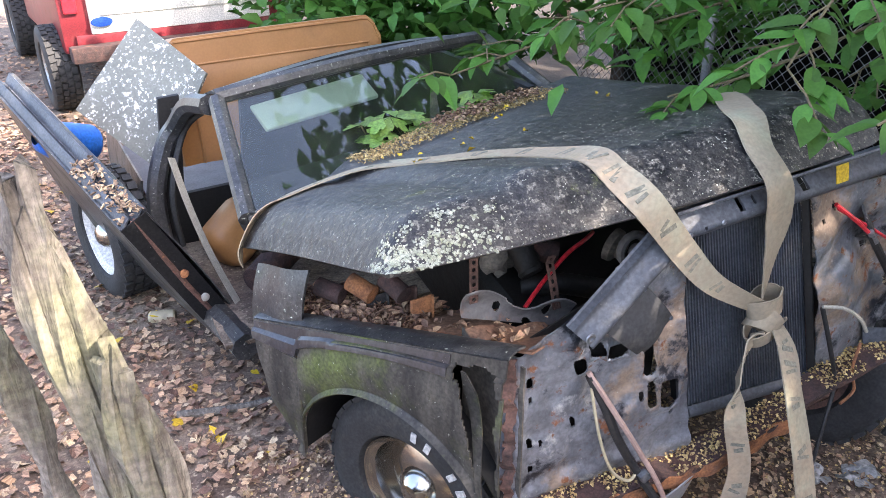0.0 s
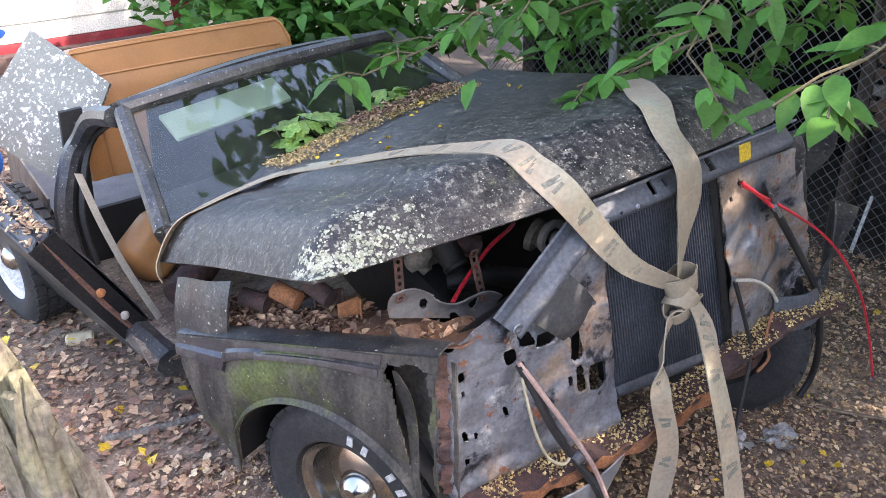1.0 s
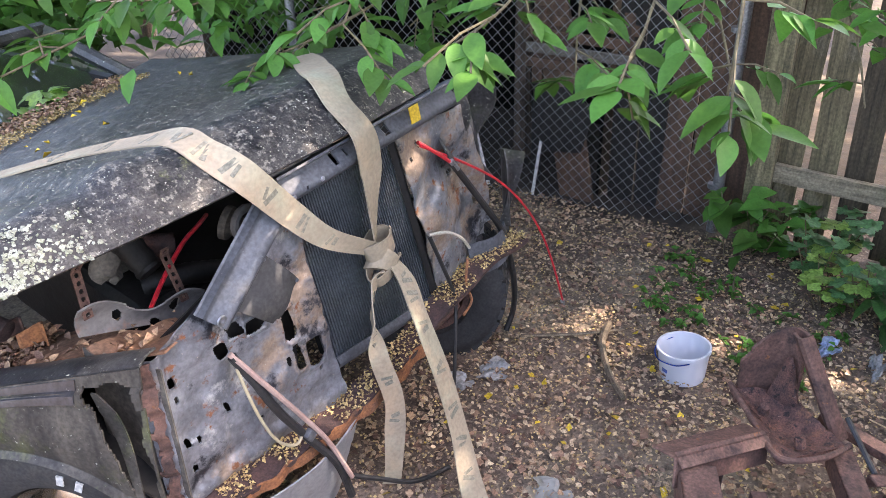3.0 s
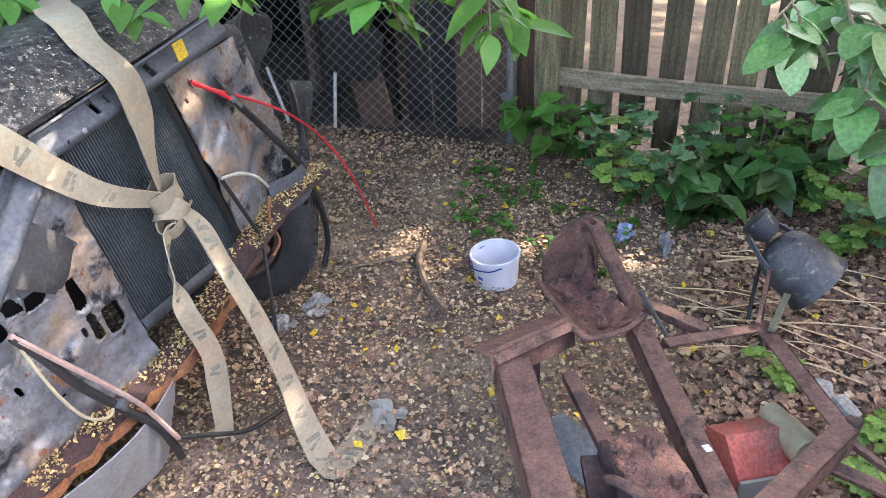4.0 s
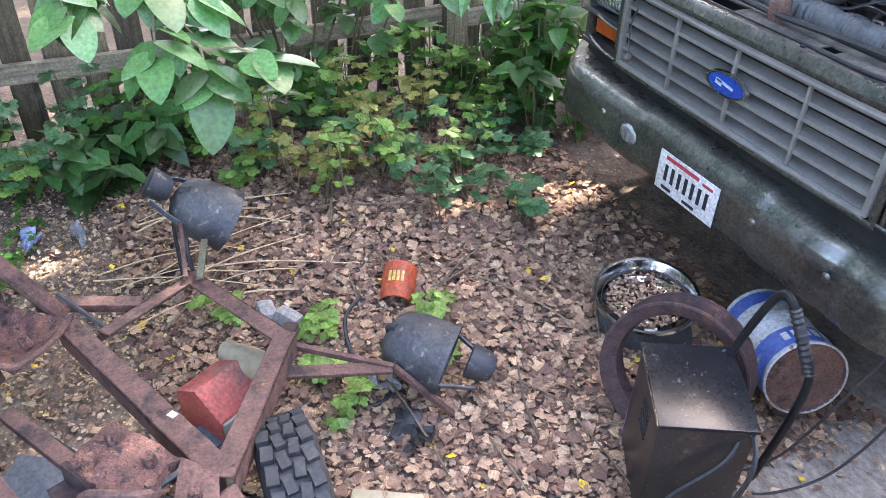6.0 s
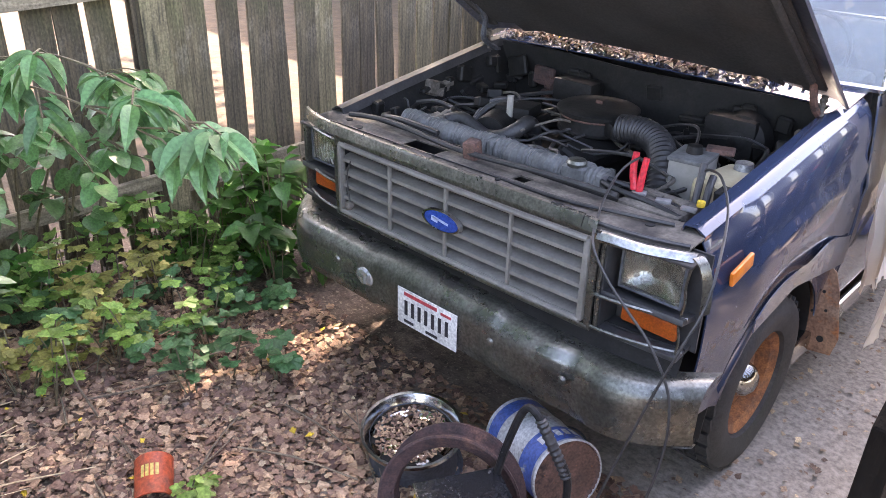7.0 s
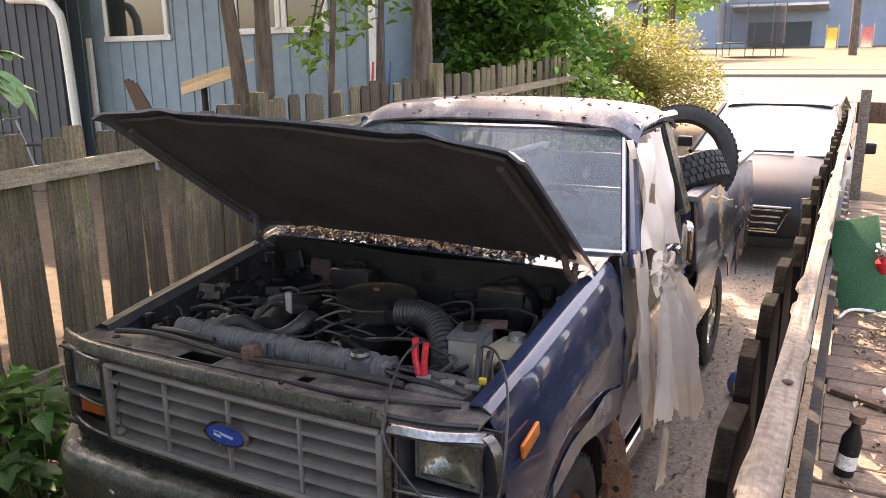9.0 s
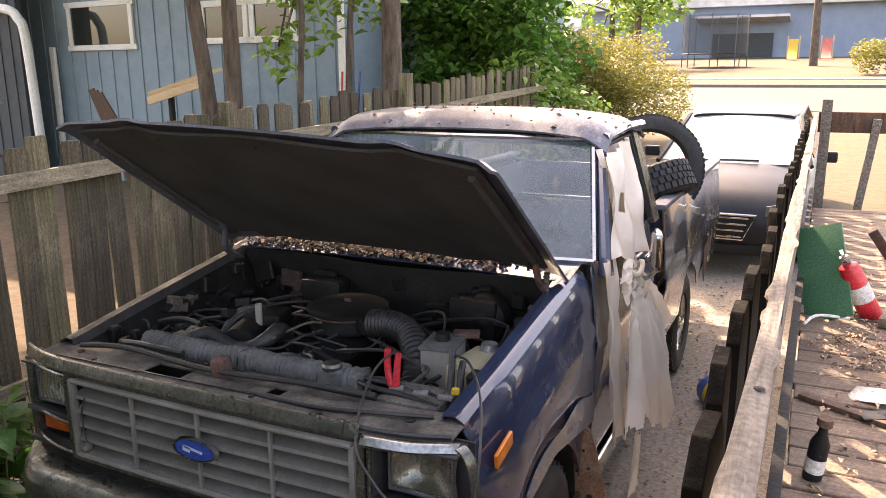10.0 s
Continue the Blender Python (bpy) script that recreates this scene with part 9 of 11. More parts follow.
work_lamp(Matrix.Translation((0.015, -1.175, 0.292)) @ Vector((0.66, 0.70, -0.22)).to_track_quat("Z", "Y").to_matrix().to_4x4() @ pose(0, 0, 0, 0, 0, 20), "dusty dark grey work lamp lying on the leaves")
work_lamp(Matrix.Translation((-0.785, -1.66, 0.455)) @ Vector((0.22, 0.78, -0.55)).to_track_quat("Z", "Y").to_matrix().to_4x4() @ pose(0, 0, 0, 0, 0, 20), "dusty dark grey work lamp on a bent stand", True)
for pts in ([(-0.88, -1.66, 0.40), (-0.82, -1.68, 0.28), (-0.72, -1.69, 0.11)], [(-0.80, -1.62, 0.40), (-0.68, -1.66, 0.28), (-0.62, -1.64, 0.11)]):
    tagged(part("lamp_stand", bm_tube(curve_pts(pts), 0.008, 6), M["hose"]), "thin black stand rod of the lamp", "stand", "lamp stand rods")
single("lamp_cable", bm_tube(curve_pts([(-0.26, -1.16, 0.23), (-0.20, -1.24, 0.20), (-0.08, -1.25, 0.13), (0.02, -1.17, 0.115), (0.10, -1.20, 0.115), (0.12, -1.27, 0.115), (0.02, -1.30, 0.115)], 8), 0.007, 6), M["hose"], "black cable from the lamp on the ground", "cable")

# wheel rims, charger, paint pail
def rim(m, R, w, outer, label, dish=True):
    t = thing("wheel_rim", label, "wheel rim", m, "loose wheel rims")
    part("barrel", bm_lathe([(R, w), (R * 1.02, w * 0.97), (R * 0.90, w * 0.85), (R * 0.86, w * 0.5), (R * 0.9, w * 0.15), (R * 1.02, 0.03 * w), (R, 0.0), (R * 0.96, 0.02 * w), (R * 0.83, w * 0.2), (R * 0.80, w * 0.5), (R * 0.84, w * 0.86), (R * 0.95, w * 0.97)], 44, closed=True), M["dark_metal"] if dish else M["rust_dark"], t)
    if dish:
        part("chrome_lip", bm_lathe([(R * 1.03, w * 0.98), (R * 1.01, w * 1.03), (R * 0.95, w * 1.02), (R * 0.86, w * 0.90), (R * 0.80, w * 0.74)], 44), M["chrome"], t, "chrome outer lip")
        part("dish", bm_lathe([(R * 0.80, w * 0.72), (R * 0.62, w * 0.66), (R * 0.55, w * 0.80), (R * 0.40, w * 0.82), (0.0, w * 0.80)], 44), M["chrome"], t)
        for k in range(8):
            a = 2 * math.pi * k / 8
            part("slot", bm_cyl(0.022, 0.022, 0.004, pose(R * 0.70 * math.cos(a), R * 0.70 * math.sin(a), w * 0.70) @ Matrix.Diagonal((1, 1, 1, 1)), 12), M["black"], t)
        b = bmesh.new()
        for k in range(520):
            a, r = rnd(0, 6.3), R * 0.74 * math.sqrt(rnd(0, 1))
            bm_box((rnd(0.006, 0.020), rnd(0.004, 0.013), 0.002), pose(r * math.cos(a), r * math.sin(a), w * 0.84 + rnd(0, 0.016), rnd(-25, 25), rnd(-25, 25), rnd(0, 360)), bm=b)
        tagged(part("leaf_fill", b, M["leaf_dry"], t, "dry leaves caught in the dish"), kind="stuff")
    return t
rim(pose(0.10, -0.20, 0.015, 6, 4, 0), 0.185, 0.19, True, "chrome wheel rim full of dry leaves")
bare = rim(look((0.495, -0.400, 0.285), (0.70, -0.74, 0.42)) @ pose(0, 0, -0.10), 0.212, 0.11, False, "bare rusty wheel rim standing behind the charger", False)
for z in (0.0, 0.11):
    part("bead_lip", bm_lathe([(0.214, z - 0.004), (0.221, z - 0.003), (0.222, z + 0.003), (0.214, z + 0.004), (0.208, z)], 44, closed=True), M["rust_dark"], bare, "flaking rolled edge")
part("weld_seam", bm_box((0.004, 0.010, 0.10), pose(0.184, 0, 0.055), 0.001), M["rust_dark"], bare)
part("valve_hole", bm_cyl(0.008, 0.008, 0.004, pose(0, 0.178, 0.07, 90, 0, 0), 12), M["black"], bare)
ch = thing("battery_charger", "black wheeled battery charger with a bent handle", "battery charger", pose(0.728, -0.587, 0.0, 0, 0, -29))
part("case", bm_box((0.285, 0.240, 0.45), pose(0, 0, 0.265, 0, 0, 0), 0.006), M["charger_case"], ch)
part("top_cover", bm_box((0.298, 0.250, 0.012), pose(0, 0, 0.494), 0.004), M["charger_top"], ch, "scratched glossy black lid")
# thin chrome strip added as the reflection along the lid's edge
part("lid_edge_glint", bm_box((0.298, 0.003, 0.005), pose(0, -0.1255, 0.4985)), M["chrome"], ch)
part("front_panel", bm_box((0.012, 0.235, 0.30), pose(-0.148, 0, 0.24, 0, 3, 0), 0.003), M["purple"], ch, "faded purple label panel")
for k in range(4):
    part("panel_bar", bm_box((0.004, 0.02, 0.20 - 0.03 * k), pose(-0.157, -0.08 + 0.05 * k, 0.25)), M["plate"], ch)
for k in range(6):
    part("vent_slot", bm_box((0.075, 0.004, 0.006), pose(0.02, -0.1215, 0.43 - 0.018 * k)), M["black"], ch)
LOC = pose(0.728, -0.587, 0.0, 0, 0, -29).inverted()
part("handle", bm_tube(curve_pts([LOC @ Vector(q) for q in ((0.67, -0.43, 0.46), (0.69, -0.41, 0.60), (0.725, -0.39, 0.73), (0.765, -0.385, 0.735), (0.82, -0.37, 0.64), (0.86, -0.35, 0.54), (0.85, -0.35, 0.34), (0.82, -0.36, 0.10))], 6), 0.0115, 10), M["black_gloss"], ch, "bent black tube handle")
part("grip", bm_tube(curve_pts([LOC @ Vector(q) for q in ((0.775, -0.384, 0.725), (0.82, -0.37, 0.64), (0.855, -0.352, 0.555))], 12), 0.0155, 10, ridges=0.10), M["hose"], ch)
for k, pts in enumerate(([(0.12, 0.10, 0.47), (0.17, 0.05, 0.40), (0.19, -0.08, 0.25), (0.22, -0.16, 0.06), (0.28, -0.22, 0.05)], [(0.10, 0.12, 0.48), (0.22, 0.10, 0.42), (0.26, 0.0, 0.2), (0.30, -0.12, 0.055), (0.30, -0.32, 0.055)], [(0.13, 0.02, 0.10), (0.30, 0.18, 0.10), (0.42, 0.40, 0.25)])):
    part("lead", bm_tube(curve_pts(pts), 0.0075, 6), M["hose"], ch)
for s in (-1, 1):
    part("caster", bm_lathe([(0, -0.012), (0.045, -0.012), (0.05, 0), (0.045, 0.012), (0, 0.012)], 20, pose(s * 0.10, 0.13, 0.045, 90, 0, 0)), M["rubber"], ch)
pp = thing("paint_pail", "dented white and blue metal pail, rusty, lying on its side", "pail", look((0.33, 0.12, 0.13), (0.05, 0.24, 0.06)))
part("pail_body", bm_lathe([(0.128, 0.0), (0.133, 0.005), (0.130, 0.02), (0.128, 0.15), (0.131, 0.16), (0.128, 0.17), (0.128, 0.36), (0.134, 0.368), (0.128, 0.372), (0.122, 0.35), (0.0, 0.35)], 40), M["pail_white"], pp)
for z0, z1 in ((0.02, 0.085), (0.26, 0.35)):
    part("blue_band", bm_lathe([(0.1305, z0), (0.1312, (z0 + z1) / 2), (0.1305, z1)], 40), M["bucket_blue"], pp)
for k in range(5):
    part("printed_bar", bm_sheet(lambda u, v: (0.1325 * math.cos(1.0 + 0.24 * k + 0.15 * u), 0.1325 * math.sin(1.0 + 0.24 * k + 0.15 * u), 0.285 + 0.04 * v), 3, 2, 0.0008), M["plate"], pp)
part("rusty_end", bm_lathe([(0.0, 0.352), (0.122, 0.356), (0.127, 0.368)], 36), M["rust"], pp)
part("bail", bm_tube(curve_pts([(0.13, 0, 0.3), (0.16, 0.03, 0.22), (0.17, 0.02, 0.12), (0.13, 0, 0.06)]), 0.004, 6), M["dark_metal"], pp)

# litter and sticks
random.seed(51)
def crumple(name, m, size, mt, label):
    b = bm_sheet(lambda u, v: ((u - 0.5) * size + 0.03 * math.sin(9 * v), (v - 0.5) * size * 0.7 + 0.02 * math.sin(11 * u), 0.02 + 0.02 * math.sin(7 * u + 5 * v) * math.sin(6 * v)), 9, 9, 0.0015)
    return single(name, b, M[mt], label, "litter", m, "scraps of litter")
crumple("plastic_scrap", pose(-0.42, -3.28, 0.10, 0, 0, 20), 0.12, "paper", "crumpled pale plastic scrap on the ground")
crumple("plastic_scrap", pose(-0.28, -3.36, 0.10, 0, 0, 70), 0.09, "paper", "crumpled pale plastic scrap on the ground")
crumple("plastic_scrap", pose(0.05, -2.80, 0.105, 0, 0, 70), 0.11, "tank_grey", "torn grey plastic at the strap's end")
crumple("white_scrap", pose(-1.22, -2.0, 0.11, 70, 0, 20), 0.10, "paper", "white paper scrap among the plants")
crumple("blue_label", pose(-1.25, -2.19, 0.11, 30, 0, 20), 0.09, "badge_pale", "torn blue and white label on the ground")
crumple("white_scrap", pose(0.02, -1.20, 0.105, 0, 0, 50), 0.12, "paper", "white shard of plastic beside the cable")
crumple("white_scrap", pose(-0.12, -1.36, 0.105, 0, 0, 90), 0.07, "paper", "white shard of plastic beside the cable")
crumple("black_bag", pose(0.26, -1.20, 0.105, 0, 0, 10), 0.13, "hose", "black plastic scrap on dry leaves")
single("pale_board", bm_box((0.20, 0.06, 0.022), None, 0.004), M["tank_tan"], "short pale board lying on the leaves", "board", pose(0.47, -1.36, 0.115, 0, 0, 60))
for i, (x, y) in enumerate(((-0.42, -1.46), (-0.36, -1.40))):
    single("concrete_chunk", bm_box((0.09, 0.06, 0.06), None, 0.012), M["glossgrey"], "broken concrete block chunk on the ground", "concrete chunk", pose(x, y, 0.13, rnd(-20, 20), rnd(-20, 20), 40 * i), "concrete chunks")
def stick(pts, r, label="bare brown stick on the ground", mt="twig"):
    return single("stick", bm_tube(curve_pts(pts, 4), r, 7, r_end=r * 0.6), M[mt], label, "stick", None, "sticks on the ground")
stick([(-0.95, -3.02, 0.12), (-0.78, -2.98, 0.14), (-0.62, -2.88, 0.13), (-0.52, -2.78, 0.12)], 0.018, "thick crooked branch on the ground")
stick([(-0.68, -3.30, 0.12), (-0.80, -3.1, 0.13), (-0.95, -2.95, 0.12)], 0.008)
stick([(1.60, -4.75, 0.12), (1.35, -4.68, 0.12), (1.05, -4.66, 0.12)], 0.018, "flat grey slat lying on the ground", "wood_grey")
for k in range(26):
    x, y, a, L = rnd(-1.3, 0.5), rnd(-2.0, -0.3), rnd(0, 3.14), rnd(0.15, 0.55)
    z = ground_z(x, y) + 0.02
    stick([(x, y, z), (x + L * 0.5 * math.cos(a) + rnd(-0.03, 0.03), y + L * 0.5 * math.sin(a), z + 0.02), (x + L * math.cos(a), y + L * math.sin(a), z)], rnd(0.002, 0.006))
for k in range(16):
    x, y, a, L = rnd(-1.25, -0.5), rnd(-2.0, -1.6), rnd(-0.4, 0.4) + 1.5, rnd(0.3, 0.7)
    stick([(x, y, 0.13), (x + L * 0.5 * math.cos(a), y + L * 0.5 * math.sin(a), 0.16), (x + L * math.cos(a), y + L * math.sin(a), 0.13)], rnd(0.002, 0.005), "dry straw-coloured stalk on the ground", "wood_new")
stick([(0.46, -0.85, 0.10), (0.42, -0.90, 0.25), (0.40, -0.93, 0.42)], 0.005, "thin bare stem standing upright")
stick([(-0.86, -0.95, 0.10), (-0.88, -1.0, 0.3), (-0.84, -1.02, 0.5)], 0.005, "thin bare stem standing upright")

# on the deck
fe = thing("fire_extinguisher", "red fire extinguisher with white band leaning on the deck", "fire extinguisher", pose(2.06, 2.80, DZ, 10, -27, 0) @ Matrix.Scale(0.92, 4))
part("cylinder", bm_lathe([(0, 0), (0.055, 0.0), (0.06, 0.01), (0.06, 0.30), (0.05, 0.345), (0.02, 0.365), (0.0, 0.365)], 28), M["red"], fe)
part("white_label", bm_lathe([(0.0608, 0.12), (0.0612, 0.17), (0.0608, 0.22)], 28), M["plate"], fe)
part("valve", bm_box((0.05, 0.03, 0.05), pose(0, 0, 0.385), 0.006), M["galv"], fe)
part("lever", bm_box((0.02, 0.12, 0.012), pose(0, -0.03, 0.42, 14, 0, 0), 0.004), M["hose"], fe)
single("green_panel", bm_prism([(-0.13, 0), (0.12, 0.0), (0.16, 0.50), (-0.10, 0.54)], 0.012, None, None, 0.003), M["green_plastic"], "bent green metal panel propped on the deck", "panel", pose(1.86, 2.66, DZ, -22, -26, -20))
bt = thing("bottle", "dark bottle with a paper label on the deck", "bottle", pose(1.80, 0.86, DZ, 4, 6, 0))
part("glass", bm_lathe([(0, 0), (0.028, 0), (0.03, 0.01), (0.03, 0.13), (0.014, 0.17), (0.013, 0.20), (0, 0.20)], 20), M["black_gloss"], bt)
part("label", bm_lathe([(0.0306, 0.03), (0.0306, 0.08)], 20), M["plate"], bt)
part("cap", bm_cyl(0.024, 0.024, 0.025, pose(0, 0, 0.195), 16), M["wood_brown"], bt)
single("metal_plate", bm_box((0.20, 0.13, 0.006), None, 0.002), M["galv"], "shiny metal plate lying on the deck", "metal plate", pose(2.02, 1.62, DZ + 0.02, 8, -10, -24))
single("wood_scrap", bm_box((0.34, 0.05, 0.02), None, 0.004), M["wood_brown"], "split brown wood scrap on the deck", "wood scrap", pose(1.90, 1.45, DZ + 0.012, 0, 0, -28), "wood scraps on the deck")
single("wood_scrap", bm_box((0.40, 0.10, 0.05), None, 0.01), M["wood_deck"], "thick brown wood scrap on the deck", "wood scrap", pose(2.28, 2.62, DZ + 0.03, 0, 0, -12), "wood scraps on the deck")
single("wood_scrap", bm_box((0.05, 0.03, 0.55), None, 0.006), M["rust_dark"], "dark bar leaning beside the extinguisher", "bar", pose(2.16, 2.95, DZ + 0.24, 20, -34, 0))
single("phone", bm_box((0.075, 0.14, 0.012), None, 0.004), M["black_gloss"], "black flat device lying on the deck", "device", pose(2.02, 1.42, DZ + 0.02, 4, 0, -70))
tb = thing("hand_wheel", "rusty disc with a central boss on the deck", "disc", pose(2.20, 1.25, DZ + 0.004, 4, 3, 0))
part("disc", bm_lathe([(0, 0.012), (0.09, 0.01), (0.095, 0.0), (0, 0.0)], 28), M["rust"], tb)
part("boss", bm_cyl(0.028, 0.024, 0.04, pose(0, 0, 0.01), 16), M["rust_dark"], tb)
single("white_rod", bm_tube(curve_pts([(1.74, 2.5, DZ + 0.012), (1.80, 2.62, DZ + 0.03), (1.95, 2.66, DZ + 0.02)]), 0.008, 6), M["trim"], "white bent plastic rod on the deck", "rod")
bb = thing("ball_bottle", "blue and yellow plastic bottle on the gravel", "bottle", pose(1.20, 3.55, -0.02, 90, 0, 35))
part("body", bm_lathe([(0, 0), (0.09, 0.0), (0.10, 0.02), (0.10, 0.16), (0.07, 0.20), (0, 0.20)], 24), M["bucket_blue"], bb)
part("band", bm_lathe([(0.101, 0.10), (0.1015, 0.15), (0.101, 0.158)], 24), M["leaf_yellow"], bb)
single("mud_flap", bm_sheet(lambda u, v: (0.10 * math.sin(u * 1.6) * (1 - 0.3 * v), 0.18 * (u - 0.5), 0.34 * v), 8, 8, 0.006), M["rubber"], "black rubber flap standing by the truck", "rubber flap", pose(1.18, 3.05, -0.09, 0, 8, 20))

# ---- plants ----
def bm_leaf(L, W, fold=0.18, droop=0.15, lobes=0, bm=None, m=None, seg=5, blunt=0.9):
    """One leaf along +y, folded at the midrib."""
    b = bm or bmesh.new()
    mid, le, ri = [], [], []
    for i in range(seg + 1):
        t = i / seg
        w = W * 0.5 * (math.sin(math.pi * min(1.0, t ** 0.75)) ** blunt if 0 < t < 1 else 0.02)
        if lobes:
            w *= 1 + 0.35 * math.cos(t * lobes * 6.283)
        z = -droop * L * t * t
        mid.append(b.verts.new((0, L * t, z)))
        le.append(b.verts.new((-w, L * t, z + w * fold * 2)))
        ri.append(b.verts.new((w, L * t, z + w * fold * 2)))
    for i in range(seg):
        b.faces.new((mid[i], mid[i + 1], le[i + 1], le[i]))
        b.faces.new((mid[i], ri[i], ri[i + 1], mid[i + 1]))
    if m is not None:
        bmesh.ops.transform(b, matrix=m, verts=mid + le + ri)
    return b


def fast_leaves(name, places, L, W, material, fold=0.2, droop=0.2, quad=False, lobed=False, fan=False):
    """Many leaves in one mesh. places: (point, euler, scale)."""
    base = [(0, 0, 0), (-0.5 * W, 0.35 * L, fold * W), (0, 0.45 * L, -0.02 * L), (0.5 * W, 0.35 * L, fold * W), (-0.34 * W, 0.72 * L, fold * W * 0.6 - droop * L * 0.4), (0, 0.75 * L, -droop * L * 0.5), (0.34 * W, 0.72 * L, fold * W * 0.6 - droop * L * 0.4), (0, L, -droop * L)]
    fc = [(0, 2, 1), (0, 3, 2), (1, 2, 5, 4), (2, 3, 6, 5), (4, 5, 7), (5, 6, 7)]
    if quad:
        base = [(0, 0, 0), (-0.5 * W, 0.5 * L, fold * W), (0, L, -droop * L), (0.5 * W, 0.5 * L, fold * W)]
        fc = [(0, 2, 1), (0, 3, 2)]
    if lobed:
        rr = (0.50, 0.24, 0.46, 0.20, 0.52, 0.26, 0.40, 0.22, 0.50, 0.25)
        base = [(0, 0.5 * L, -0.06 * L)] + [(W * q * math.sin(0.628 * k + 0.2), 0.5 * L + L * q * math.cos(0.628 * k + 0.2), (fold if k % 4 else -droop) * q * L * 0.9) for k, q in enumerate(rr)]
        fc = [(0, k + 1, (k + 1) % 10 + 1) for k in range(10)]
    if fan:
        # a wedge with three rounded, notched lobes
        rim_ = ((-0.30, 0.30), (-0.56, 0.52), (-0.52, 0.74), (-0.30, 0.70), (-0.26, 0.90), (-0.10, 1.0), (0.0, 0.93), (0.11, 1.01), (0.27, 0.89), (0.31, 0.69), (0.53, 0.73), (0.55, 0.50), (0.29, 0.29))
        base = [(0, 0.02 * L, 0), (0, 0.55 * L, -0.05 * L)] + [(W * a, L * c, fold * W * abs(a) * 0.8 - droop * L * c * c) for a, c in rim_]
        fc = [(1, k + 3, k + 2) for k in range(len(rim_) - 1)] + [(0, 1, 2), (0, len(rim_) + 1, 1)]
    A = np.array(base)
    n = len(base)
    vs = np.empty((len(places) * n, 3))
    fs = []
    for k, (p, e, s) in enumerate(places):
        R = np.array(Euler(e).to_matrix())
        vs[k * n:(k + 1) * n] = (A * s) @ R.T + np.array(p)
        fs.extend([tuple(i + k * n for i in f) for f in fc])
    me = bpy.data.meshes.new(name)
    me.from_pydata(vs.tolist(), [], fs)
    me.materials.append(material)
    me.polygons.foreach_set("use_smooth", [True] * len(me.polygons))
    return me


def leaf_object(name, places, L, W, material, parent=None, label="", **kw):
    ob = new(name, fast_leaves(name, places, L, W, material, **kw))
    if parent is not None:
        ob.parent = parent
    if label:
        ob["label"] = label
    return ob


# overhanging branches with large leaves
random.seed(61)
LEAFM = []
for k in range(5):
    q = finish(bm_leaf(0.125 + 0.012 * k, 0.062 + 0.004 * k, 0.10 + 0.05 * (k % 3), 0.12 + 0.06 * (k % 3), 0, seg=7), "leaf", True)
    q.materials.append(M["leaf_green"])
    LEAFM.append(q)
PALEM = []
for k in range(3):
    q = finish(bm_leaf(0.115 + 0.012 * k, 0.088, 0.10, 0.26, 0, seg=9, blunt=0.6), "leaf", True)
    q.materials.append(M["leaf_pale"])
    PALEM.append(q)

BROADM = []
for k in range(3):
    q = finish(bm_leaf(0.120 + 0.010 * k, 0.088 + 0.004 * k, 0.06, 0.16 + 0.06 * k, 0, seg=9, blunt=0.62), "leaf", True)
    q.materials.append(M["leaf_pale" if k < 2 else "leaf_dark"])
    BROADM.append(q)
CURLM = []
for k in range(4):
    q = finish(bm_leaf(0.085 + 0.012 * k, 0.045, 0.30, 0.35 + 0.1 * (k % 2), 0, seg=7, blunt=0.8), "leaf", True)
    q.materials.append(M["leaf_pale" if k % 2 else "leaf_weed"])
    CURLM.append(q)


def branch(owner, pts, sprays, meshes, spread=0.16, r=0.010, per=5, scale=(0.8, 1.25), down=0.0):
    P = curve_pts(pts, 8)
    part("twig", bm_tube(P, r, 6, r_end=0.003), M["stem"], owner)
    n = len(P)
    for k in range(sprays):
        i = int(n * (0.12 + 0.86 * (k + rnd(0, 0.9)) / sprays))
        i = min(max(i, 1), n - 1)
        a = rnd(0, 6.283)
        d = (P[i] - P[i - 1]).normalized()
        tip = P[i] + Vector((rnd(-1, 1), rnd(-1, 1), rnd(-0.45, 0.35) - down)) * spread + d * spread * 0.6
        part("twig", bm_tube([P[i], P[i].lerp(tip, 0.5) + Vector((0, 0, 0.015)), tip], 0.003, 5), M["stem"], owner)
        ax_ = (tip - P[i]).normalized()
        yaw = math.atan2(-ax_.x, ax_.y)
        for j in range(per):
            t = 1.0 if j == 0 else 0.35 + 0.6 * (j // 2) / max(1, per // 2)
            side = 0 if j == 0 else (1 if j % 2 else -1)
            o = new("leaf", meshes[random.randrange(len(meshes))])
            o.parent = owner
            base = P[i].lerp(tip, t)
            s = rnd(*scale)
            o.matrix_basis = Matrix.Translation(base) @ Euler((rnd(-0.75, 0.05), rnd(-0.35, 0.35), yaw + side * rnd(0.7, 1.2) + rnd(-0.2, 0.2))).to_matrix().to_4x4() @ Matrix.Scale(s, 4)


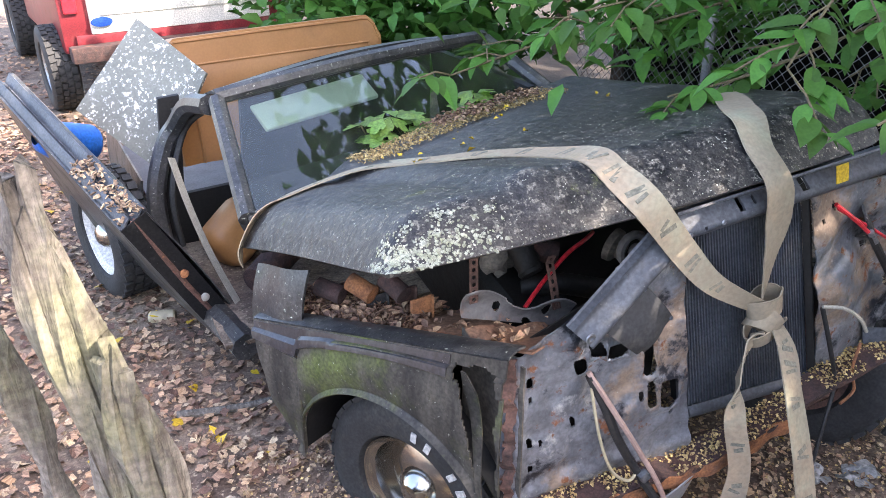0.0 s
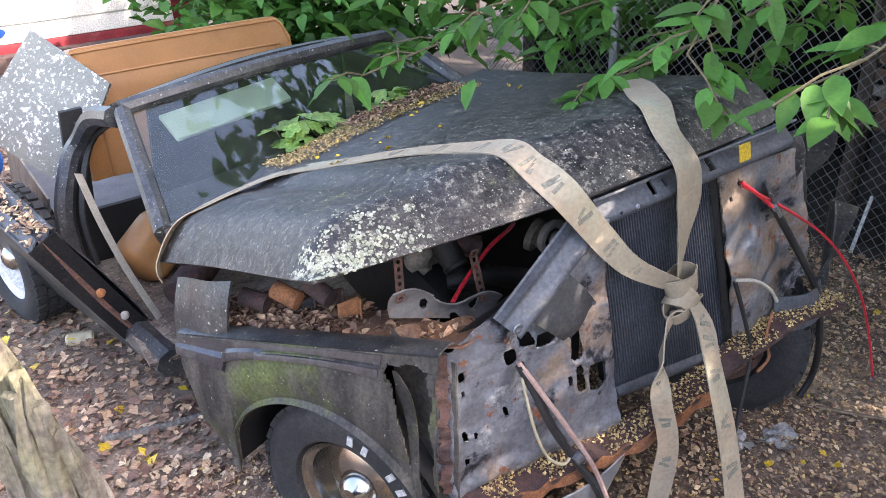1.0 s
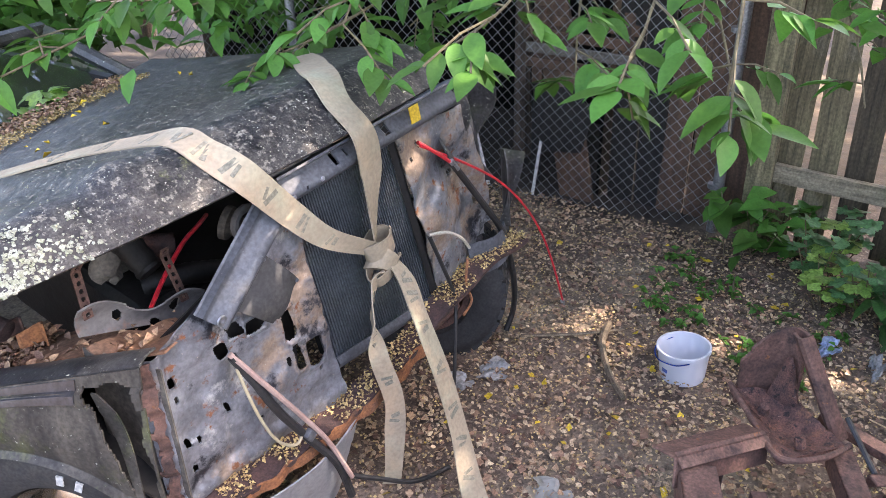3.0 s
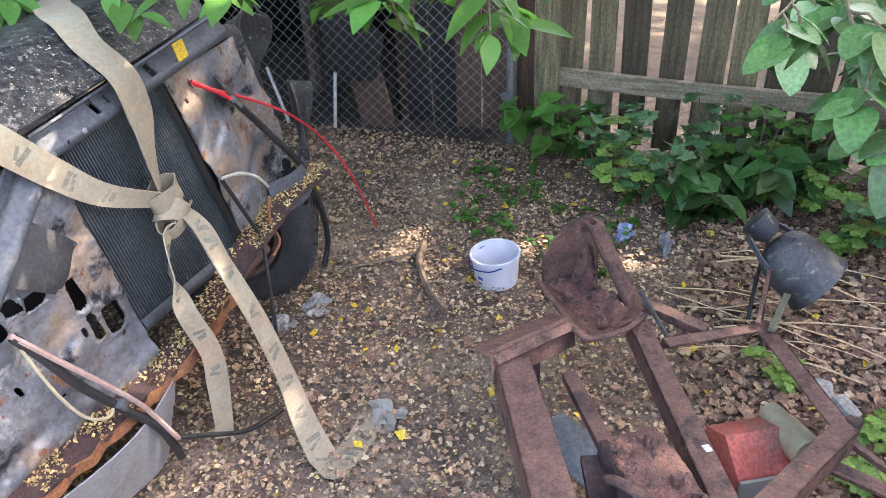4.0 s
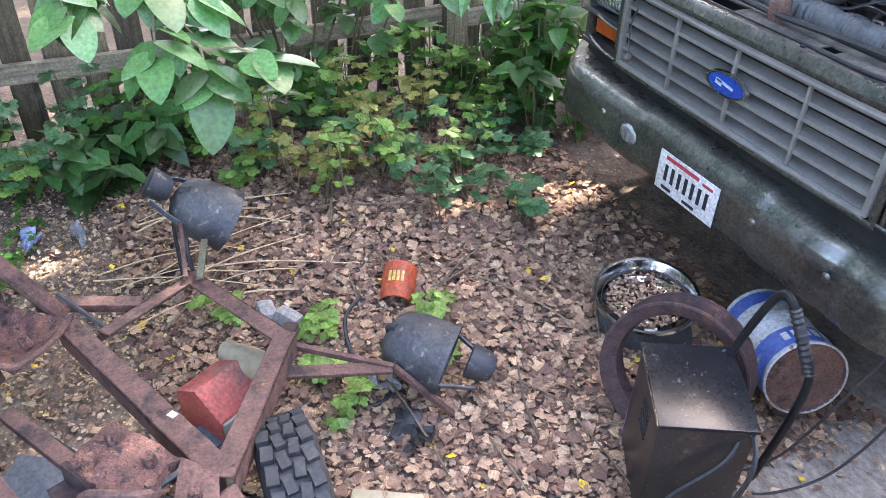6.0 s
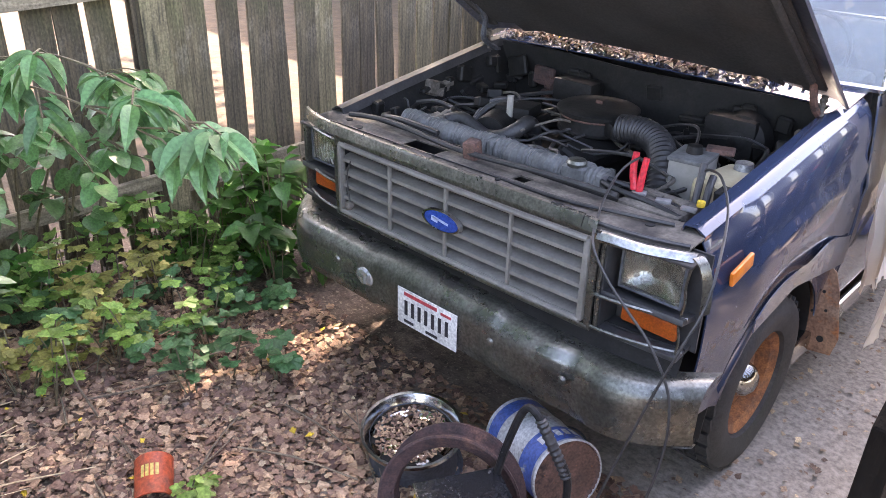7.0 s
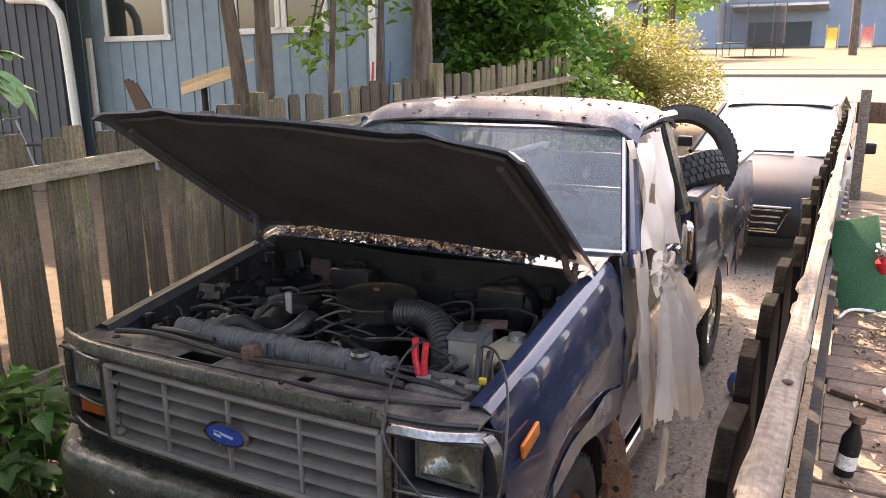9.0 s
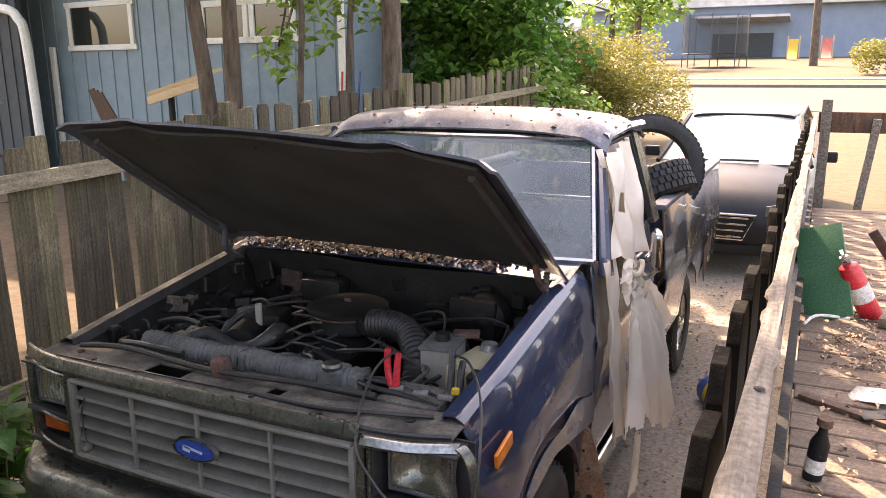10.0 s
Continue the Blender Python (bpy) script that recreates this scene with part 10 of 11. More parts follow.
tree = thing("overhanging_tree", "leafy green branches overhanging the wrecked pickup", "tree", pose(0, 0, 0))
part("trunk", bm_tube(curve_pts([(-2.55, -4.3, -0.05), (-2.52, -4.3, 1.0), (-2.42, -4.25, 2.0), (-2.2, -4.2, 2.9)]), 0.06, 10, r_end=0.03), M["bark"], tree)
for z0, pts, sp in (
        (1.7, [(-2.45, -4.3, 1.7), (-1.6, -4.35, 1.75), (-0.7, -4.35, 1.62), (0.1, -4.35, 1.50), (0.62, -4.30, 1.42)], 13),
        (1.9, [(-2.42, -4.3, 1.9), (-1.5, -4.6, 1.92), (-0.6, -4.75, 1.75), (0.2, -4.7, 1.58)], 11),
        (1.8, [(-2.42, -4.25, 1.8), (-1.6, -4.0, 1.72), (-0.9, -3.85, 1.55), (-0.3, -3.85, 1.42), (0.05, -3.92, 1.36)], 11),
        (2.0, [(-2.4, -4.25, 2.0), (-1.7, -4.1, 2.0), (-0.9, -4.0, 1.85), (-0.2, -4.0, 1.70), (0.35, -4.05, 1.62)], 11),
        (2.2, [(-2.38, -4.2, 2.2), (-1.8, -3.7, 2.05), (-1.2, -3.3, 1.75), (-0.75, -3.15, 1.48), (-0.52, -3.05, 1.28)], 8),
        (2.3, [(-2.35, -4.2, 2.3), (-1.7, -3.5, 2.1), (-1.15, -2.95, 1.75), (-0.85, -2.70, 1.42), (-0.72, -2.60, 1.24)], 7),
        (2.4, [(-2.3, -4.2, 2.4), (-1.7, -3.2, 2.1), (-1.2, -2.6, 1.75), (-1.0, -2.35, 1.45), (-0.90, -2.25, 1.22)], 6),
        (2.1, [(-2.4, -4.3, 2.1), (-1.6, -4.9, 2.15), (-0.7, -5.1, 2.0), (0.2, -5.0, 1.85), (0.6, -4.95, 1.72)], 9),
        (1.5, [(-2.45, -4.35, 1.5), (-1.8, -4.1, 1.5), (-1.2, -3.95, 1.42), (-0.8, -3.9, 1.32)], 7)):
    branch(tree, pts, int(sp * 1.4), LEAFM, 0.16, 0.009, 7, (0.5, 0.85))
for pts, sp in (([(-2.2, -4.2, 2.75), (-1.0, -3.5, 2.35), (-0.25, -3.0, 1.85), (0.08, -2.95, 1.66), (0.18, -3.08, 1.54)], 11), ([(-2.2, -4.2, 2.75), (-1.1, -3.2, 2.4), (-0.35, -2.75, 1.85), (-0.02, -2.66, 1.60), (0.06, -2.70, 1.47)], 9),
                ([(-2.2, -4.2, 2.8), (-1.1, -3.0, 2.45), (-0.35, -2.55, 1.95), (0.0, -2.45, 1.68), (0.06, -2.44, 1.47)], 9), ([(-2.2, -4.2, 2.6), (-0.9, -3.8, 2.1), (-0.1, -3.5, 1.72), (0.15, -3.42, 1.56)], 8)):
    branch(tree, pts, int(sp * 1.4), LEAFM, 0.15, 0.006, 7, (0.5, 0.85), 0.1)
extra = []
for pts in ([(-2.4, -4.3, 2.0), (-1.4, -4.5, 1.95), (-0.5, -4.5, 1.78), (0.45, -4.5, 1.62)], [(-2.4, -4.2, 1.9), (-1.4, -4.2, 1.78), (-0.6, -4.15, 1.62), (0.25, -4.15, 1.5)], [(-2.4, -4.3, 2.2), (-1.4, -4.9, 2.1), (-0.4, -5.0, 1.95), (0.7, -4.9, 1.75)],
            [(-2.35, -4.2, 2.3), (-1.6, -3.8, 2.0), (-1.0, -3.6, 1.75), (-0.4, -3.6, 1.6)], [(-2.3, -4.2, 2.3), (-1.6, -3.0, 2.05), (-1.15, -2.5, 1.75), (-0.95, -2.15, 1.5)], [(-2.4, -4.3, 1.7), (-1.7, -4.6, 1.6), (-1.0, -4.7, 1.45), (-0.5, -4.7, 1.38)]):
    P = curve_pts(pts, 8)
    part("twig", bm_tube(P, 0.010, 6, r_end=0.003), M["stem"], tree)
    for k in range(260):
        p = P[int(len(P) * rnd(0.1, 0.99))] + Vector((rnd(-0.22, 0.22), rnd(-0.22, 0.22), rnd(-0.10, 0.14)))
        extra.append((tuple(p), (rnd(-0.7, 0.1), rnd(-0.4, 0.4), rnd(0, 6.283)), rnd(0.75, 1.25)))
tagged(leaf_object("foliage", extra, 0.095, 0.047, M["leaf_green"], tree, "dense green leaves", fold=0.14, droop=0.2), kind="stuff")

# Unseen crown: lumps added to block sun from the hood and darken glass reflections.
crown = []
random.seed(66)
for k in range(38):
    c = Vector((rnd(-2.7, 0.25), rnd(-6.9, -2.2), rnd(2.9, 4.4)))
    for j in range(75):
        q = Vector((random.gauss(0, 0.30), random.gauss(0, 0.30), random.gauss(0, 0.2)))
        crown.append((tuple(c + q), (rnd(-0.8, 0.3), rnd(-0.5, 0.5), rnd(0, 6.283)), rnd(0.8, 1.4)))
    part("twig", bm_tube(curve_pts([(-2.25, -4.2, 2.75), Vector((-2.2, -4.2, 3.0)).lerp(c, 0.5) + Vector((0, 0, 0.2)), c], 4), 0.012, 5, r_end=0.004), M["stem"], tree)
for k in range(20):
    c = Vector((rnd(-2.8, -0.9), rnd(-2.4, -0.7), rnd(3.0, 4.4))) if k < 14 else Vector((rnd(-1.0, -0.35), rnd(-2.4, -1.3), rnd(3.2, 4.2)))
    for j in range(75):
        crown.append((tuple(c + Vector((random.gauss(0, 0.3), random.gauss(0, 0.3), random.gauss(0, 0.2)))), (rnd(-0.8, 0.3), rnd(-0.5, 0.5), rnd(0, 6.283)), rnd(0.8, 1.4)))
    part("twig", bm_tube(curve_pts([(-2.25, -4.2, 2.75), Vector((-2.2, -4.2, 3.0)).lerp(c, 0.5) + Vector((0, 0, 0.2)), c], 4), 0.012, 5, r_end=0.004), M["stem"], tree)
tagged(leaf_object("crown", crown, 0.15, 0.075, M["leaf_green"], tree, "leafy crown over the wreck, out of view, added for shade", fold=0.14, droop=0.2), kind="stuff")

pale = thing("fence_shrub", "pale-leaved shrub growing along the picket fence", "shrub", pose(0, 0, 0))
for pts, sp in (([(-2.0, -0.9, 0.1), (-1.75, -1.05, 0.9), (-1.45, -1.20, 1.12), (-1.15, -1.35, 0.98)], 7), ([(-2.0, -0.9, 0.1), (-1.8, -0.9, 1.0), (-1.5, -1.1, 1.28), (-1.2, -1.3, 1.22)], 6),
                ([(-2.0, -0.8, 0.1), (-1.85, -0.6, 0.8), (-1.65, -0.45, 1.1), (-1.45, -0.38, 1.02)], 6), ([(-2.0, -0.8, 0.1), (-1.8, -0.75, 0.9), (-1.55, -0.7, 1.05), (-1.35, -0.62, 0.92)], 6), ([(-2.02, -0.85, 0.1), (-1.85, -1.3, 0.8), (-1.6, -1.5, 1.15), (-1.4, -1.6, 1.25)], 5)):
    branch(pale, pts, sp, PALEM, 0.14, 0.008, 5, (0.65, 1.0), 0.25)
for pts, sp in (([(-2.0, -0.6, 0.1), (-1.85, -0.45, 0.9), (-1.65, -0.36, 1.20), (-1.5, -0.25, 1.10)], 8), ([(-2.0, -0.5, 0.1), (-1.85, -0.3, 0.8), (-1.62, -0.15, 0.95), (-1.5, 0.1, 0.80)], 8), ([(-2.0, -0.9, 0.1), (-1.7, -1.2, 0.8), (-1.42, -1.35, 0.98), (-1.30, -1.45, 0.72)], 7), ([(-2.0, -0.9, 0.1), (-1.75, -1.1, 0.75), (-1.45, -1.05, 0.92), (-1.28, -1.1, 0.62)], 7), ([(-2.0, -0.6, 0.1), (-1.8, -0.55, 0.75), (-1.55, -0.5, 0.95), (-1.4, -0.42, 0.9)], 7)):
    branch(pale, pts, sp, PALEM, 0.14, 0.008, 5, (0.65, 1.05), 0.25)

branch(tree, [(-2.5, -0.9, 2.75), (-2.2, -0.4, 2.55), (-1.85, 0.1, 2.3), (-1.62, 0.33, 2.12)], 7, PALEM, 0.16, 0.008, 5, (0.9, 1.2), 0.2)
branch(pale, [(-2.0, -0.9, 0.3), (-1.5, -1.25, 1.3), (-0.6, -1.60, 1.52), (-0.02, -1.72, 1.49), (0.15, -1.65, 1.41), (0.20, -1.59, 1.355)], 13, BROADM, 0.09, 0.006, 5, (0.62, 0.95), 0.1)
branch(pale, [(-2.0, -0.9, 0.3), (-1.4, -1.4, 1.35), (-0.6, -1.75, 1.55), (-0.10, -1.80, 1.50), (0.10, -1.86, 1.48)], 9, BROADM, 0.09, 0.006, 5, (0.6, 0.9), 0.05)

for pts, sp, per, sc in (([(-2.0, -0.9, 0.3), (-1.5, -1.0, 1.2), (-0.8, -0.95, 1.50), (-0.30, -0.88, 1.50), (0.0, -0.84, 1.43)], 9, 5, (0.62, 0.95)), ([(-2.0, -0.9, 0.3), (-1.5, -1.0, 1.15), (-0.8, -1.02, 1.42), (-0.34, -0.95, 1.43), (-0.06, -0.86, 1.36)], 8, 5, (0.62, 0.95))):
    branch(pale, pts, sp + 5, CURLM, 0.10, 0.005, 7, (0.75, 1.2), 0.1)
for pts, sp in (([(-2.3, -1.4, 2.75), (-1.5, -1.1, 2.55), (-0.7, -0.9, 2.32), (-0.15, -0.78, 2.17), (0.10, -0.70, 2.09)], 9), ([(-2.3, -1.4, 2.8), (-1.5, -1.0, 2.6), (-0.6, -0.85, 2.30), (-0.1, -0.70, 2.16)], 8)):
    branch(tree, pts, sp + 6, CURLM, 0.11, 0.005, 7, (0.75, 1.2), 0.0)

# undergrowth along the fence
def herb(x, y, h, spread, n, mt, L, W, name, label, cat, grp):
    g = ground_z(x, y)
    t = thing(name, label, cat, pose(x, y, g), grp)
    pl = []
    lobed = 0.045 < L < 0.09
    for k in range(max(3, n // 9)):
        a, r = rnd(0, 6.283), spread * math.sqrt(rnd(0, 1))
        top = Vector((r * math.cos(a), r * math.sin(a), h * rnd(0.45, 1.0)))
        st_ = [Vector((r * 0.25 * math.cos(a), r * 0.25 * math.sin(a), 0)), Vector((r * 0.7 * math.cos(a), r * 0.7 * math.sin(a), top.z * 0.6)), top]
        part("stem", bm_tube(st_, 0.003, 4, caps=False), M["stem"], t)
        if lobed:
            # leaves in threes on thin stalks
            for u in (1.0, rnd(0.6, 0.9), rnd(0.3, 0.6)):
                c = st_[1].lerp(st_[2], (u - 0.5) * 2) if u > 0.5 else st_[0].lerp(st_[1], u * 2)
                yaw, sc = rnd(0, 6.283), rnd(0.7, 1.2)
                c = c + Vector((-math.sin(yaw), math.cos(yaw), 0.3)) * (0.035 * (u < 1.0))
                tx, ty = rnd(-0.35, 0.25), rnd(-0.3, 0.3)
                for dy in (-1.15, 0.0, 1.15):
                    pl.append((tuple(c), (tx + rnd(-0.1, 0.1), ty + rnd(-0.1, 0.1), yaw + dy), sc * rnd(0.9, 1.1)))
            continue
        for j in range(9):
            u = rnd(0.35, 1.0)
            p = st_[1].lerp(st_[2], (u - 0.35) / 0.65) if u > 0.5 else st_[0].lerp(st_[1], u)
            pl.append((tuple(p), (rnd(-0.5, 0.5), rnd(-0.5, 0.5), rnd(0, 6.283)), rnd(0.6, 1.3)))
    leaf_object("foliage", pl, L, W, M[mt], t, fan=lobed)
    return t


random.seed(71)
SOFT = ("low green weed with lobed leaves by the fence", "weed", "weeds along the fence")
for k in range(40):
    y = rnd(-2.4, 0.5)
    x = -1.95 + abs(random.gauss(0, 0.30))
    if x > -1.15 - 0.2 * math.sin(y * 3):
        continue
    tall = 0.42 if x < -1.7 else 0.28
    herb(x, y, tall * rnd(0.7, 1.2), 0.17, 46, random.choice(("leaf_bright", "leaf_green", "leaf_bright", "leaf_weed")), 0.062, 0.068, "weed", *SOFT)
for x, y in ((-1.15, -0.75), (-0.95, -0.60), (-0.80, -0.42), (-1.05, -0.35), (-0.72, -0.62), (-1.25, -0.95), (-0.62, -0.30), (-1.35, -1.2), (-1.30, -0.55), (-1.5, -0.3), (-1.4, 0.0), (-1.25, 0.15)):
    herb(x, y, 0.26, 0.13, 30, "leaf_weed" if k % 2 else "leaf_bright", 0.058, 0.066, "weed", "small green weed in dry leaves", "weed", "weeds in the litter")
for x, y in ((-1.60, -1.75), (-1.70, -1.55), (-1.50, -1.95), (-1.62, -1.95), (-1.78, -1.80)):
    herb(x, y, 0.30, 0.18, 40, "leaf_dark", 0.17, 0.085, "broadleaf_plant", "dark broad-leaved plant by the fence", "plant", "broad-leaved plants")
for x, y in ((-1.92, -2.65), (-1.80, -2.75), (-1.98, -2.50)):
    herb(x, y, 0.38, 0.16, 30, "leaf_green", 0.13, 0.08, "broadleaf_plant", "green broad-leaved seedling by the post", "plant", "broad-leaved plants")
for x, y in ((-1.55, 0.35), (-1.45, 0.7), (-1.6, 0.95), (-1.4, 0.25), (-1.75, 0.5), (-1.7, 1.2), (-1.35, 0.5), (-1.85, 0.2)):
    herb(x, y, 0.80, 0.22, 60, random.choice(("leaf_dark", "leaf_green")), 0.13, 0.085, "tall_weed", "tall dark green weed beside the blue pickup", "weed", "tall weeds by the pickup")
for k in range(18):
    gx, gy = rnd(-1.75, -0.6), rnd(-3.0, -2.2)
    if math.hypot(gx + 0.80, gy + 2.69) < 0.28:
        gx -= 0.5
    herb(gx, gy, 0.08, 0.10, 36, "leaf_green", 0.032, 0.022, "ground_cover", "tiny green ground cover on bare soil", "ground cover", "ground cover clumps")
for x, y in ((-0.30, -1.30), (-0.04, -1.36), (0.13, -1.33), (-0.22, -0.95), (0.05, -0.05), (-0.45, -1.60), (0.02, -1.02)):
    herb(x, y, 0.12, 0.08, 18, "leaf_bright", 0.05, 0.035, "weed", "small green weed in dry leaves", "weed", "weeds in the litter")
for k in range(12):
    herb(rnd(-1.7, -1.0), rnd(-1.6, -0.2), 0.38, 0.16, 45, ("leaf_gold", "leaf_bright", "leaf_gold")[k % 3], 0.055, 0.05, "yellowing_weed", "yellowing half dry weed", "weed", "yellowing weeds")
for x, y, z in ((0.55, -4.82, 1.06), (0.68, -4.80, 1.02), (0.28, -4.80, 1.08)):
    t = herb(x, y, 0.12, 0.08, 9, "leaf_bright", 0.085, 0.05, "seedling", "green seedling sprouting from the cowl dirt", "seedling", "seedlings on the cowl")
    t.location.z = z

# leaf litter
random.seed(81)
def litter(name, n, area, L, W, mt, label, zoff=0.004, tilt=0.55):
    pl = []
    x0, x1, y0, y1 = area
    while len(pl) < n:
        x, y = rnd(x0, x1), rnd(y0, y1)
        pl.append(((x, y, ground_z(x, y) + relief(x, y) + zoff + rnd(0, 0.022)), (rnd(-tilt, tilt), rnd(-tilt, tilt), rnd(0, 6.283)), rnd(0.45, 1.35)))
    ob = leaf_object(name, pl, L, W, M[mt], fold=0.12, droop=0.20, quad=L < 0.02, fan=L >= 0.03)
    return tagged(ob, label, "leaf litter", kind="stuff")


litter("leaf_litter", 5200, (-1.5, 0.75, -1.25, 0.35), 0.040, 0.034, "leaf_dry", "reddish brown dry leaves before the bumper")
litter("leaf_litter", 7000, (-2.0, 0.75, -1.9, 0.1), 0.043, 0.036, "leaf_dry", "brown dry leaves scattered over the soil")
litter("leaf_litter", 11000, (-2.0, 0.8, -1.9, 0.1), 0.024, 0.016, "leaf_dry", "small brown leaf pieces over the soil")
litter("leaf_litter", 3800, (-2.0, 0.8, -1.9, 0.1), 0.030, 0.021, "leaf_tan", "tan dry leaves scattered over the soil")
litter("leaf_litter", 14000, (-2.0, 1.5, -4.4, -1.6), 0.012, 0.009, "leaf_straw", "pale seeds and bark crumbs on the soil", 0.008)
litter("leaf_litter", 22000, (-2.0, 1.5, -4.4, -1.9), 0.0205, 0.013, "leaf_tan", "tan leaf debris on the soil")
litter("leaf_litter", 4200, (-2.0, 1.5, -4.4, -1.9), 0.032, 0.022, "leaf_dry", "brown dry leaves scattered over the soil")
litter("leaf_litter", 3000, (0.3, 4.0, -14.0, -9.5), 0.06, 0.04, "leaf_dry", "brown dry leaves by the red pickup")
litter("leaf_litter", 9000, (0.9, 3.2, -9.5, -4.2), 0.045, 0.030, "leaf_dry", "brown dry leaves beside the wreck")
litter("leaf_litter", 5000, (0.9, 3.0, -9.5, -4.2), 0.032, 0.03, "leaf_tan", "tan dry leaves beside the wreck")
litter("leaf_litter", 260, (-1.8, 1.4, -4.4, 0.2), 0.036, 0.024, "leaf_yellow", "fallen yellow leaves on the ground", 0.014)
litter("leaf_litter", 60, (0.9, 2.2, -8.0, -4.4), 0.055, 0.036, "leaf_yellow", "fallen yellow leaves on the ground", 0.014)
litter("leaf_litter", 1800, (0.7, 1.65, -0.8, 6.5), 0.03, 0.02, "leaf_tan", "tan leaf debris on the driveway")
random.seed(83)
def scatter_on(name, fn, n, L, mt, label, u0=0.0, u1=1.0, v0=0.0, v1=1.0, up=0.01):
    pl = []
    for k in range(n):
        p = Vector(fn(rnd(u0, u1), rnd(v0, v1)))
        pl.append(((p.x, p.y, p.z + up + rnd(0, 0.01)), (rnd(-0.5, 0.5), rnd(-0.5, 0.5), rnd(0, 6.283)), rnd(0.5, 1.3)))
    return tagged(leaf_object(name, pl, L, L * 0.6, M[mt], quad=True, fold=0.3), label, "leaf litter", kind="stuff")
scatter_on("cowl_litter", lambda u, v: (-0.80 + 1.6 * u, 1.27 + 0.16 * v, 1.275 + 0.03 * v), 700, 0.035, "leaf_tan", "dry leaves heaped on the blue cowl", 0.0, 0.85)
scatter_on("cowl_litter", lambda u, v: (-0.80 + 1.6 * u, 1.27 + 0.16 * v, 1.285 + 0.03 * v), 300, 0.03, "leaf_dry", "brown leaves heaped on the blue cowl", 0.0, 0.7)
scatter_on("cowl_litter", lambda u, v: (-0.7 + 1.4 * u, 1.30 + 0.1 * v, 1.31 + 0.03 * v), 9, 0.05, "leaf_yellow", "yellow leaves on the blue cowl", 0.1, 0.9)
tagged(leaf_object("ledge_debris", DEBRIS, 0.011, 0.008, M["leaf_straw"], None, quad=True, fold=0.3), "tan seeds and bark debris on the crossmember ledge", "leaf litter", kind="stuff")
tagged(leaf_object("apron_litter", APRON, 0.026, 0.016, M["leaf_dry"], None, fold=0.3), "brown leaf litter on the rusty apron", "leaf litter", kind="stuff")
scatter_on("hood_litter", bhood_fn, 3400, 0.012, "leaf_straw", "tan seeds and leaf debris on the old hood", 0.25, 0.80, 0.82, 1.0)
scatter_on("hood_litter", bhood_fn, 500, 0.022, "leaf_dry", "brown leaf debris on the old hood", 0.45, 0.75, 0.86, 1.0, 0.03)
scatter_on("hood_litter", bhood_fn, 22, 0.026, "leaf_yellow", "yellow leaves on the old hood", 0.25, 0.8, 0.5, 1.0)
scatter_on("deck_litter", lambda u, v: (1.8 + 1.2 * u, 0.6 + 3.6 * v, DZ + 0.004), 900, 0.03, "leaf_tan", "bark debris scattered on the deck")
scatter_on("deck_litter", lambda u, v: (1.84 + 0.62 * u + 0.10 * math.sin(v * 9), 1.85 + 0.62 * v + 0.08 * math.sin(u * 7), DZ + 0.004 + 0.018 * math.sin(u * 3.1) * math.sin(v * 3.1)), 1100, 0.020, "leaf_tan", "heap of bark chips and dry leaves on the deck")
scatter_on("roof_litter", roof_fn, 160, 0.03, "leaf_dry", "dead leaves on the cab roof")

# ---- trees ----
def tree_thing(x, y, h, r, crown, n, size, mt, label, zlo, name="tree", limbs=5, cat="tree", group=""):
    """crown: (cx, cy, cz, rx, ry, rz) lumps."""
    t = thing(name, label, cat, pose(0, 0, 0), group)
    g = ground_z(x, y)
    part("trunk", bm_tube(curve_pts([(x, y, g - 0.1), (x + rnd(-0.05, 0.05), y, g + h * 0.35), (x + rnd(-0.15, 0.15), y + rnd(-0.1, 0.1), g + h * 0.7), (x + rnd(-0.2, 0.2), y, g + h)]), r, 12, r_end=r * 0.5), M["bark"], t)
    for k in range(limbs):
        c = crown[k % len(crown)]
        z0 = g + h * rnd(0.5, 0.95)
        part("limb", bm_tube(curve_pts([(x, y, z0), (x + (c[0] - x) * 0.5, y + (c[1] - y) * 0.5, z0 + (c[2] - z0) * 0.6), (c[0], c[1], c[2])]), r * 0.35, 6, r_end=0.01), M["bark"], t)
    pl = []
    for k in range(n):
        c = crown[random.randrange(len(crown))]
        while True:
            q = Vector((rnd(-1, 1), rnd(-1, 1), rnd(-1, 1)))
            if 0.25 < q.length < 1:
                break
        z = c[2] + q.z * c[5]
        if z < zlo:
            z = zlo + rnd(0, 0.3)
        pl.append(((c[0] + q.x * c[3], c[1] + q.y * c[4], z), (rnd(-0.9, 0.9), rnd(-0.9, 0.9), rnd(0, 6.283)), rnd(0.6, 1.4)))
    leaf_object("crown", pl, size, size * 0.62, M[mt], t, quad=size > 0.2)
    return t


random.seed(91)
def lumps(n, x0, x1, y0, y1, z0, z1, r):
    return [(rnd(x0, x1), rnd(y0, y1), rnd(z0, z1), r * rnd(0.7, 1.3), r * rnd(0.7, 1.3), r * rnd(0.5, 0.9)) for k in range(n)]
# High crown lumps are out of view, set where they shade yard, path and sedan.
tree_thing(-5.25, 6.0, 5.0, 0.12, lumps(8, -8, -3.8, 2, 7.0, 5.5, 8, 1.3) + lumps(16, -13, -6.5, -1, 6.5, 5.5, 8, 1.4), 5500, 0.26, "leaf_green", "slim tree with rough bark behind the fence", 4.3, group="trees behind the fence")
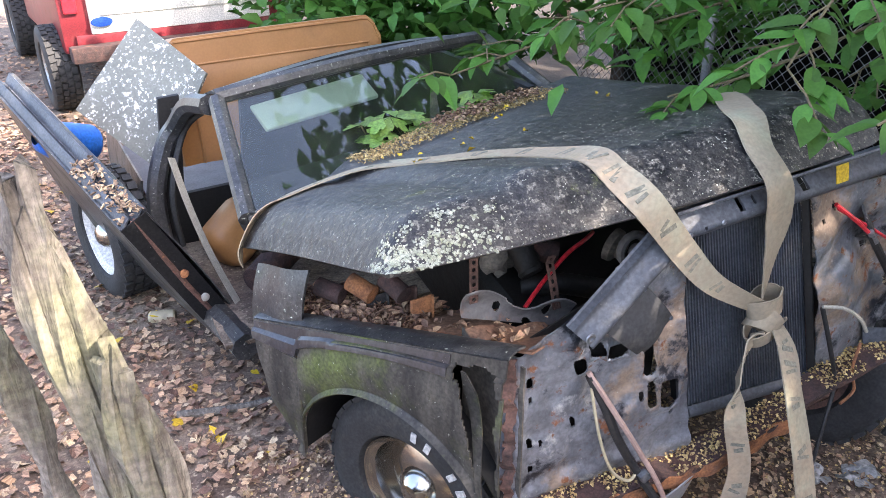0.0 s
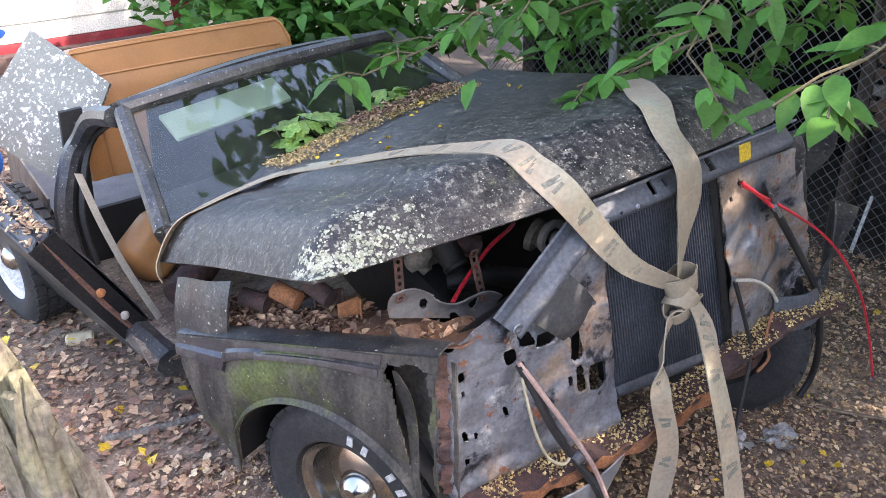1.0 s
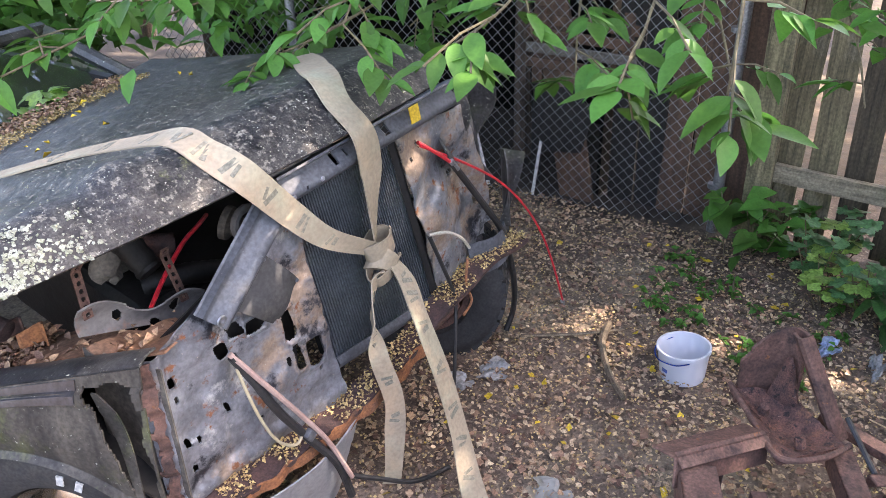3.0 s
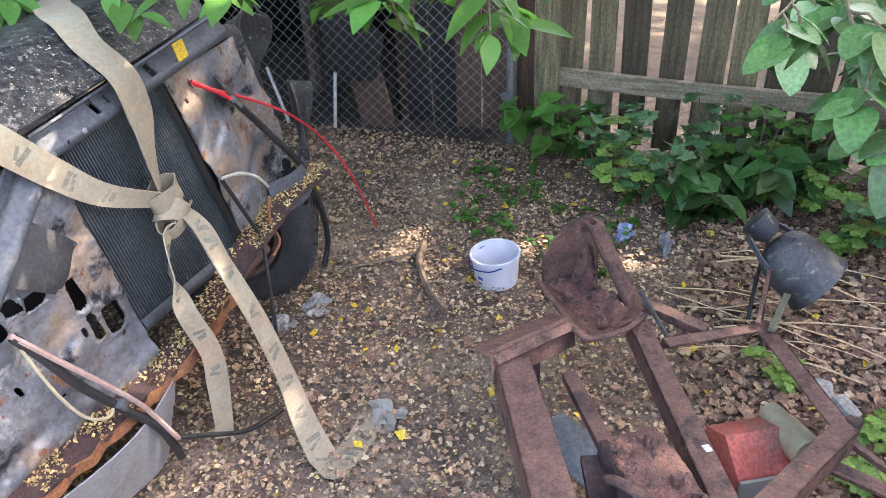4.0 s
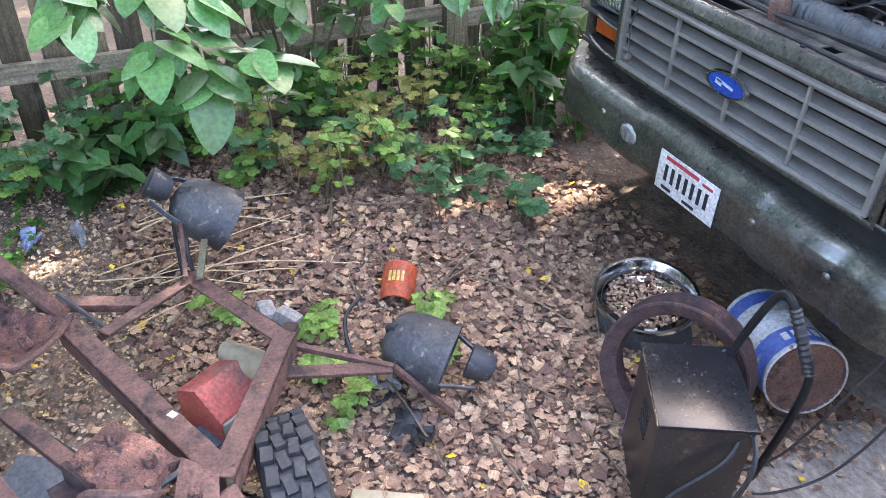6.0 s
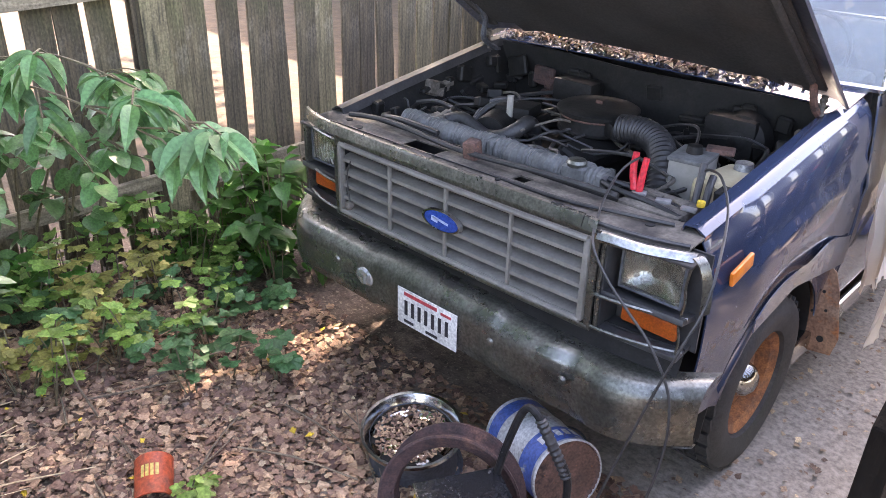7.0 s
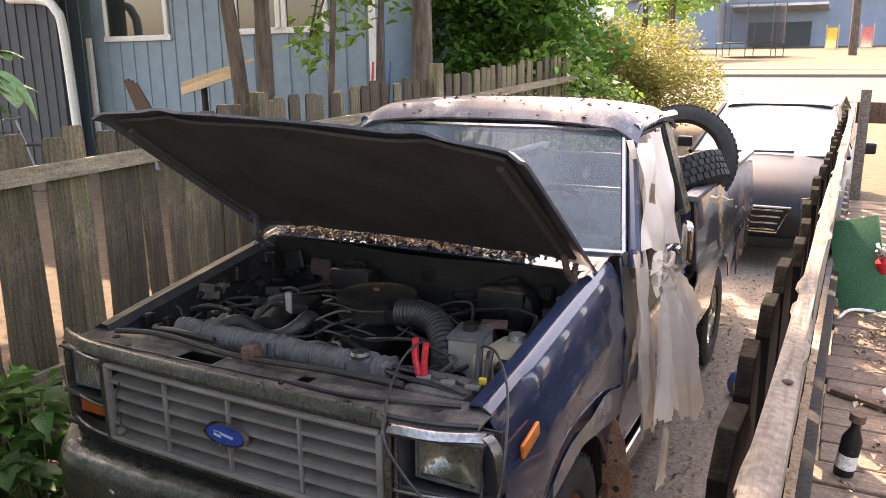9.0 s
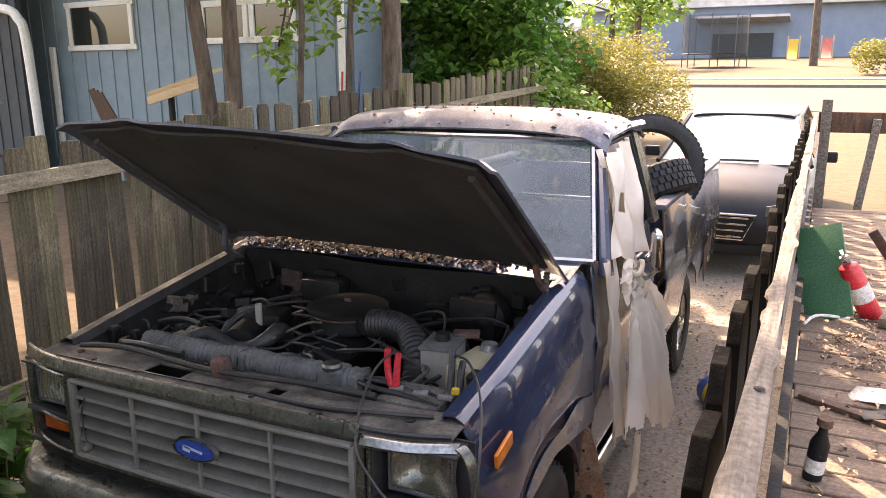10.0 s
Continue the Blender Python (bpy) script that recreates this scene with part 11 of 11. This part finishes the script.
tree_thing(-4.88, 6.05, 5.2, 0.125, lumps(9, -7.5, -3.6, -3, 4, 5.5, 8, 1.4) + lumps(9, -4.2, -1.0, -3, 2.6, 6.0, 7.5, 1.2) + lumps(14, -6.2, -2.4, -1.5, 4.2, 5.6, 7.6, 1.1), 8500, 0.26, "leaf_green", "slim tree with rough bark behind the fence", 4.3, group="trees behind the fence")
tree_thing(-2.88, 6.5, 5.5, 0.15, lumps(7, -6, -3.4, 4.5, 8, 5.5, 8, 1.2) + lumps(5, -4.3, -3.2, 7, 10.5, 5.8, 7, 0.9) + lumps(5, -3.4, -1.6, 11.2, 13.0, 6.2, 7.2, 0.8) + lumps(2, -2.9, -2.0, 4.9, 6.2, 5.8, 6.4, 0.7), 3400, 0.26, "leaf_green", "sturdy tree with rough bark at the fence end", 4.6, group="trees behind the fence")
tree_thing(-4.0, 6.2, 4.2, 0.05, [(-3.9, 6.2, 2.75, 0.5, 0.3, 0.5), (-4.3, 6.2, 2.4, 0.35, 0.3, 0.4)], 130, 0.16, "leaf_bright", "young maple with bright leaves behind the fence", 1.9, group="saplings")
tree_thing(-3.4, 6.4, 4.2, 0.055, [(-3.3, 6.6, 3.0, 0.5, 0.4, 0.5)], 90, 0.16, "leaf_bright", "young maple with bright leaves behind the fence", 2.1, group="saplings")
# Unseen tree, added only to shade the wreck and the red pickup.
tree_thing(-6.0, -6.0, 6.0, 0.2, lumps(6, -9, -5.5, -8, -4, 5.0, 7, 1.4) + lumps(12, -6.0, -1.6, -9.0, -3.0, 4.8, 6.5, 1.1), 4200, 0.28, "leaf_green", "unseen tall tree added behind the shed to shade the yard", 4.0, group="yard trees")
tree_thing(-3.6, -9.5, 3.0, 0.1, lumps(10, -4.5, 0.0, -12.5, -8.5, 0.9, 2.6, 1.0), 3000, 0.15, "leaf_dark", "dense green thicket behind the wreck", 0.2, "thicket", group="thickets")
tree_thing(-0.9, -12.8, 2.5, 0.08, lumps(9, -3.5, 1.6, -14.0, -12.0, 0.8, 2.4, 1.0), 2400, 0.15, "leaf_green", "dense green thicket behind the red pickup", 0.2, "thicket", group="thickets")
tree_thing(-2.7, -7.4, 2.4, 0.06, lumps(12, -3.2, -0.9, -8.6, -5.6, 0.8, 2.2, 0.8) + lumps(9, -1.6, 0.1, -8.8, -7.0, 0.6, 1.9, 0.7), 7000, 0.13, "leaf_green", "green bushes beyond the wire fence", 0.2, "thicket", group="thickets")
tree_thing(-4.6, 13.0, 3.6, 0.12, lumps(26, -7.2, -3.7, 11.5, 15, 1.0, 4.8, 1.1), 11000, 0.18, "leaf_green", "leafy tree beside the driveway", 0.3, "tree", group="driveway trees")
tree_thing(-3.2, 9.4, 2.0, 0.05, lumps(8, -3.9, -2.2, 8.5, 10.3, 1.0, 2.4, 0.7), 2400, 0.13, "leaf_bright", "bright leafy shrub at the fence end", 0.2, "shrub", group="shrubs")
tree_thing(-3.6, 10.8, 2.6, 0.06, lumps(26, -4.7, -2.3, 9.6, 12.0, 0.7, 3.5, 0.75), 13000, 0.14, "leaf_green", "dense leafy tree past the fence end", 0.2, "tree", group="driveway trees")
tree_thing(-2.3, 11.0, 1.4, 0.04, lumps(9, -2.9, -1.7, 10.4, 11.8, 0.8, 2.0, 0.55), 3800, 0.10, "leaf_bright", "bright yellow-green shrub past the fence end", 0.2, "shrub", group="shrubs")
tree_thing(-2.7, 17.5, 1.6, 0.05, lumps(24, -5.0, -1.5, 16.3, 18.6, 0.9, 2.75, 0.85), 26000, 0.075, "leaf_gold", "golden green rounded bush by the driveway", 0.1, "bush", group="bushes", limbs=3)
tree_thing(5.0, 50, 3.0, 0.08, lumps(9, 3.6, 6.5, 49, 51, 2.3, 3.2, 1.1), 3600, 0.18, "leaf_gold", "rounded olive bush across the lawn", 0.1, "bush", group="bushes", limbs=3)
for x, y, hh, c in ((-11.5, 60, 7, lumps(8, -14, -9, 58, 62, 6.5, 9, 1.8)), (0.8, 64, 16, lumps(6, -2, 4, 60, 64, 14, 17, 2.2)), (-16, 70, 8, lumps(8, -20, -12, 68, 72, 4, 9, 2.4)), (24, 80, 9, lumps(8, 20, 29, 78, 84, 5, 10, 2.8)), (-28, 60, 9, lumps(8, -33, -23, 57, 63, 4, 10, 3))):
    tree_thing(x, y, hh, 0.32, c, 900, 0.6, "leaf_bright", "street tree on the far lawn", 2.5, "tree", group="far trees")
single("far_wood", bm_sheet(lambda u, v: (-160 + 320 * u, 130 + 4 * math.sin(u * 40), -0.2 + (9 + 3 * math.sin(u * 61) + 2 * math.sin(u * 143)) * v), 160, 3, 0.5), M["leaf_dark"], "distant line of dark green woods", "woods", kind="stuff")
